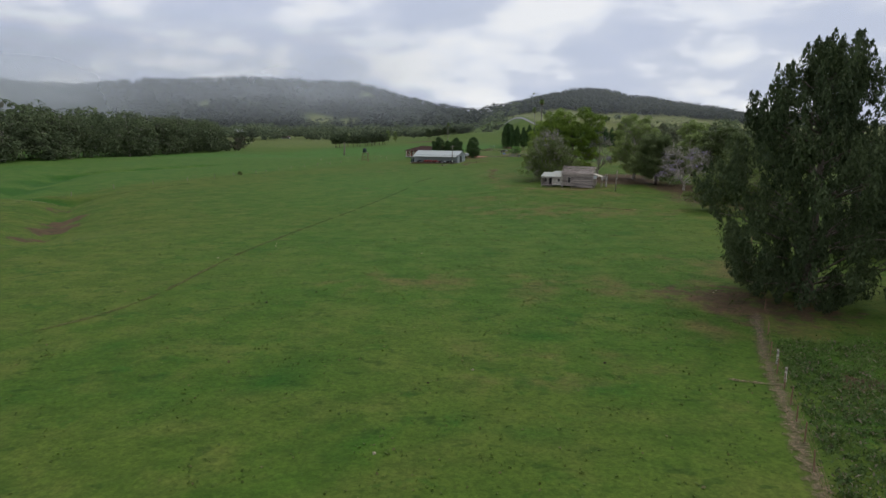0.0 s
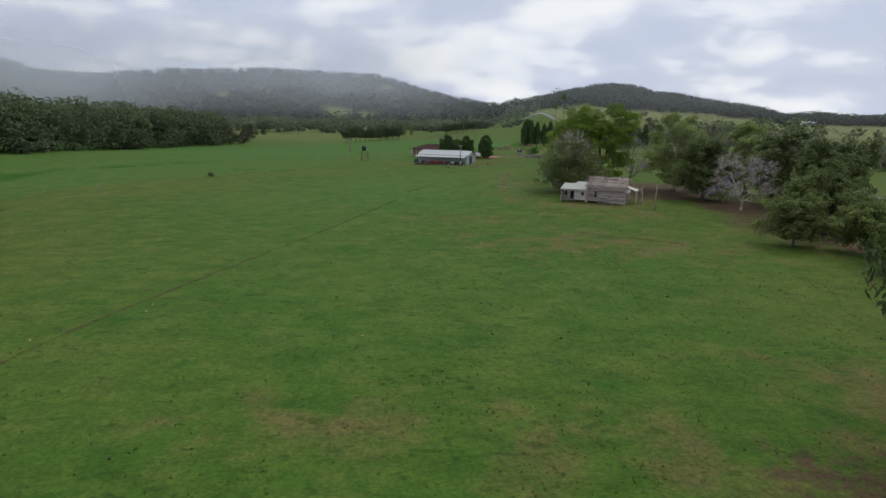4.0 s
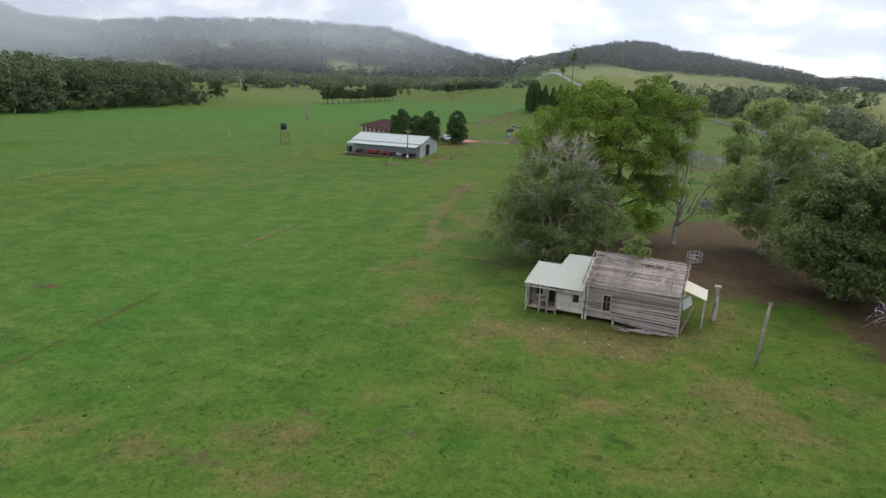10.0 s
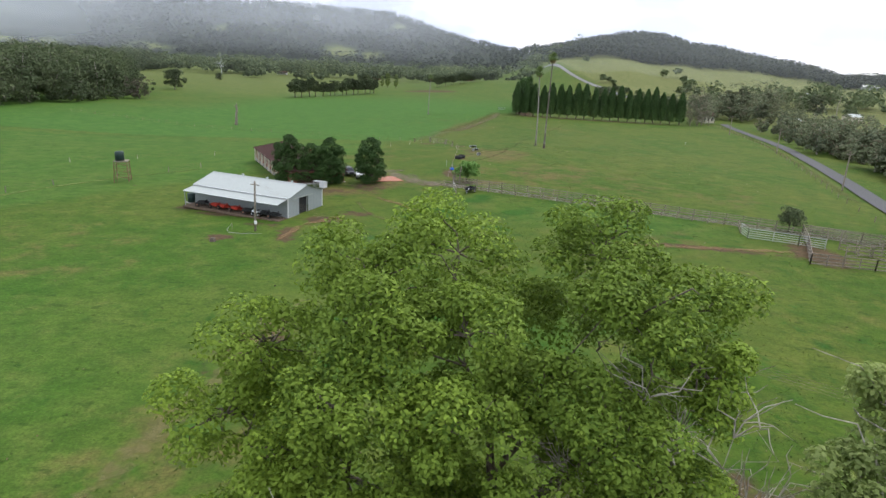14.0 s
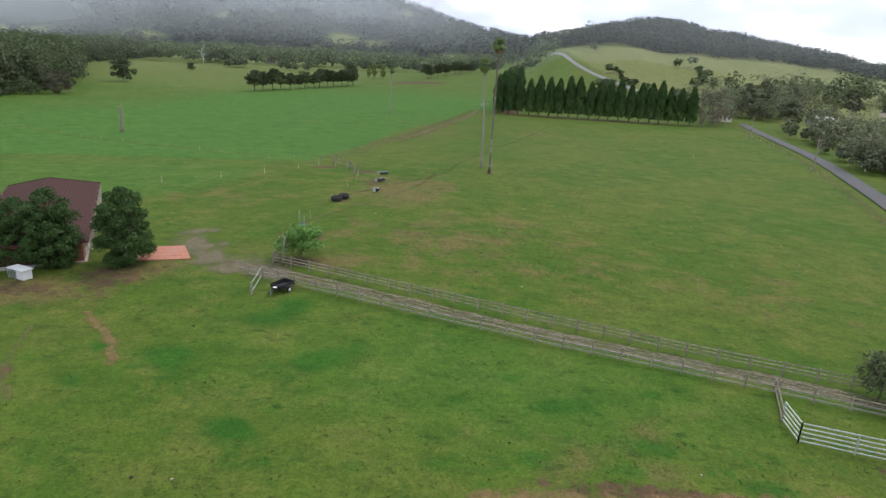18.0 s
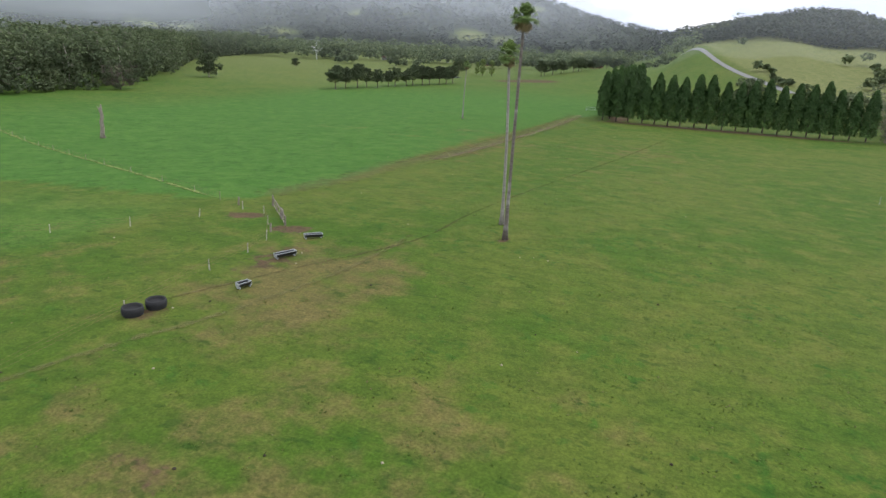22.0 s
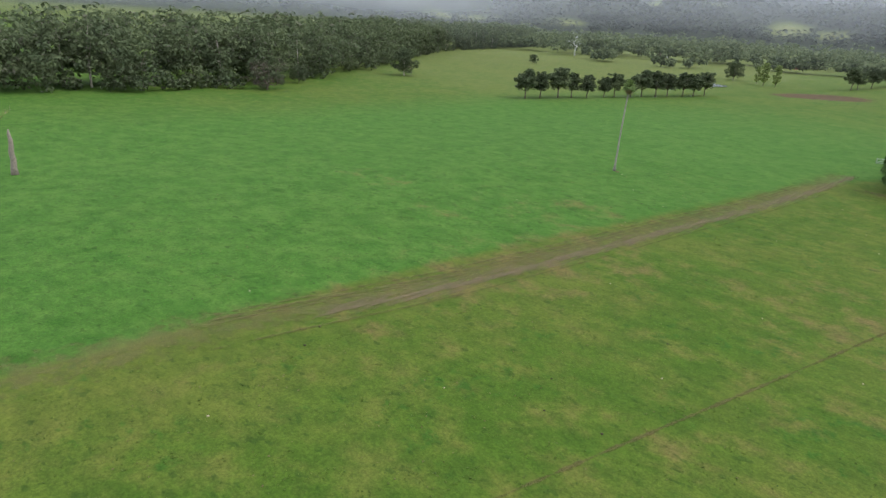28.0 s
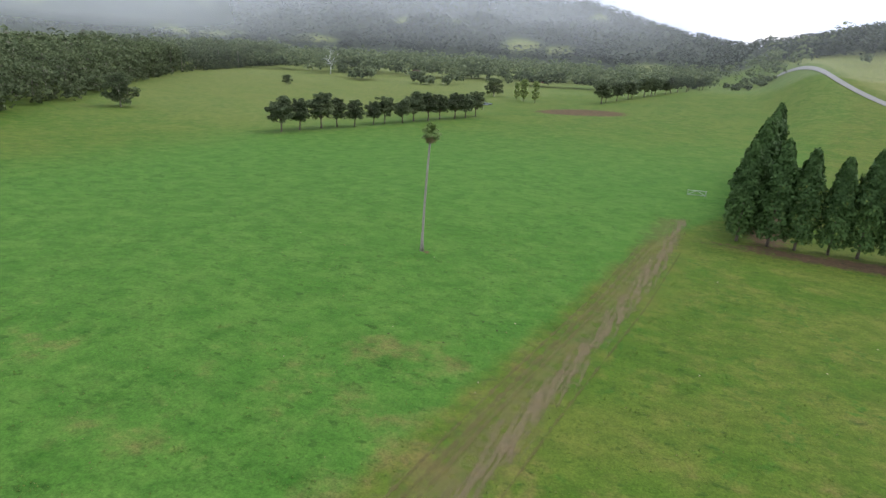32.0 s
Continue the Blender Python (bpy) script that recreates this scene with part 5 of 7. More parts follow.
# ---- worn tracks, roads and water ----
ribbon("cattle_path", [(-31, 50.7), (-26, 61), (-24, 86), (-16.3, 126.6), (-11.5, 154), (-9.9, 164)], 0.7, "furrow", 0.05, "narrow bare cattle path across the pasture", "path")
ribbon("paddock_path", [(22, 322), (30, 337), (38, 353), (40, 369), (42.7, 386), (49, 419), (59.5, 467), (70, 515)], 0.5, "furrow", 0.05, "thin cattle path winding past the palms", "path")
ribbon("trough_path", [(22, 305), (26, 316), (31, 326), (35.5, 340), (37, 356)], 1.2, "thin_worn", 0.06, "faint worn path beside the feed troughs", "path")
track = [(15.5, 408), (17, 418), (18.8, 428), (20.7, 440), (22, 452), (23.5, 465), (25.3, 482), (28, 503), (29.7, 517), (32.3, 546), (33.8, 575)]
ribbon("vehicle_track", [(6.5, 366), (10, 376), (13.2, 394), *[(x - 2.2, y) for x, y in track]], 9.0, "thin_worn", 0.05, "yellowing worn grass along the vehicle track", "track", cols=9)
ribbon("wheel_track", track[1:], 4.6, "rut", 0.085, "brown wheel tracks worn through the grass", "track", cols=9)
for k, w in ((-4.6, 0.5), (-3.5, 0.7), (-2.6, 0.5), (2.5, 0.45)):
    ribbon("wheel_rut", [(x + k, y - 0.2 * k) for x, y in track[:-1]], w, "furrow", 0.1, "thin brown rut beside the vehicle track", "track")
for pts in ([(-88, 130), (-87, 138), (-81, 147), (-76, 152.5), (-73, 163), (-70, 178)], [(-72, 188), (-66, 205), (-59, 232), (-45, 276), (-29, 299)]):
    ribbon("fence_line_grass", pts, 1.5, "long_grass", 0.07, "pale uncut grass along the western fence", "grass strip")
ribbon("fence_leaf_litter", [(15, 28), (16.3, 32.4), (17.4, 36.2), (19, 40.6), (20.4, 45), (22, 49.5), (24.2, 55), (25.8, 59)], 1.25, "litter", 0.06, "tan leaf litter drifted along the wire fence", "leaf litter", gap=0.8)
ribbon("fence_leaf_litter", [(17.6, 45), (18.7, 44.4), (20.6, 44.1)], 0.5, "litter", 0.06, "tan leaf litter drifted along the wire fence", "leaf litter", gap=0.5)
ribbon("fence_line_grass", [(-150, 432), (-124, 421), (-80, 401), (-36, 381), (3, 363)], 1.3, "long_grass", 0.07, "yellow uncut grass along the field fence", "grass strip", cols=5)
LANE = [(20, 292.2), (26, 290.5), (36, 287.2), (50, 282.5), (60, 280.0), (84, 275.1), (112, 268.5)]
ribbon("farm_lane", LANE, 2.9, "thin_worn", 0.05, "thin grass between the wheel ruts of a gravel lane", "lane", cols=7)
for k in (-0.62, 0.62):
    ribbon("lane_rut", [(x + 0.28 * k, y + 0.95 * k) for x, y in LANE], 1.05, "lane", 0.07, "pale gravel wheel rut of the farm lane", "lane")
ribbon("lane_branch", [(29, 289.2), (23, 291.4), (18, 293.6), (13.5, 298), (10, 304)], 7.0, "dust", 0.06, "worn gravel spreading towards the house", "lane", cols=7)
ribbon("wheel_rut", [(12.5, 278), (15.5, 275), (18.5, 272.5), (21.5, 268)], 1.6, "pink_worn", 0.06, "short curved red wheel rut in the grass", "track")
ribbon("wheel_rut", [(10, 274), (14, 266), (17.6, 262)], 1.3, "thin_worn", 0.06, "faint wheel rut across the grass", "track")
ribbon("shed_track", [(4.4, 248.5), (5.4, 253), (6.0, 257.5), (10.8, 264.2)], 2.4, "pink_worn", 0.06, "red earth track beside the farm shed", "track")
ribbon("feed_strip", [(50, 257.6), (63, 259.5), (79, 262.3)], 2.2, "pink_worn", 0.06, "trampled red strip where cattle are fed", "bare earth")
ribbon("dry_strip", [(13.4, 212), (14.2, 217), (14.9, 222), (14.6, 229)], 1.7, "dry_straw", 0.06, "dry reddish strip in the grass", "bare earth")
ribbon("dry_strip", [(20, 129.5), (26, 126.5), (34, 122.5)], 1.6, "thin_worn", 0.06, "dry reddish strip in the grass", "bare earth")
ribbon("dry_strip", [(-9.5, 176), (-8.2, 181), (-7, 186), (-5.5, 191.5)], 1.6, "dry_straw", 0.06, "dry yellowish strip in the grass", "bare earth")
ribbon("dry_strip", [(13.2, 181.7), (11.8, 187.8), (11.7, 194.6), (13.1, 211.2), (13.7, 222.5)], 3.2, "dry_straw", 0.06, "long broken dry line worn through the grass", "bare earth")
ribbon("dry_strip", [(16.0, 177.9), (17.6, 177.4), (19.3, 176.8)], 1.3, "dry_straw", 0.06, "dry yellowish strip in the grass", "bare earth")
ribbon("paved_road", [(40, -260), (62, -90), (84, 60), (98, 200), (109, 270), (117.5, 309), (127.5, 345), (141, 395), (154.5, 452), (163.5, 510), (171, 562), (176, 590)], 4.8, "asphalt", 0.25, "narrow dark side road past the paddock", "road", gap=6)
ribbon("main_road", [(150, 765), (140, 805), (126, 858), (112, 920), (103, 985), (97, 1040), (88, 1150)], 6.5, "pale_asphalt", 0.3, "pale grey country road climbing out of the valley", "road", gap=6)
ribbon("road_verge", [(112, 309), (122, 345), (135.5, 395), (149, 452), (158, 510), (167, 570)], 4.0, "thin_worn", 0.1, "dry verge beside the country road", "verge", gap=4)
pond = Geo()
ring = [(-112 + 15 * math.cos(a) * (1 + 0.15 * math.sin(3 * a)), 822 + 17 * math.sin(a), ground_z(-112, 822) + 0.5) for a in np.linspace(0, 2 * math.pi, 28, endpoint=False)]
pond.poly(*ring)
tagged(part("farm_pond", pond, "water"), "pale farm pond behind the grove", "pond", kind="structure")


# ---- the abandoned cottage ----
def cottage():
    rng = random.Random(8)
    x0, y0 = 26.7, 161.1
    z0 = ground_z(28, 163) + 0.05
    c = thing("old_cottage", (x0, y0, z0), -19.4, "derelict weathered slab cottage with a partly stripped roof", "cottage")
    L, D, EAVE, RIDGE, RV = 7.3, 8.2, 3.2, 4.7, 4.1
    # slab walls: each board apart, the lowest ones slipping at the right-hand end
    # near-black backing sheet paints the shade behind the board gaps
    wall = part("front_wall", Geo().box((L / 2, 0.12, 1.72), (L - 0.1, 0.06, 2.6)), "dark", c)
    board = Geo().box((0, 0, 0), (1, 0.05, 0.185)).mesh("board")
    board.materials.append(M["grey_wood"])

    def boards(owner, u0, u1, v, z_lo, z_hi, gaps=(), mat=None, sag=0.0):
        z = z_lo
        while z < z_hi:
            spans = [(u0, u1)]
            for g0, g1, h0, h1 in gaps:
                if h0 < z < h1:
                    spans = [s for a, b in spans for s in ((a, min(b, g0)), (max(a, g1), b)) if s[1] - s[0] > 0.1]
            for a, b in spans:
                ob = new("board", board if not mat else mat)
                ob.parent = owner
                drop = sag * max(0.0, 1 - (z - z_lo) / 1.2)
                ob.matrix_basis = pose((a + b) / 2, v - rng.uniform(0, 0.03), z - drop / 2 + rng.uniform(-0.012, 0.012), rng.uniform(-3, 3), math.degrees(math.atan2(drop, b - a)) + rng.uniform(-0.5, 0.5), 0)
                ob.scale = ((b - a) * rng.uniform(0.97, 1.0), 1, rng.uniform(0.85, 1.02))
            z += 0.195
    boards(wall, 0, L, 0.05, 0.5, EAVE - 0.05, [(1.45, 2.12, 0.95, 2.35)], sag=0.32)
    slab = Geo().box((0, 0, 0), (1, 0.05, 0.185)).mesh("board")
    slab.materials.append(M["old_white"])
    right = part("side_wall", Geo().box((L - 0.1, D / 2, 1.7), (0.06, D - 0.3, 2.6)), "grey_wood", c)
    left = part("gable_wall", Geo().box((0.06, D / 2, 1.6), (0.06, D - 0.3, 2.9)).poly((0.03, 0, EAVE), (0.03, D, EAVE), (0.03, RV, RIDGE - 0.1)), "old_white", c)
    part("back_wall", Geo().box((L / 2, D - 0.1, 1.6), (L - 0.2, 0.08, 2.9)), "grey_wood", c)
    part("floor", Geo().box((L / 2, D / 2, 0.35), (L - 0.2, D - 0.2, 0.1)), "grey_wood", c)
    for u in (0.15, 2.4, 4.8, 7.1):
        for v in (0.2, 4.1, 7.9):
            part("stump", Geo().tube([(u, v, -0.4), (u, v, 0.32)], [0.12, 0.11], 7), "grey_wood", c)
    # near-black panel paints the unlit room behind the window
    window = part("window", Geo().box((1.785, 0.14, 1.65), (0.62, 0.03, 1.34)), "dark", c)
    fr = Geo()
    for u in (1.46, 2.11):
        fr.box((u, 0.0, 1.65), (0.07, 0.09, 1.42))
    for z in (0.96, 2.34):
        fr.box((1.785, 0.0, z), (0.72, 0.09, 0.07))
    part("window_frame", fr, "old_white", window)
    part("glazing_bar", Geo().box((1.785, 0.06, 1.65), (0.035, 0.04, 1.3)).box((1.785, 0.06, 1.75), (0.6, 0.04, 0.035)), "rail_wood", window)
    for u in (-0.03, 0.22):
        part("corner_post", Geo().box((u, -0.02, 1.55), (0.1, 0.1, 3.1)), "old_white", c)
    part("corner_post", Geo().bar((L + 0.02, -0.02, -0.2), (L - 0.02, 0.0, EAVE), 0.14), "grey_wood", c)
    # roof: rafters and battens, the iron mostly gone
    roof = part("roof_frame", Geo().bar((-0.15, RV, RIDGE), (L + 0.15, RV, RIDGE), 0.08, 0.14), "grey_wood", c)
    for k in range(10):
        u = 0.05 + k * (L - 0.1) / 9
        part("rafter", Geo().bar((u, -0.25, EAVE - 0.05), (u, RV, RIDGE - 0.06), 0.06, 0.11).bar((u, D + 0.2, EAVE - 0.05), (u, RV, RIDGE - 0.06), 0.06, 0.11), "grey_wood", roof)
    batten = Geo().box((0, 0, 0), (1, 0.085, 0.035)).mesh("batten")
    batten.materials.append(M["grey_wood"])
    tilt = math.degrees(math.atan2(RIDGE - EAVE, RV + 0.25))
    for side in (0, 1):
        for k in range(22):
            t = k / 21.5
            v, z = -0.28 + t * (RV + 0.25), EAVE - 0.02 + t * (RIDGE - EAVE) + 0.03
            if side:
                v = 2 * RV - v
            cuts = [(0, L)]
            if 15 <= k <= 17:
                cuts = [(0, 3.9), (5.6, L)]
            if k in (8, 19):
                cuts = [(0.9, L)] if k == 19 else [(0, 2.7), (3.1, 6.0)]
            for a, b in cuts:
                ob = new("batten", batten)
                ob.parent = roof
                ob.matrix_basis = pose((a + b) / 2 + rng.uniform(-0.12, 0.12), v + rng.uniform(-0.03, 0.03), z, (-1 if side else 1) * tilt, rng.uniform(-1.2, 1.2), rng.uniform(-1.4, 1.4))
                ob.scale = (b - a + rng.uniform(-0.25, 0.15), 1, 1)
    under = Geo()
    for k in range(9):
        u = 0.3 + k * 0.8
        under.bar((u, rng.uniform(0.1, 1.5), EAVE - 0.1), (u + rng.uniform(-0.3, 0.5), RV + rng.uniform(0, 3), EAVE + rng.uniform(-0.3, 0.4)), 0.3, 0.03)
    part("ceiling_board", under, "grey_wood", roof)
    part("ceiling", Geo().box((L / 2, D / 2, EAVE - 0.28), (L - 0.2, D - 0.2, 0.04)), "grey_wood", c)
    for a, b in (((5.2, 0.4, EAVE + 0.32), (6.2, 1.9, EAVE + 0.95)), ((5.9, 0.3, EAVE + 0.3), (5.6, 2.6, EAVE + 1.3)), ((6.5, 0.2, EAVE + 0.3), (6.0, 1.7, EAVE + 0.9)), ((3.2, 1.0, EAVE + 0.6), (3.6, 2.9, EAVE + 1.45)), ((6.9, 1.5, EAVE + 0.8), (6.3, 3.0, EAVE + 1.5))):
        part("loose_board", Geo().bar(a, b, 0.09, 0.03), "grey_wood", roof)
    part("barge_board", Geo().bar((-0.2, -0.3, EAVE + 0.02), (-0.2, RV, RIDGE + 0.06), 0.04, 0.2), "grey_wood", c)
    part("barge_board", Geo().bar((L + 0.18, -0.3, EAVE + 0.02), (L + 0.18, RV, RIDGE + 0.06), 0.04, 0.2).bar((L + 0.18, D + 0.2, EAVE), (L + 0.18, RV, RIDGE + 0.06), 0.04, 0.2), "grey_wood", c)
    part("barge_board", Geo().bar((-0.2, D + 0.2, EAVE), (-0.2, RV, RIDGE + 0.06), 0.04, 0.2), "grey_wood", c)
    # lean-to with its iron roof
    lean = part("lean_to_roof", corrugated(-5.0, -0.12, -0.4, 3.9, 2.42, 3.2), "old_iron", c, "pale green corrugated iron", smooth=True)
    part("lean_to_roof", corrugated(-3.0, -0.12, 3.85, 7.4, 3.1, 3.3), "old_iron", c, "pale green corrugated iron", smooth=True)
    lw = part("lean_to_wall", Geo().box((-1.2, 0.12, 1.25), (2.2, 0.05, 1.7)).box((-4.75, 2.0, 1.2), (0.05, 3.6, 1.7)).box((-2.4, 3.7, 1.5), (4.8, 0.05, 2.6)), "old_white", c)
    boards(lw, -2.25, -0.08, 0.06, 0.48, 2.2, [(-0.95, -0.45, 1.25, 1.9)], mat=slab)
    # small near-black panel, painted as the shade inside the opening
    part("lean_to_window", Geo().box((-0.7, 0.08, 1.58), (0.48, 0.03, 0.6)), "dark", c)
    part("lean_to_fascia", Geo().box((-2.5, -0.32, 2.2), (4.9, 0.04, 0.16)), "old_white", c)
    for u in (-4.85, -3.7, -3.05, -2.3):
        part("veranda_post", Geo().bar((u, 0.0, -0.1), (u + rng.uniform(-0.05, 0.05), 0, 2.25), 0.11), "grey_wood", c)
    part("veranda_floor", Geo().box((-3.55, 1.7, 0.3), (2.5, 3.4, 0.1)), "grey_wood", c)
    part("inner_wall", Geo().box((-3.55, 1.6, 1.25), (2.4, 0.05, 1.8)), "old_white", c)
    # near-black panels on the inner wall stand in for shaded openings
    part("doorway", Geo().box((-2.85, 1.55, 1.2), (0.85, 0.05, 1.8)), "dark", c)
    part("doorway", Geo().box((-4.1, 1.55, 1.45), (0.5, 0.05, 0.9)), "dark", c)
    for k in range(9):
        a = Vector((rng.uniform(-4.7, -2.4), rng.uniform(-0.3, 1.2), 0.4 + 0.05 * k))
        part("fallen_board", Geo().bar(a, a + Vector((rng.uniform(0.5, 1.4), rng.uniform(-0.7, 0.7), rng.uniform(-0.1, 0.25))), 0.15, 0.03), "grey_wood", c)
    # back veranda on the right-hand end
    part("side_veranda_roof", corrugated_side(7.35, 9.1, 2.4, 5.4, 3.0, 2.4), "cream", c, "sagging cream corrugated veranda iron", smooth=True)
    for v in (2.6, 5.2):
        part("veranda_post", Geo().bar((8.95, v, -0.2), (9.0, v, 2.45), 0.12), "old_white", c)
    part("veranda_brace", Geo().bar((7.5, 1.0, -0.1), (8.2, 2.0, 1.9), 0.1), "grey_wood", c)
    part("leaning_iron", Geo().sheet((7.5, 0.5, 1.9), (8.1, 1.2, 2.3), (7.9, 1.4, 2.9), (7.4, 0.8, 2.7), 0.02), "zinc", c)
    part("chimney_post", Geo().tube([(9.8, 5.2, -0.3), (9.85, 5.2, 1.4), (9.8, 5.2, 2.8)], [0.24, 0.17, 0.14], 7).box((9.8, 5.2, 2.9), (0.5, 0.42, 0.14)), "pale_bark", c)
    for k in range(7):
        a = Vector((rng.uniform(1.5, 6.4), rng.uniform(-1.3, -0.25), 0.06 + 0.02 * k))
        part("fallen_board", Geo().bar(a, a + Vector((rng.uniform(1.2, 2.9), rng.uniform(-0.35, 0.1), rng.uniform(-0.02, 0.06))), 0.13, 0.035), "grey_wood", c)
    part("skirt_board", Geo().bar((2.3, -0.06, 0.42), (7.0, -0.35, 0.05), 0.03, 0.18).bar((3.0, -0.02, 0.3), (7.1, -0.2, -0.02), 0.03, 0.16), "grey_wood", c)
    return c


def corrugated(u0, u1, v0, v1, z0, z1, pitch=0.15, deep=0.025):
    """Iron sheet whose ribs run up the slope from v0 to v1."""
    g = Geo()
    n = int((u1 - u0) / pitch * 4)
    for i in range(n + 1):
        u = u0 + (u1 - u0) * i / n
        w = deep * math.sin(i * math.pi / 2)
        for v, z in ((v0, z0), (v1, z1)):
            g.v.append((u, v, z + w))
    for i in range(n):
        a = 2 * i
        g.f.append((a, a + 2, a + 3, a + 1))
    return g


def corrugated_side(u0, u1, v0, v1, z0, z1):
    g = corrugated(v0, v1, u0, u1, z0, z1)
    g.v = [(v, u, z) for u, v, z in g.v]
    g.f = [tuple(reversed(f)) for f in g.f]
    return g


hut = cottage()
bush = crown_tree("roof_bush", 61, 2.6, 0.4, 1.0, 0.9, 750, 0.15, "leaf_dull", "bark", 0.05, "grey-green bush growing up through the cottage roof", "shrub", n=14, clump=0.45, fork=0.4, n_main=4, twigs=20)
bush.matrix_basis = hut.matrix_basis @ pose(3.0, 4.9, 3.3) @ Matrix.Diagonal((1.35, 1.35, 1.3, 1))
rubble = Geo()
rr = random.Random(12)
for _ in range(30):
    a, d = rr.uniform(0, 6.3), rr.gauss(0, 5.5)
    x, y = 27 + d * math.cos(a) * 1.5, 160 + d * math.sin(a) * 0.7 - 1.0
    s = rr.uniform(0.04, 0.13)
    rubble.box((x, y, ground_z(x, y) + s * 0.2), (s, s * rr.uniform(0.5, 1.2), s * 0.5), rr.uniform(0, 180))
tagged(part("scattered_rubble", rubble, "concrete"), "pale scraps and stones scattered round the cottage", "rubble", kind="stuff")

pole = thing("timber_post", (37.9, 154.4, ground_z(37.9, 154.4)), 0, "tall leaning weathered post near the cottage", "post")
part("shaft", Geo().tube([(0, 0, -0.4), (0.12, 0, 2.3), (0.3, 0.05, 4.6)], [0.14, 0.12, 0.1], 8), "rail_wood", pole, smooth=True)
part("cap", Geo().box((0.3, 0.05, 4.63), (0.3, 0.16, 0.1)), "rail_wood", pole)

feeder = thing("ring_feeder", (41.3, 180.2, ground_z(41.3, 180.2)), 0, "round steel hay feeder on trampled earth", "feeder")
for z in (0.1, 0.55, 1.0):
    part("hoop", Geo().tube([(0.8 * math.cos(a), 0.8 * math.sin(a), z) for a in np.linspace(0, 2 * math.pi, 25)], [0.03] * 25, 5, False), "galv", feeder)
for k in range(10):
    a = k * math.pi / 5
    part("upright", Geo().bar((0.8 * math.cos(a), 0.8 * math.sin(a), 0), (0.8 * math.cos(a), 0.8 * math.sin(a), 1.05), 0.04), "galv", feeder)
part("hay", Geo().tube([(0, 0, 0), (0, 0, 0.35), (0.1, 0, 0.55)], [0.74, 0.64, 0.25], 14), "rail_wood", feeder, "trodden pale hay")


# ---- the farm shed ----
def shed():
    s = thing("farm_shed", (2.3, 260.8, ground_z(-5, 264) + 0.15), -18.0, "long pale grey steel farm shed with a lean-to awning", "shed")
    L, W, E, R = 18.4, 9.3, 3.1, 4.5
    m = W / 2
    part("slab", Geo().box((-L / 2, W / 2, -0.1), (L + 0.3, W + 0.1, 0.3)), "concrete", s)
    part("earth_floor", Geo().box((-L / 2, -1.3, -0.11), (L + 0.2, 2.5, 0.3)), "earth", s, "trodden earth under the awning")
    part("front_wall", ribbed((-L, 0, 0), (0, 0, 0), E), "wall_sheet", s)
    part("back_wall", ribbed((0, W, 0), (-L, W, 0), E), "wall_sheet", s)
    g = ribbed((0, 0, 0), (0, 2.9, 0), E)
    for a, b, lo in ((5.35, W, 0), (2.9, 5.35, 2.75)):
        h = ribbed((0, a, lo), (0, b, lo), E - lo)
        k = len(g.v)
        g.v += h.v
        g.f += [tuple(i + k for i in f) for f in h.f]
    g.poly((0, 0, E), (0, W, E), (0, m, R))
    part("gable_wall", g, "wall_sheet", s)
    part("far_gable", ribbed((-L, W, 0), (-L, 0, 0), E).poly((-L, W, E), (-L, 0, E), (-L, m, R)), "wall_sheet", s)
    # near-black panel paints the shade inside the shed's door opening
    door = part("doorway", Geo().box((-0.25, 4.12, 1.37), (0.05, 2.4, 2.7)), "dark", s)
    part("sliding_door", Geo().box((0.08, 4.12 + 0.75, 1.35), (0.05, 0.1, 2.7)).box((0.08, 4.1, 2.78), (0.08, 5.0, 0.1)), "zinc", door)
    part("roof", corrugated(-L - 0.15, 0.35, -0.15, m, E + 0.03, R + 0.05, 0.3, 0.02), "zinc", s, smooth=True)
    part("roof", corrugated(-L - 0.15, 0.35, W + 0.15, m, E + 0.03, R + 0.05, 0.3, 0.02), "zinc", s, smooth=True)
    part("ridge_cap", Geo().sheet((-L - 0.2, m - 0.25, R + 0.03), (0.4, m - 0.25, R + 0.03), (0.4, m, R + 0.1), (-L - 0.2, m, R + 0.1), 0.01).sheet((-L - 0.2, m, R + 0.1), (0.4, m, R + 0.1), (0.4, m + 0.25, R + 0.03), (-L - 0.2, m + 0.25, R + 0.03), 0.01), "zinc", s)
    part("awning", corrugated(-L, 0.0, -2.45, -0.1, 2.5, 2.95, 0.3, 0.02), "zinc", s, smooth=True)
    part("gutter", Geo().box((-L / 2, -0.22, E - 0.02), (L, 0.1, 0.1)).box((-L / 2, -2.5, 2.46), (L, 0.1, 0.1)), "white", s)
    for u in (-18.2,):
        part("awning_post", Geo().box((u, -2.35, 1.2), (0.1, 0.1, 2.5)), "wall_sheet", s)
    for v in (-0.02, W):
        part("corner_trim", Geo().box((0.03, v, E / 2), (0.12, 0.12, E)), "white", s)
    for k in range(3):
        part("skylight_vent", Geo().tube([(-4 - 5 * k, m + 2.0, 3.9), (-4 - 5 * k, m + 2.0, 4.4)], [0.18, 0.22], 10), "zinc", s)
    return s


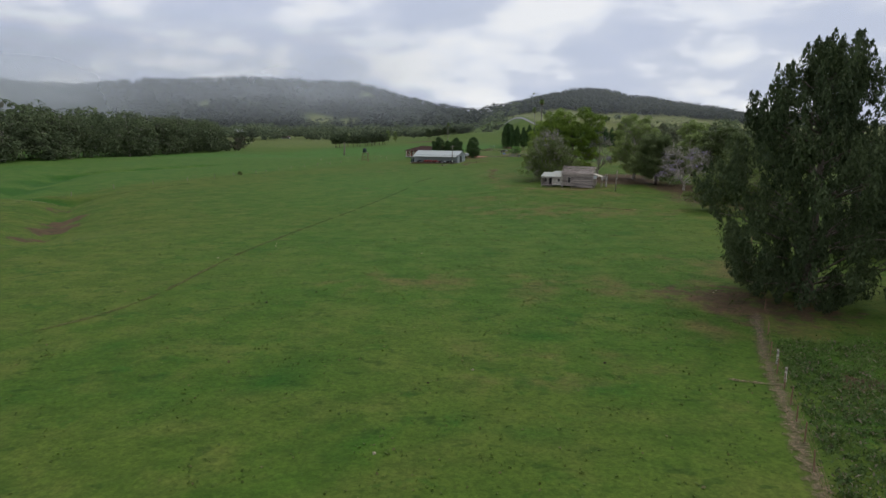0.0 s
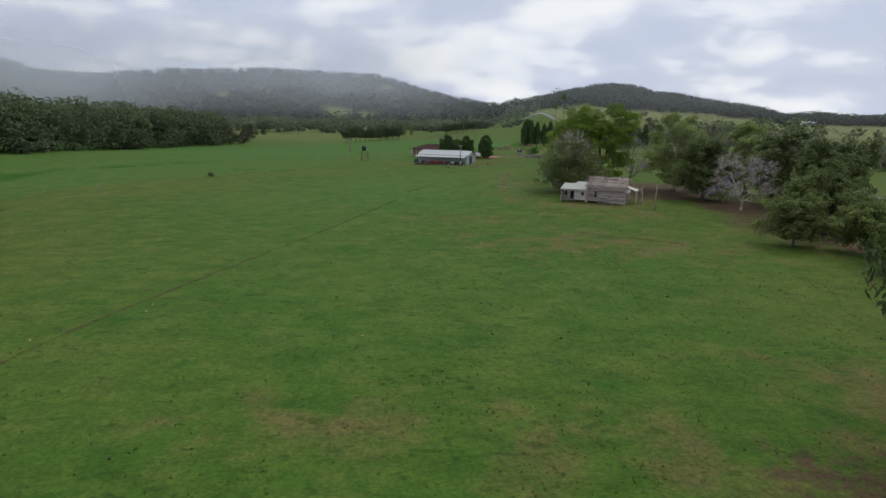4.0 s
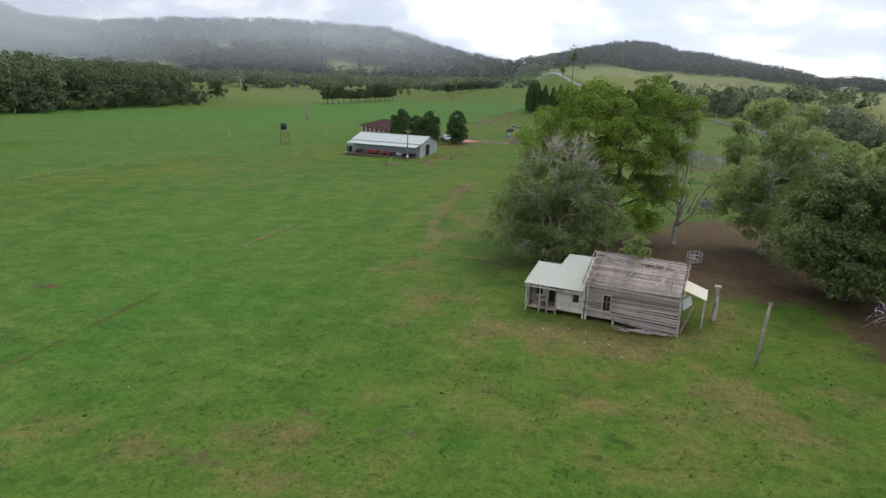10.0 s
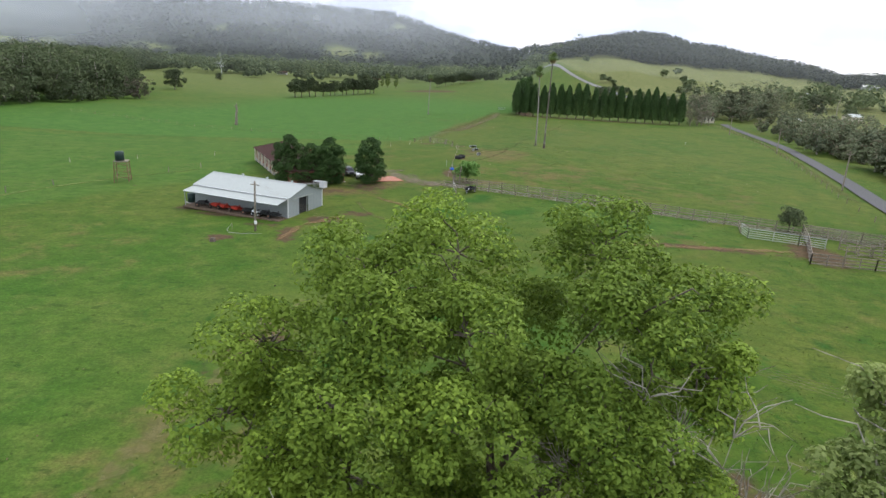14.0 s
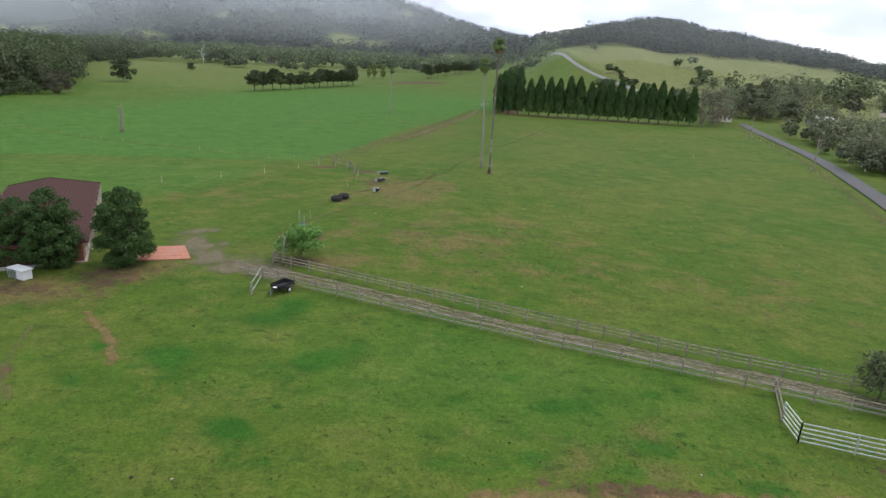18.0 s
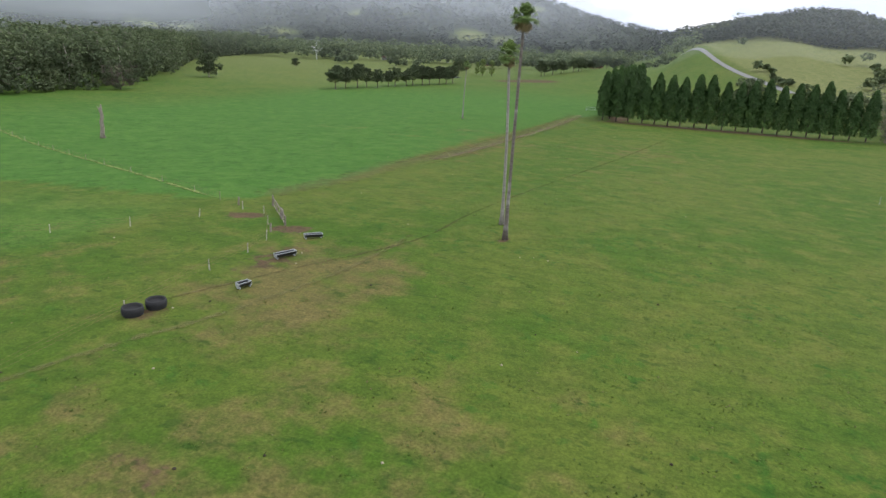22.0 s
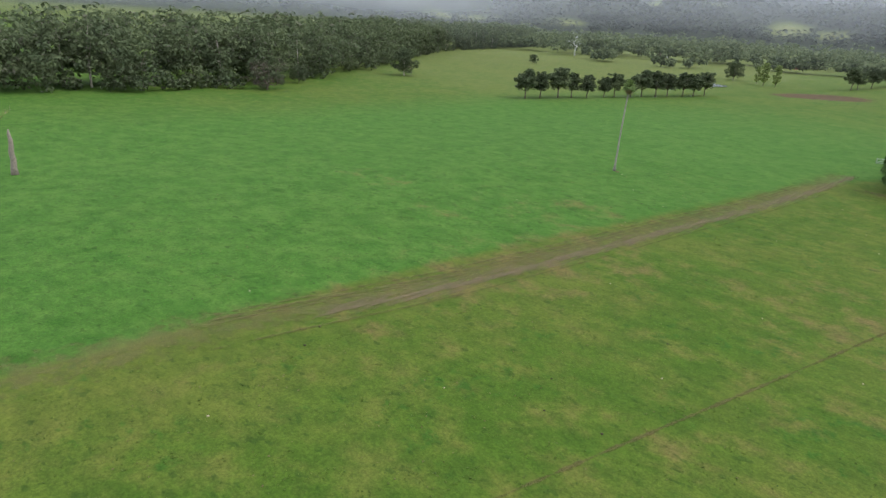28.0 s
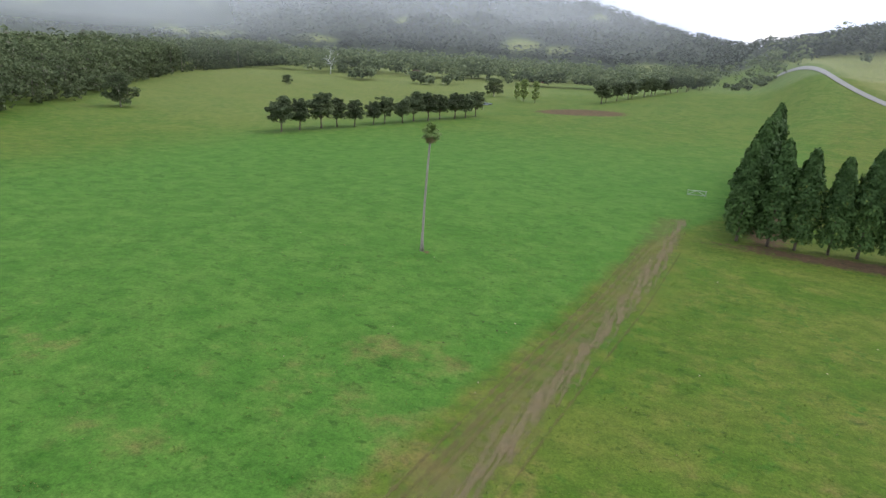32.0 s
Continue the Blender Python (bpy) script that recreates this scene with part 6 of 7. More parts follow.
def ribbed(a, b, h, pitch=0.4):
    """Wall sheeting from a to b with shallow upright ribs."""
    a, b = Vector(a), Vector(b)
    d = (b - a).normalized()
    out = Vector((d.y, -d.x, 0)) * 0.03
    n = max(1, int((b - a).length / pitch))
    g = Geo()
    for i in range(n):
        for t, o in ((0, 0), (0.35, 0), (0.45, 1), (0.75, 1), (0.85, 0)):
            p = a + d * ((i + t) * (b - a).length / n) + out * o
            g.v += [tuple(p), tuple(p + Vector((0, 0, h)))]
    g.v += [tuple(b), tuple(b + Vector((0, 0, h)))]
    g.f += [(2 * i, 2 * i + 2, 2 * i + 3, 2 * i + 1) for i in range(len(g.v) // 2 - 1)]
    return g


barn = shed()


def in_shed(x, y, z=0.06):
    return barn.matrix_basis @ pose(x, y, z)


def wheel(owner, x, y, r, w, mat="rubber", hub="red"):
    t = part("tyre", Geo().tube([(x, y - w / 2, r), (x, y - w * 0.3, r), (x, y + w * 0.3, r), (x, y + w / 2, r)], [r * 0.82, r, r, r * 0.82], 16), mat, owner, smooth=True)
    part("rim", Geo().tube([(x, y - w * 0.52, r), (x, y + w * 0.52, r)], [r * 0.5, r * 0.5], 12), hub, t)
    return t


def implement(u, v, seed, red=True):
    r = random.Random(seed)
    ob = thing("farm_implement", (0, 0, 0), 0, "red tractor-drawn farm implement under the awning" if red else "dark rusty machinery parked under the awning", "machinery")
    ob.matrix_basis = in_shed(u, v) @ pose(0, 0, 0, 0, 0, r.uniform(-20, 20))
    mat = "red" if red else "black"
    part("deck", Geo().box((0, 0, 0.55), (1.7, 1.3, 0.16)).box((0, 0, 0.72), (1.2, 0.8, 0.2)), mat, ob)
    part("drawbar", Geo().bar((0.8, 0, 0.5), (1.7, 0, 0.4), 0.1), mat, ob)
    part("mast", Geo().bar((0.7, -0.3, 0.6), (0.85, 0, 1.15), 0.07).bar((0.7, 0.3, 0.6), (0.85, 0, 1.15), 0.07), mat, ob)
    for y in (-0.75, 0.75):
        wheel(ob, -0.5, y, 0.32, 0.2, hub="rust")
    return ob


for k, (u, red) in enumerate(((-15.8, False), (-13.0, True), (-11.3, True), (-9.0, True), (-6.6, False), (-3.4, False), (-1.6, False))):
    implement(u, -1.2, 70 + k, red)
quad = thing("farm_quad_bike", (0, 0, 0), 0, "black and white farm quad bike under the awning", "quad bike")
quad.matrix_basis = in_shed(-4.7, -1.5)
part("body", Geo().box((0, 0, 0.55), (1.5, 0.5, 0.3)).box((-0.45, 0, 0.78), (0.6, 0.7, 0.12)), "white", quad)
part("seat", Geo().box((-0.1, 0, 0.82), (0.7, 0.3, 0.14)), "black", quad)
part("handlebar", Geo().bar((0.35, -0.4, 1.0), (0.35, 0.4, 1.0), 0.05).bar((0.45, 0, 0.7), (0.35, 0, 1.0), 0.06), "black", quad)
for x in (-0.55, 0.55):
    for y in (-0.42, 0.42):
        wheel(quad, x, y, 0.28, 0.24, hub="galv")
drum = thing("rainwater_tank", (0, 0, 0), 0, "dark squat water tank at the shed's end", "water tank")
drum.matrix_basis = in_shed(-19.3, 0.3, -0.1)
part("body", Geo().tube([(0, 0, 0), (0, 0, 1.5), (0, 0, 1.62)], [0.75, 0.75, 0.4], 18), "green_tank", drum, smooth=True)
part("stand", Geo().box((0, 0, 0.0), (1.7, 1.7, 0.16)), "concrete", drum)

mast = thing("power_pole", (0.1, 253.0, ground_z(0.1, 253)), -18, "weathered timber power pole before the shed", "power pole")
part("shaft", Geo().tube([(0, 0, -0.5), (0.05, 0, 3.5), (0.12, 0, 7.2)], [0.17, 0.15, 0.12], 9), "rail_wood", mast, smooth=True)
part("crossarm", Geo().box((0.12, 0, 6.7), (1.5, 0.1, 0.11)), "rail_wood", mast)
for x in (-0.55, 0.1, 0.75):
    part("insulator", Geo().tube([(x, 0, 6.76), (x, 0, 6.92)], [0.05, 0.035], 8), "white", mast)
part("meter_box", Geo().box((0.2, -0.15, 1.3), (0.35, 0.2, 0.5)), "white", mast)
hoop = thing("garden_hose", (-1.8, 252, ground_z(-1.8, 252)), 0, "pale hose looped over wire pegs in the grass", "hose")
part("hose", Geo().tube([(-1.6, 1.2, 0.9), (-2.0, 0.3, 0.1), (-1.2, -0.8, 0.06), (0.6, -0.9, 0.06), (1.8, -0.5, 0.06), (3.4, -0.2, 0.06)], [0.03] * 6, 5), "old_iron", hoop)
part("peg", Geo().bar((-1.6, 1.2, -0.1), (-1.6, 1.2, 0.95), 0.05), "rail_wood", hoop)

# tank on its stand
tank = thing("water_tank_stand", (-37.3, 282.6, ground_z(-37.3, 282.6)), 20, "dark poly water tank on a rusty lattice stand", "water tank")
for x in (-1.3, 1.3):
    for y in (-1.3, 1.3):
        part("leg", Geo().bar((x, y, -0.2), (x * 0.85, y * 0.85, 3.9), 0.1), "rust", tank)
for z in (1.0, 2.2, 3.4):
    k = 1.3 - 0.055 * z
    for a, b in (((-k, -k), (k, -k)), ((k, -k), (k, k)), ((k, k), (-k, k)), ((-k, k), (-k, -k))):
        part("brace", Geo().bar((*a, z), (*b, z), 0.06).bar((*a, z - 1.0), (*b, z), 0.04), "rust", tank)
part("platform", Geo().box((0, 0, 3.95), (2.5, 2.5, 0.12)), "rail_wood", tank)
part("tank_body", Geo().tube([(-0.25, 0, 4.01), (-0.25, 0, 5.6), (-0.25, 0, 5.76), (-0.25, 0, 5.84)], [0.82, 0.82, 0.6, 0.2], 22), "green_tank", tank, smooth=True)
part("tank_rib", Geo().tube([(-0.25, 0, 4.5), (-0.25, 0, 4.56)], [0.85, 0.85], 22).tube([(-0.25, 0, 5.1), (-0.25, 0, 5.16)], [0.85, 0.85], 22), "green_tank", tank)


# ---- the house ----
def house():
    turn = math.degrees(math.atan2(-0.854, 0.52))
    h = thing("brick_house", (4.0, 290.2, ground_z(-6, 300)), turn, "long brick farmhouse with a brown tiled hip roof", "house")
    L, W, E = 32.0, 11.0, 2.7
    # local x runs to the front end, y to the south-west side; the front corner is the origin
    part("wall", Geo().box((-L / 2, -W / 2, E / 2), (L, W, E)), "brick", h)
    part("slab", Geo().box((-L / 2, -W / 2, 0.0), (L + 0.6, W + 0.6, 0.5)), "concrete", h)
    o, z1, z0 = 0.6, E + 2.2, E - 0.05
    a, b, c, d = (o, o, z0), (o, -W - o, z0), (-L - o, -W - o, z0), (-L - o, o, z0)
    r1, r2 = (-5.5, -W / 2, z1), (-L + 5.5, -W / 2, z1)
    roof = part("roof", Geo().poly(a, d, r2, r1).poly(c, b, r1, r2).poly(b, a, r1).poly(d, c, r2), "brown_tile", h)
    course = Geo()
    for k in range(1, 15):
        t = k / 15
        for p, q, r, s in ((a, d, r1, r2), (b, c, r1, r2)):
            course.bar(Vector(p).lerp(Vector(r), t), Vector(q).lerp(Vector(s), t), 0.07, 0.05)
    part("tile_course", course, "brown_tile", roof)
    part("ridge_tile", Geo().bar(r1, r2, 0.28, 0.14).bar(a, r1, 0.24, 0.12).bar(b, r1, 0.24, 0.12).bar(c, r2, 0.24, 0.12).bar(d, r2, 0.24, 0.12), "brown_tile", roof)
    part("gutter", Geo().bar(a, d, 0.14, 0.16).bar(b, c, 0.14, 0.16).bar(a, b, 0.14, 0.16).bar(c, d, 0.14, 0.16), "brown_tile", h)
    part("chimney", Geo().box((-9, -W / 2 + 1.2, z1 - 0.2), (0.8, 0.6, 1.6)), "brick", h)
    part("vent_pipe", Geo().tube([(-4, -2.5, z0 + 0.8), (-4, -2.5, z1)], [0.08, 0.08], 8), "cream", h)
    for y, out in ((0.0, 0.03), (-W, -0.03)):
        for k in range(8):
            x = -2.6 - k * 3.7
            w = part("window", Geo().box((x, y + out, 1.5), (1.7, 0.06, 1.3)), "glass", h)
            part("window_frame", Geo().box((x, y + out * 1.6, 0.83), (1.9, 0.1, 0.09)).box((x, y + out * 1.6, 2.17), (1.9, 0.1, 0.09)).box((x - 0.9, y + out * 1.6, 1.5), (0.09, 0.1, 1.3)).box((x + 0.9, y + out * 1.6, 1.5), (0.09, 0.1, 1.3)).box((x, y + out * 1.6, 1.5), (0.05, 0.1, 1.3)), "cream", w)
            part("veranda_pier", Geo().box((x - 1.85, y + (0.55 if y == 0 else -0.55), E / 2), (0.3, 0.3, E)), "cream", h)
    d1 = part("front_door", Geo().box((0.04, -3.0, 1.05), (0.08, 0.95, 2.1)), "cream", h)
    part("garage_door", Geo().box((0.04, -7.0, 1.1), (0.08, 4.6, 2.2)), "brown_tile", h)
    return h


house()
apron = Geo()
for i in range(8):
    for j in range(4):
        p = [Vector((6.0, 295.6)).lerp(Vector((12.6, 297.0)), s).lerp(Vector((8.5, 290.6)).lerp(Vector((15.6, 292.6)), s), t) for s, t in ((i / 8, j / 4), ((i + 0.985) / 8, j / 4), ((i + 0.985) / 8, (j + 0.97) / 4), (i / 8, (j + 0.97) / 4))]
        q = [(v.x, v.y, ground_z(v.x, v.y) + 0.09) for v in p]
        apron.sheet(*reversed(q), 0.1)
tagged(part("terracotta_driveway", apron, "terracotta"), "terracotta paved driveway in front of the house", "driveway", kind="structure")


def car(x, y, turn, mat, label):
    c = thing("parked_car", (x, y, ground_z(x, y)), turn, label, "car")
    body = Geo()
    prof = [(-2.3, 0.45), (-2.35, 0.95), (-1.9, 1.05), (-1.5, 1.7), (0.6, 1.72), (1.25, 1.12), (2.15, 1.0), (2.3, 0.75), (2.25, 0.45)]
    k = len(prof)
    body.v += [(px, -0.88 if pz < 1.2 else -0.7, pz) for px, pz in prof] + [(px, 0.88 if pz < 1.2 else 0.7, pz) for px, pz in prof]
    body.f += [tuple(range(k)), tuple(reversed(range(k, 2 * k)))] + [(i, i + k, (i + 1) % k + k, (i + 1) % k) for i in range(k)]
    part("body", body, mat, c)
    part("windscreen", Geo().sheet((0.64, -0.66, 1.68), (0.64, 0.66, 1.68), (1.22, 0.72, 1.16), (1.22, -0.72, 1.16), -0.02), "glass", c)
    for s in (-1, 1):
        part("side_window", Geo().poly(*[(px, s * (0.8 if pz < 1.3 else 0.715), pz) for px, pz in ((-1.5, 1.2), (-1.3, 1.62), (0.5, 1.62), (1.0, 1.2))]), "glass", c)
        for px in (-1.4, 1.4):
            wheel(c, px, s * 0.82, 0.36, 0.22, hub="galv")
        part("headlight", Geo().box((2.27, s * 0.65, 0.8), (0.08, 0.35, 0.18)), "white", c)
    return c


car(6.2, 294.9, -75, "white", "white four-wheel drive parked on the terracotta driveway")
car(3.2, 297.2, -60, "black", "dark four-wheel drive parked beside the house")
cage = thing("dog_kennel", (0.9, 284.2, ground_z(0.9, 284.2)), -18, "white wire dog kennel on the lawn", "kennel")
part("box", Geo().box((0.6, 0, 0.55), (1.1, 1.0, 1.0)), "white", cage)
part("roof_sheet", Geo().box((0, 0, 1.12), (2.6, 1.3, 0.06)), "white", cage)
for k in range(6):
    part("bar", Geo().bar((-1.2 + 0.24 * k, -0.55, 0), (-1.2 + 0.24 * k, -0.55, 1.1), 0.04), "galv", cage)


# ---- fences ----
def rail_fence(name, pts, step, rails, label, high=1.25, mat="rail_wood", infill=False):
    """Post-and-rail fence; every post and rail a part."""
    f = thing(name, (0, 0, 0), 0, label, "fence", "lane fences")
    rng = random.Random(len(pts) + int(pts[0][0]))
    line = []
    for a, b in zip(pts, pts[1:]):
        n = max(1, round(math.dist(a, b) / step))
        line += [(a[0] + (b[0] - a[0]) * k / n, a[1] + (b[1] - a[1]) * k / n) for k in range(n)]
    line.append(pts[-1])
    post = Geo().tube([(0, 0, -0.3), (0, 0, high * 0.6), (0, 0, high + 0.1)], [0.085, 0.08, 0.07], 7).mesh("post")
    post.materials.append(M[mat])
    for x, y in line:
        ob = new("post", post)
        ob.parent = f
        ob.matrix_basis = pose(x, y, ground_z(x, y), rng.uniform(-2, 2), rng.uniform(-2, 2), rng.uniform(0, 90))
    rail = Geo().box((0, 0, 0), (1, 0.05, 0.1)).mesh("rail")
    rail.materials.append(M[mat])
    wire = Geo().box((0, 0, 0), (1, 0.012, 0.012)).mesh("wire")
    wire.materials.append(M["galv"])
    for (ax, ay), (bx, by) in zip(line, line[1:]):
        for z in rails:
            a, b = Vector((ax, ay, ground_z(ax, ay) + z)), Vector((bx, by, ground_z(bx, by) + z + rng.uniform(-0.02, 0.02)))
            ob = new("rail", rail)
            ob.parent = f
            ob.matrix_basis = Matrix.Translation((a + b) / 2) @ (b - a).to_track_quat("X", "Z").to_matrix().to_4x4() @ pose(0, 0.08, 0)
            ob.scale = ((b - a).length * 1.01, 1, 1)
        if infill:
            for z in (0.2, 0.35, 0.6, 0.75):
                a, b = Vector((ax, ay, ground_z(ax, ay) + z)), Vector((bx, by, ground_z(bx, by) + z))
                ob = new("wire", wire)
                ob.parent = f
                ob.matrix_basis = Matrix.Translation((a + b) / 2) @ (b - a).to_track_quat("X", "Z").to_matrix().to_4x4()
                ob.scale = ((b - a).length, 1, 1)
    return f


rail_fence("rail_fence", [(25.5, 292.7), (40, 287.6), (54.5, 283.1), (68.8, 279.7), (84.5, 276.7), (100, 273.8), (112, 271.0)], 2.6, (0.45, 0.8, 1.15), "weathered grey post-and-rail fence along the paddock")
rail_fence("rail_fence", [(24.0, 288.8), (30.2, 286.5), (47.6, 280.9), (57.7, 278.2), (74.9, 274.6), (98, 269.5)], 2.6, (0.28, 0.7, 1.12), "old grey rail fence with wire beside the gravel lane", infill=True)
rail_fence("rail_fence", [(25.4, 293.2), (25.6, 296.8)], 1.7, (0.45, 0.8, 1.15), "short return of rail fence beside a young tree")

strainer = thing("tall_gate_post", (26.7, 292.6, ground_z(26.7, 292.6)), 0, "tall leaning grey gate post", "post")
part("shaft", Geo().tube([(0, 0, -0.3), (0.1, 0.15, 2.0), (0.2, 0.3, 3.3)], [0.13, 0.11, 0.09], 7), "rail_wood", strainer, smooth=True)
wire_gate = thing("wire_gate", (25.8, 288.5, ground_z(25.8, 288.5)), 0, "open thin-framed wire gate beside the trailer", "gate")
part("gate_post", Geo().box((0.85, -4.9, 0.6), (0.18, 0.18, 1.3)), "rail_wood", wire_gate)
part("gate_frame", Geo().bar((0.05, -0.2, 0.25), (0.8, -4.7, 0.2), 0.05).bar((0.05, -0.2, 1.15), (0.8, -4.7, 1.1), 0.05).bar((0.05, -0.2, 0.2), (0.05, -0.2, 1.15), 0.05), "galv", wire_gate)


def trailer():
    t = thing("box_trailer", (29.3, 285.3, ground_z(29.3, 285.3)), 248, "small black box trailer parked by the fence", "trailer")
    part("tray_floor", Geo().box((0, 0, 0.55), (2.1, 1.3, 0.06)), "black", t)
    for y in (-0.65, 0.65):
        part("tray_side", Geo().box((0, y, 0.75), (2.1, 0.04, 0.42)), "black", t)
        part("mudguard", Geo().box((-0.1, y * 1.22, 0.72), (0.9, 0.28, 0.04)), "black", t)
        wheel(t, -0.1, y * 1.22, 0.3, 0.2, hub="white")
    for x in (-1.05, 1.05):
        part("tailgate", Geo().box((x, 0, 0.75), (0.04, 1.3, 0.42)), "black", t)
    part("drawbar", Geo().bar((1.0, -0.45, 0.48), (2.1, 0, 0.42), 0.07).bar((1.0, 0.45, 0.48), (2.1, 0, 0.42), 0.07), "black", t)
    part("jockey_wheel", Geo().tube([(1.9, 0.1, 0.0), (1.9, 0.1, 0.65)], [0.04, 0.03], 6), "galv", t)
    sp = part("spare_wheel", Geo().tube([(1.3, 0.2, 0.62), (1.3, 0.2, 0.8)], [0.3, 0.3], 14), "rubber", t)
    part("spare_rim", Geo().tube([(1.3, 0.2, 0.6), (1.3, 0.2, 0.83)], [0.2, 0.2], 12), "white", sp)
    return t


trailer()


def panel_line(name, pts, step, high, bars, mat, label, thick=0.045):
    f = thing(name, (0, 0, 0), 0, label, "stock panel", "stockyard panels")
    for a, b in zip(pts, pts[1:]):
        n = max(1, round(math.dist(a, b) / step))
        line = [(a[0] + (b[0] - a[0]) * k / n, a[1] + (b[1] - a[1]) * k / n) for k in range(n + 1)]
        for x, y in line:
            part("upright", Geo().bar((x, y, ground_z(x, y) - 0.15), (x, y, ground_z(x, y) + high + 0.05), thick * 1.9), mat, f)
        for p, q in zip(line, line[1:]):
            for k in range(bars):
                z = 0.2 + k * (high - 0.2) / (bars - 1)
                part("rail", Geo().bar((*p, ground_z(*p) + z), (*q, ground_z(*q) + z), thick, thick * 2), mat, f)
    return f


panel_line("steel_stock_panels", [(73.7, 270.6), (73.8, 267.9), (81.0, 266.6), (84.5, 265.6)], 3.0, 1.6, 5, "galv", "galvanised steel stock panels in a line")
panel_line("slip_rail", [(75.0, 275.6), (73.7, 270.6)], 6.0, 0.9, 2, "rail_wood", "leaning timber slip rails at the lane", 0.07)
panel_line("timber_stockyard", [(84.9, 274.3), (82.5, 267), (78.3, 256.6), (87, 256.4), (96, 256.0)], 2.4, 1.6, 4, "rail_wood", "weathered timber stockyard rails", 0.07)
panel_line("timber_stockyard", [(84.9, 274.3), (93, 271.8), (103, 269)], 2.6, 1.6, 4, "rail_wood", "weathered timber stockyard back rails", 0.07)
panel_line("timber_race", [(87, 266.5), (92, 262), (93.5, 257)], 2.4, 1.6, 4, "rail_wood", "inner timber drafting race of the yard", 0.07)
panel_line("timber_race", [(86, 262.5), (92.5, 265)], 2.4, 1.6, 3, "rail_wood", "inner timber drafting race of the yard", 0.07)
stock_tree = crown_tree("yard_tree", 62, 8.5, 2.0, 3.8, 3.6, 9000, 0.22, "leaf_mid", "bark", 0.18, "leafy tree shading the timber stockyard", n=36, clump=1.1, fork=1.8, n_main=6)
stand(stock_tree, 101, 265)
another(stock_tree, 92, 238, 80, 1.15)
another(stock_tree, 100, 247, 170, 0.9)


def wire_fence(name, pts, step, label, white=False, wires=(0.45, 0.8, 1.1), high=1.15, size=0.08, mat=None):
    f = thing(name, (0, 0, 0), 0, label, "fence", "paddock wire fences")
    rng = random.Random(int(abs(pts[0][0]) * 10))
    mat = mat or ("old_white" if white else "rail_wood")
    post = Geo().tube([(0, 0, -0.3), (0, 0, high)], [size, size * 0.85], 6).mesh("post")
    post.materials.append(M[mat])
    line = smooth_line(pts, step)
    for x, y in line:
        ob = new("post", post)
        ob.parent = f
        ob.matrix_basis = pose(x, y, ground_z(x, y), rng.uniform(-4, 4), rng.uniform(-4, 4), 0)
        ob.scale = (1, 1, rng.uniform(0.85, 1.1))
    g = Geo()
    for z in wires:
        for p, q in zip(line, line[1:]):
            g.bar((*p, ground_z(*p) + z), (*q, ground_z(*q) + z), 0.008)
    part("wire", g, "rust", f)
    return f


wire_fence("field_fence", [(-150, 432), (-124, 421), (-80, 401), (-36, 381), (4, 362.5)], 9.0, "thin-posted wire fence across the lush field", size=0.05)
wire_fence("paddock_fence", [(24, 299), (23.8, 312), (23.4, 334.6), (22.5, 346), (15, 357)], 13.0, "wire fence with a few pale posts by the troughs", True, size=0.05)
wire_fence("house_fence", [(-60, 300), (-35, 318), (-10.8, 333.4), (4, 345), (11, 358)], 11.0, "sparse wire fence behind the house", True, size=0.05)
wire_fence("west_fence", [(-95, 140), (-67.5, 205), (-60.8, 232), (-46.7, 276), (-30, 300)], 9.0, "old wire fence beside the western field")
wire_fence("creek_fence", [(14, 27), (17, 34.4), (18.8, 39.3), (20.3, 43.5), (22.1, 48.9), (27, 60), (36, 82), (46, 104)], 4.6, "rusty wire fence along a bare strip", size=0.04, high=1.0, mat="rust")
wire_fence("road_fence", [(101, 268), (109.5, 309), (119.5, 345), (133, 395), (146.5, 452), (156, 515), (163, 566)], 7.0, "roadside wire fence of grey posts")
for x, y, h in ((21.9, 47.6, 0.95), (20.9, 44.6, 0.9)):
    p = thing("white_marker_post", (x, y, ground_z(x, y)), 0, "short whitish marker post beside the wire fence", "post")
    part("shaft", Geo().box((0, 0, h / 2 - 0.1), (0.1, 0.1, h + 0.2)), "old_white", p)
gate_posts = thing("old_gateway", (0, 0, 0), 0, "braced double timber gate between weathered posts", "gate")
def on_land(x, y, z):
    return (x, y, ground_z(x, y) + z)


A, B, C = (18.5, 355.6), (13.2, 362.0), (20.9, 352.6)
for (x, y), h in ((A, 1.5), (B, 1.5), ((18.9, 355.3), 1.35), ((13.5, 361.7), 1.3), (C, 1.25), ((8.8, 360.2), 1.2), ((21.0, 349.2), 1.1)):
    part("gate_post", Geo().tube([on_land(x, y, -0.3), on_land(x + 0.05, y, h)], [0.13, 0.11], 7), "rail_wood", gate_posts)
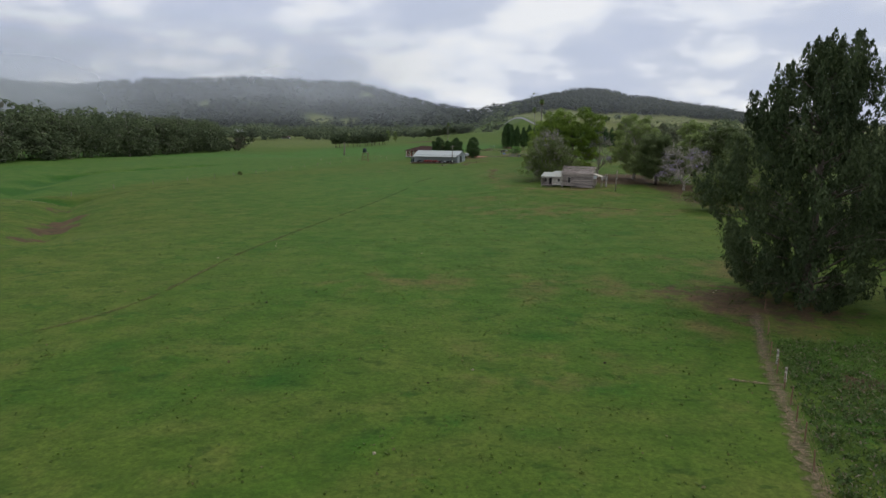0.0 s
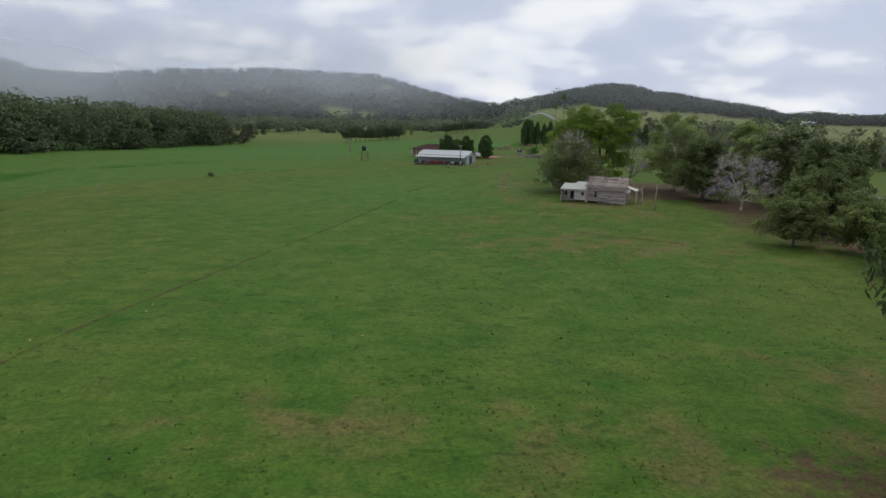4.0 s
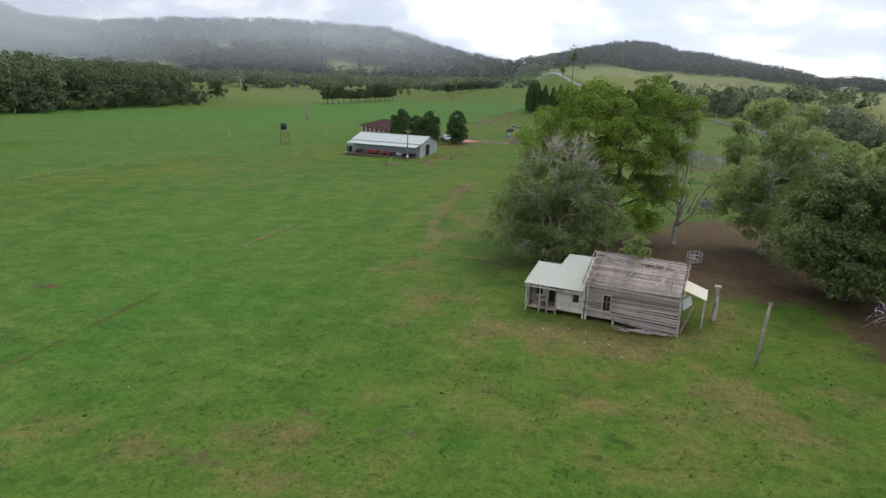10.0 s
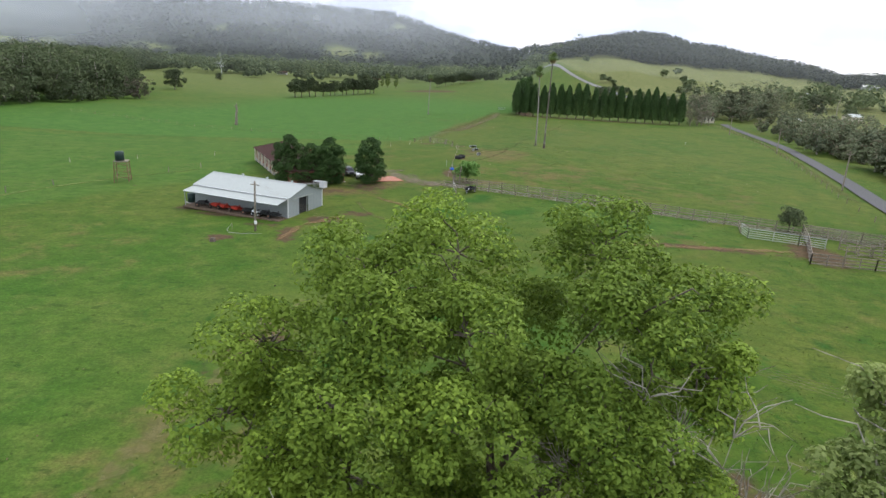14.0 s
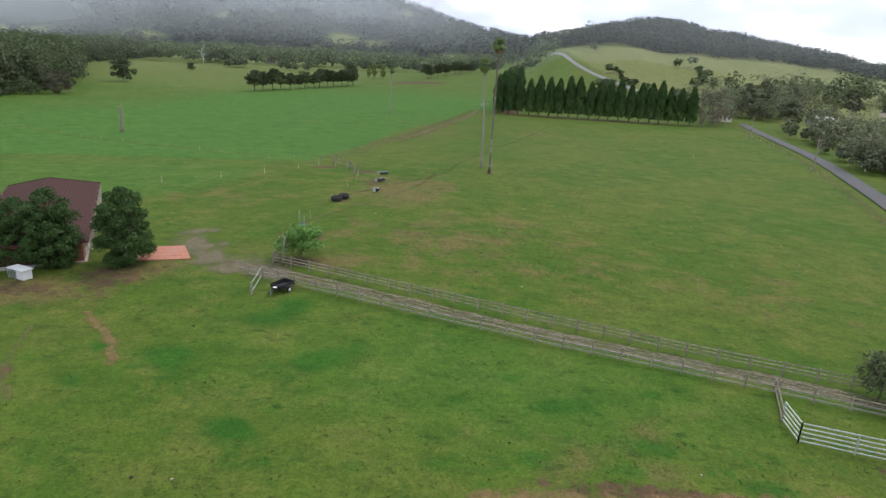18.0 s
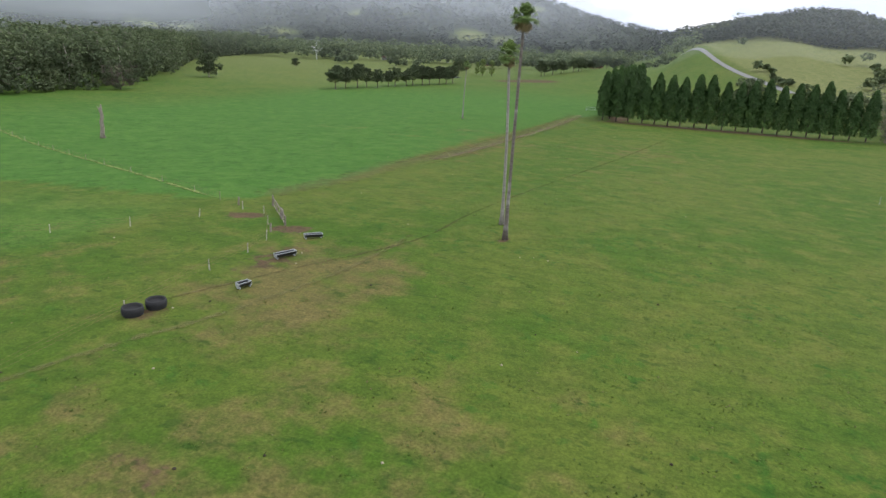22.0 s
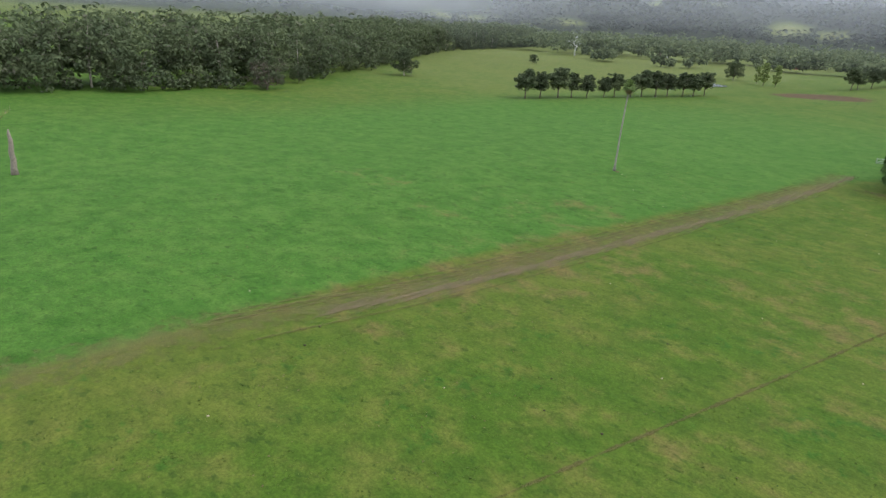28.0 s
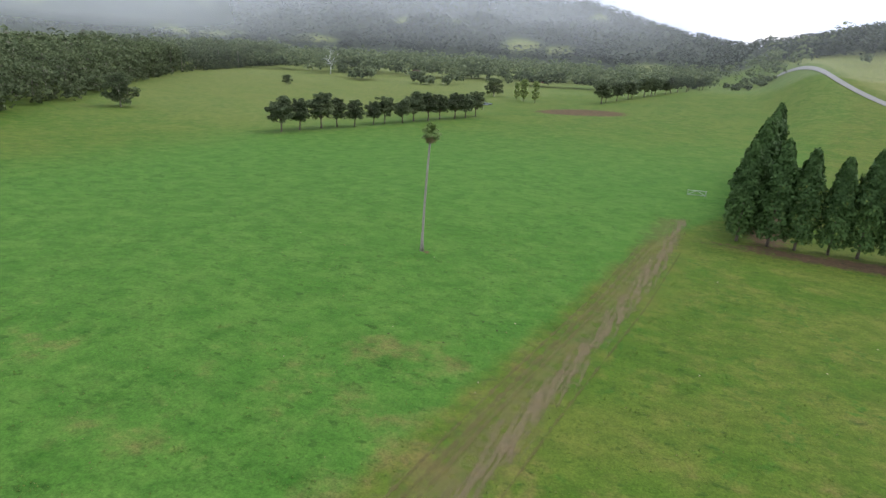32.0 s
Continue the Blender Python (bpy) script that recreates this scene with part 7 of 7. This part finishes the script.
for k in range(2):
    p, q = Vector(A).lerp(Vector(B), 0.04 + 0.48 * k), Vector(A).lerp(Vector(B), 0.48 + 0.46 * k)
    leaf = part("gate_leaf", Geo().bar(on_land(*p, 0.2), on_land(*q, 0.2), 0.06, 0.1).bar(on_land(*p, 1.25), on_land(*q, 1.25), 0.06, 0.1), "rail_wood", gate_posts)
    part("gate_stile", Geo().bar(on_land(*p, 0.1), on_land(*p, 1.35), 0.07), "rail_wood", leaf)
    part("gate_stile", Geo().bar(on_land(*q, 0.1), on_land(*q, 1.35), 0.07), "rail_wood", leaf)
    part("gate_brace", Geo().bar(on_land(*p, 0.2), on_land(*p.lerp(q, 0.5), 1.25), 0.05).bar(on_land(*q, 0.2), on_land(*p.lerp(q, 0.5), 1.25), 0.05), "rail_wood", leaf)
part("gate_rail", Geo().bar(on_land(*A, 1.4), on_land(*C, 1.15), 0.09).bar(on_land(*A, 0.3), on_land(*C, 0.15), 0.08), "rail_wood", gate_posts)
irr = thing("field_gate", (35.5, 602, ground_z(35.5, 602)), 10, "pale metal gate by the windbreak", "gate")
part("gate_frame", Geo().bar((-2.2, 0, 0.3), (2.2, 0, 0.3), 0.12).bar((-2.2, 0, 1.4), (2.2, 0, 1.4), 0.12).bar((-2.2, 0, 0), (-2.2, 0, 1.5), 0.14).bar((2.2, 0, 0), (2.2, 0, 1.5), 0.14).bar((-2.2, 0, 0.3), (0, 0, 1.4), 0.1).bar((2.2, 0, 0.3), (0, 0, 1.4), 0.1), "galv", irr)


# ---- troughs and tubs in the paddock ----
def trough(x, y, turn, ln):
    t = thing("feed_trough", (x, y, ground_z(x, y)), turn, "long dark feed trough on short legs", "trough", "feed troughs")
    g = Geo()
    g.sheet((-ln / 2, -0.3, 0.55), (ln / 2, -0.3, 0.55), (ln / 2, -0.18, 0.2), (-ln / 2, -0.18, 0.2), 0.03).sheet((-ln / 2, 0.18, 0.2), (ln / 2, 0.18, 0.2), (ln / 2, 0.3, 0.55), (-ln / 2, 0.3, 0.55), 0.03).box((0, 0, 0.2), (ln, 0.4, 0.04))
    part("pan", g, "black", t)
    for k in (-ln / 2, ln / 2):
        part("end_plate", Geo().box((k, 0, 0.37), (0.04, 0.58, 0.38)), "galv", t)
    part("rim", Geo().bar((-ln / 2, -0.31, 0.56), (ln / 2, -0.31, 0.56), 0.05).bar((-ln / 2, 0.31, 0.56), (ln / 2, 0.31, 0.56), 0.05), "galv", t)
    for s in (-0.42, 0.42):
        part("leg", Geo().box((s * ln, 0, 0.1), (0.08, 0.5, 0.24)), "galv", t)
    return t


trough(29.2, 331.9, 68, 1.3)
trough(27.9, 341.2, 62, 2.4)
trough(27.0, 348.8, 40, 2.1)


def tub(x, y, r, h, mat, label, name):
    t = thing(name, (x, y, ground_z(x, y)), 0, label, "trough")
    n = 20
    ring = np.linspace(0, 2 * math.pi, n, endpoint=False)
    g = Geo()
    for rad, z in ((r * 0.9, 0), (r, h * 0.5), (r * 0.95, h), (r * 0.8, h), (r * 0.75, 0.12)):
        g.v += [(rad * math.cos(a), rad * math.sin(a), z) for a in ring]
    for k in range(4):
        g.f += [(k * n + i, k * n + (i + 1) % n, (k + 1) * n + (i + 1) % n, (k + 1) * n + i) for i in range(n)]
    g.f.append(tuple(4 * n + i for i in range(n)))
    part("wall", g, mat, t, smooth=True)
    part("water", Geo().poly(*[(r * 0.78 * math.cos(a), r * 0.78 * math.sin(a), h * 0.7) for a in ring]), "water" if mat == "blue" else "dark", t)
    return t


tub(24.5, 323.4, 0.88, 0.72, "rubber", "black tractor-tyre water trough", "tyre_trough")
tub(25.2, 325.3, 0.88, 0.75, "rubber", "black tractor-tyre water trough behind another", "tyre_trough")
tub(24.1, 307.3, 0.5, 0.42, "blue", "bright blue plastic water tub", "water_tub")
for x, y in ((22.6, 310.5), (24.2, 307.9), (108, 428)):
    p = thing("steel_picket", (x, y, ground_z(x, y)), 0, "thin steel picket standing in the paddock", "post")
    part("shaft", Geo().bar((0, 0, -0.2), (0, 0, 1.5), 0.06), "galv", p)
for x, y, h, w in ((-3.5, 247, 0.5, 0.8), (9.6, 259.8, 0.6, 0.3)):
    p = thing("stump_post", (x, y, ground_z(x, y)), 30, "dark old stump in the grass by the shed", "stump")
    part("stump", Geo().tube([(0, 0, -0.2), (0, 0, h * 0.6), (0.05, 0, h)], [w * 0.6, w * 0.45, w * 0.35], 9), "bark", p)

# road poles
for x, y, h in ((139.9, 420.1, 9.5), (151, 505, 9.5), (118.5, 329, 9.5), (160, 569, 12)):
    p = thing("power_pole", (x, y, ground_z(x, y)), 20, "timber power pole beside the country road", "power pole", "roadside power poles")
    part("shaft", Geo().tube([(0, 0, -0.5), (0, 0, h)], [0.2, 0.14], 8), "rail_wood", p)
    part("crossarm", Geo().box((0, 0, h - 0.7), (2.2, 0.14, 0.14)), "rail_wood", p)
# service wires from the shed's pole, held apart by a spreader bar
wires = thing("service_wires", (0, 0, 0), 0, "four thin pale overhead wires with a spreader bar", "power line")
mid, end = Vector((28.9, 225.0, 6.6)), Vector((60, 191, 11))
off = Vector((0.66, 0.75, 0)) * 0.42
for k in (-1.5, -0.5, 0.5, 1.5):
    head = Vector((0.1, 253.0, ground_z(0.1, 253) + 7.1)) + off * k * 0.8
    pts = [head.lerp(mid + off * k, t) - Vector((0, 0, 0.5 * math.sin(math.pi * t))) for t in np.linspace(0, 1, 9)] + [(mid + off * k).lerp(end + off * k, t) - Vector((0, 0, 0.4 * math.sin(math.pi * t))) for t in np.linspace(0.1, 1, 9)]
    part("wire", Geo().tube(pts, [0.006] * len(pts), 4, False), "rail_wood", wires)
part("spreader", Geo().bar(mid - off * 1.8, mid + off * 1.8, 0.05), "galv", wires)
# bare dome of a dead tree before the creek wood
stand(crown_tree("bare_spreading_tree", 66, 13, 1.5, 9.5, 9.0, 5200, 0.4, "leaf_wood", "bark", 0.45, "broad leafless grey tree before the creek wood", n=70, clump=1.4, fork=2.0, n_main=10, twigs=900, sway=0.1, keep=0.3), -176.3, 531.8)
# bare tree and gums at the end of the windbreak
dead_pine = crown_tree("bare_brown_tree", 29, 19, 2.0, 4.4, 4.2, 900, 0.4, "leaf_road", "rail_wood", 0.3, "dead brown twiggy tree ending the windbreak", n=44, clump=1.2, fork=3.0, n_main=9, twigs=420, sway=0.1, keep=0.3)
stand(dead_pine, 147.5, 563)
another(dead_pine, 152.5, 566, 130, 0.95)
another(dead_pine, 157, 572, 220, 1.05)
creek_gum = crown_tree("paddock_gum", 63, 16, 2.0, 8.0, 7.0, 5200, 0.55, "leaf_wood", "pale_bark", 0.4, "broad gum tree on the edge of the creek wood", n=40, clump=2.2, fork=2.5, n_main=6)
stand(creek_gum, -211, 642)
another(creek_gum, -195, 560, 90, 0.55)
another(creek_gum, -262, 836, 10, 0.5)
another(creek_gum, 112, 672, 60, 1.15)
road_gum = lobed_tree("roadside_gum", 67, 22, 7.0, 6.5, 6.0, 9000, 0.5, "leaf_road", "pale_bark", 0.4, "tall grey-green gum with an open crown beside the road", n=16, size=0.36, each=7, fork=7.0, n_main=6, group="roadside gums", keep=0.8)
stand(road_gum, 196, 640)
another(road_gum, 208, 652, 70, 1.1)
another(road_gum, 226, 662, 150, 0.95)
another(road_gum, 186, 560, 220, 0.8)
another(road_gum, 240, 610, 300, 1.05)
poplar = crown_tree("poplar_tree", 64, 17, 2.0, 2.6, 2.6, 3000, 0.5, "leaf_mid", "bark", 0.2, "slim pale-green poplar by the farm pond", n=26, clump=1.2, fork=2.0, n_main=4)
stand(poplar, -88, 870)
another(poplar, -78, 864, 40, 0.95)
another(poplar, -96, 880, 90, 0.8)
another(creek_gum, -120, 900, 200, 0.9)
white_gum = crown_tree("white_dead_gum", 65, 26, 8, 9, 8, 0, 0.4, "leaf_wood", "white", 0.5, "bare white dead gum against the far wood", n=26, clump=1.5, fork=8, n_main=6, twigs=60, sway=0.12)
stand(white_gum, -335, 1010)


def far_house(x, y, turn, w, d, h, wall, roof, label):
    b = thing("distant_house", (x, y, ground_z(x, y)), turn, label, "house")
    part("wall", Geo().box((0, 0, h / 2), (w, d, h)), wall, b)
    r = part("roof", Geo().sheet((-w / 2 - 0.5, -d / 2 - 0.5, h), (w / 2 + 0.5, -d / 2 - 0.5, h), (w / 2 + 0.5, 0, h + d * 0.28), (-w / 2 - 0.5, 0, h + d * 0.28), 0.15).sheet((-w / 2 - 0.5, 0, h + d * 0.28), (w / 2 + 0.5, 0, h + d * 0.28), (w / 2 + 0.5, d / 2 + 0.5, h), (-w / 2 - 0.5, d / 2 + 0.5, h), 0.15), roof, b)
    for k in (-0.3, 0.0, 0.3):
        part("window", Geo().box((k * w, -d / 2 - 0.03, h * 0.55), (w * 0.12, 0.08, h * 0.4)), "glass", b)
    return b


far_house(372, 915, 15, 18, 9, 3.4, "cream", "zinc", "white farmhouse on the pale hillside")
far_house(560, 1150, -10, 24, 10, 4, "white", "zinc", "long white shed high on the pale slope")
far_house(310, 700, 30, 14, 8, 3.2, "cream", "zinc", "pale-roofed house among roadside gums")
far_house(225, 610, 20, 12, 8, 3.2, "wall_sheet", "zinc", "grey-roofed building behind the gums")
far_house(168, 600, 5, 8, 7, 4.5, "cream", "brown_tile", "cream building seen behind bare trees")
far_house(-160, 1180, 10, 15, 8, 3.0, "brick", "brown_tile", "low farmhouse in front of the far wood")
far_house(-20, 1270, -5, 16, 9, 3.4, "brick", "brown_tile", "brown-roofed house in the far trees")
far_house(-300, 1150, 0, 14, 8, 3, "concrete", "brown_tile", "pale farm building below the mountain")
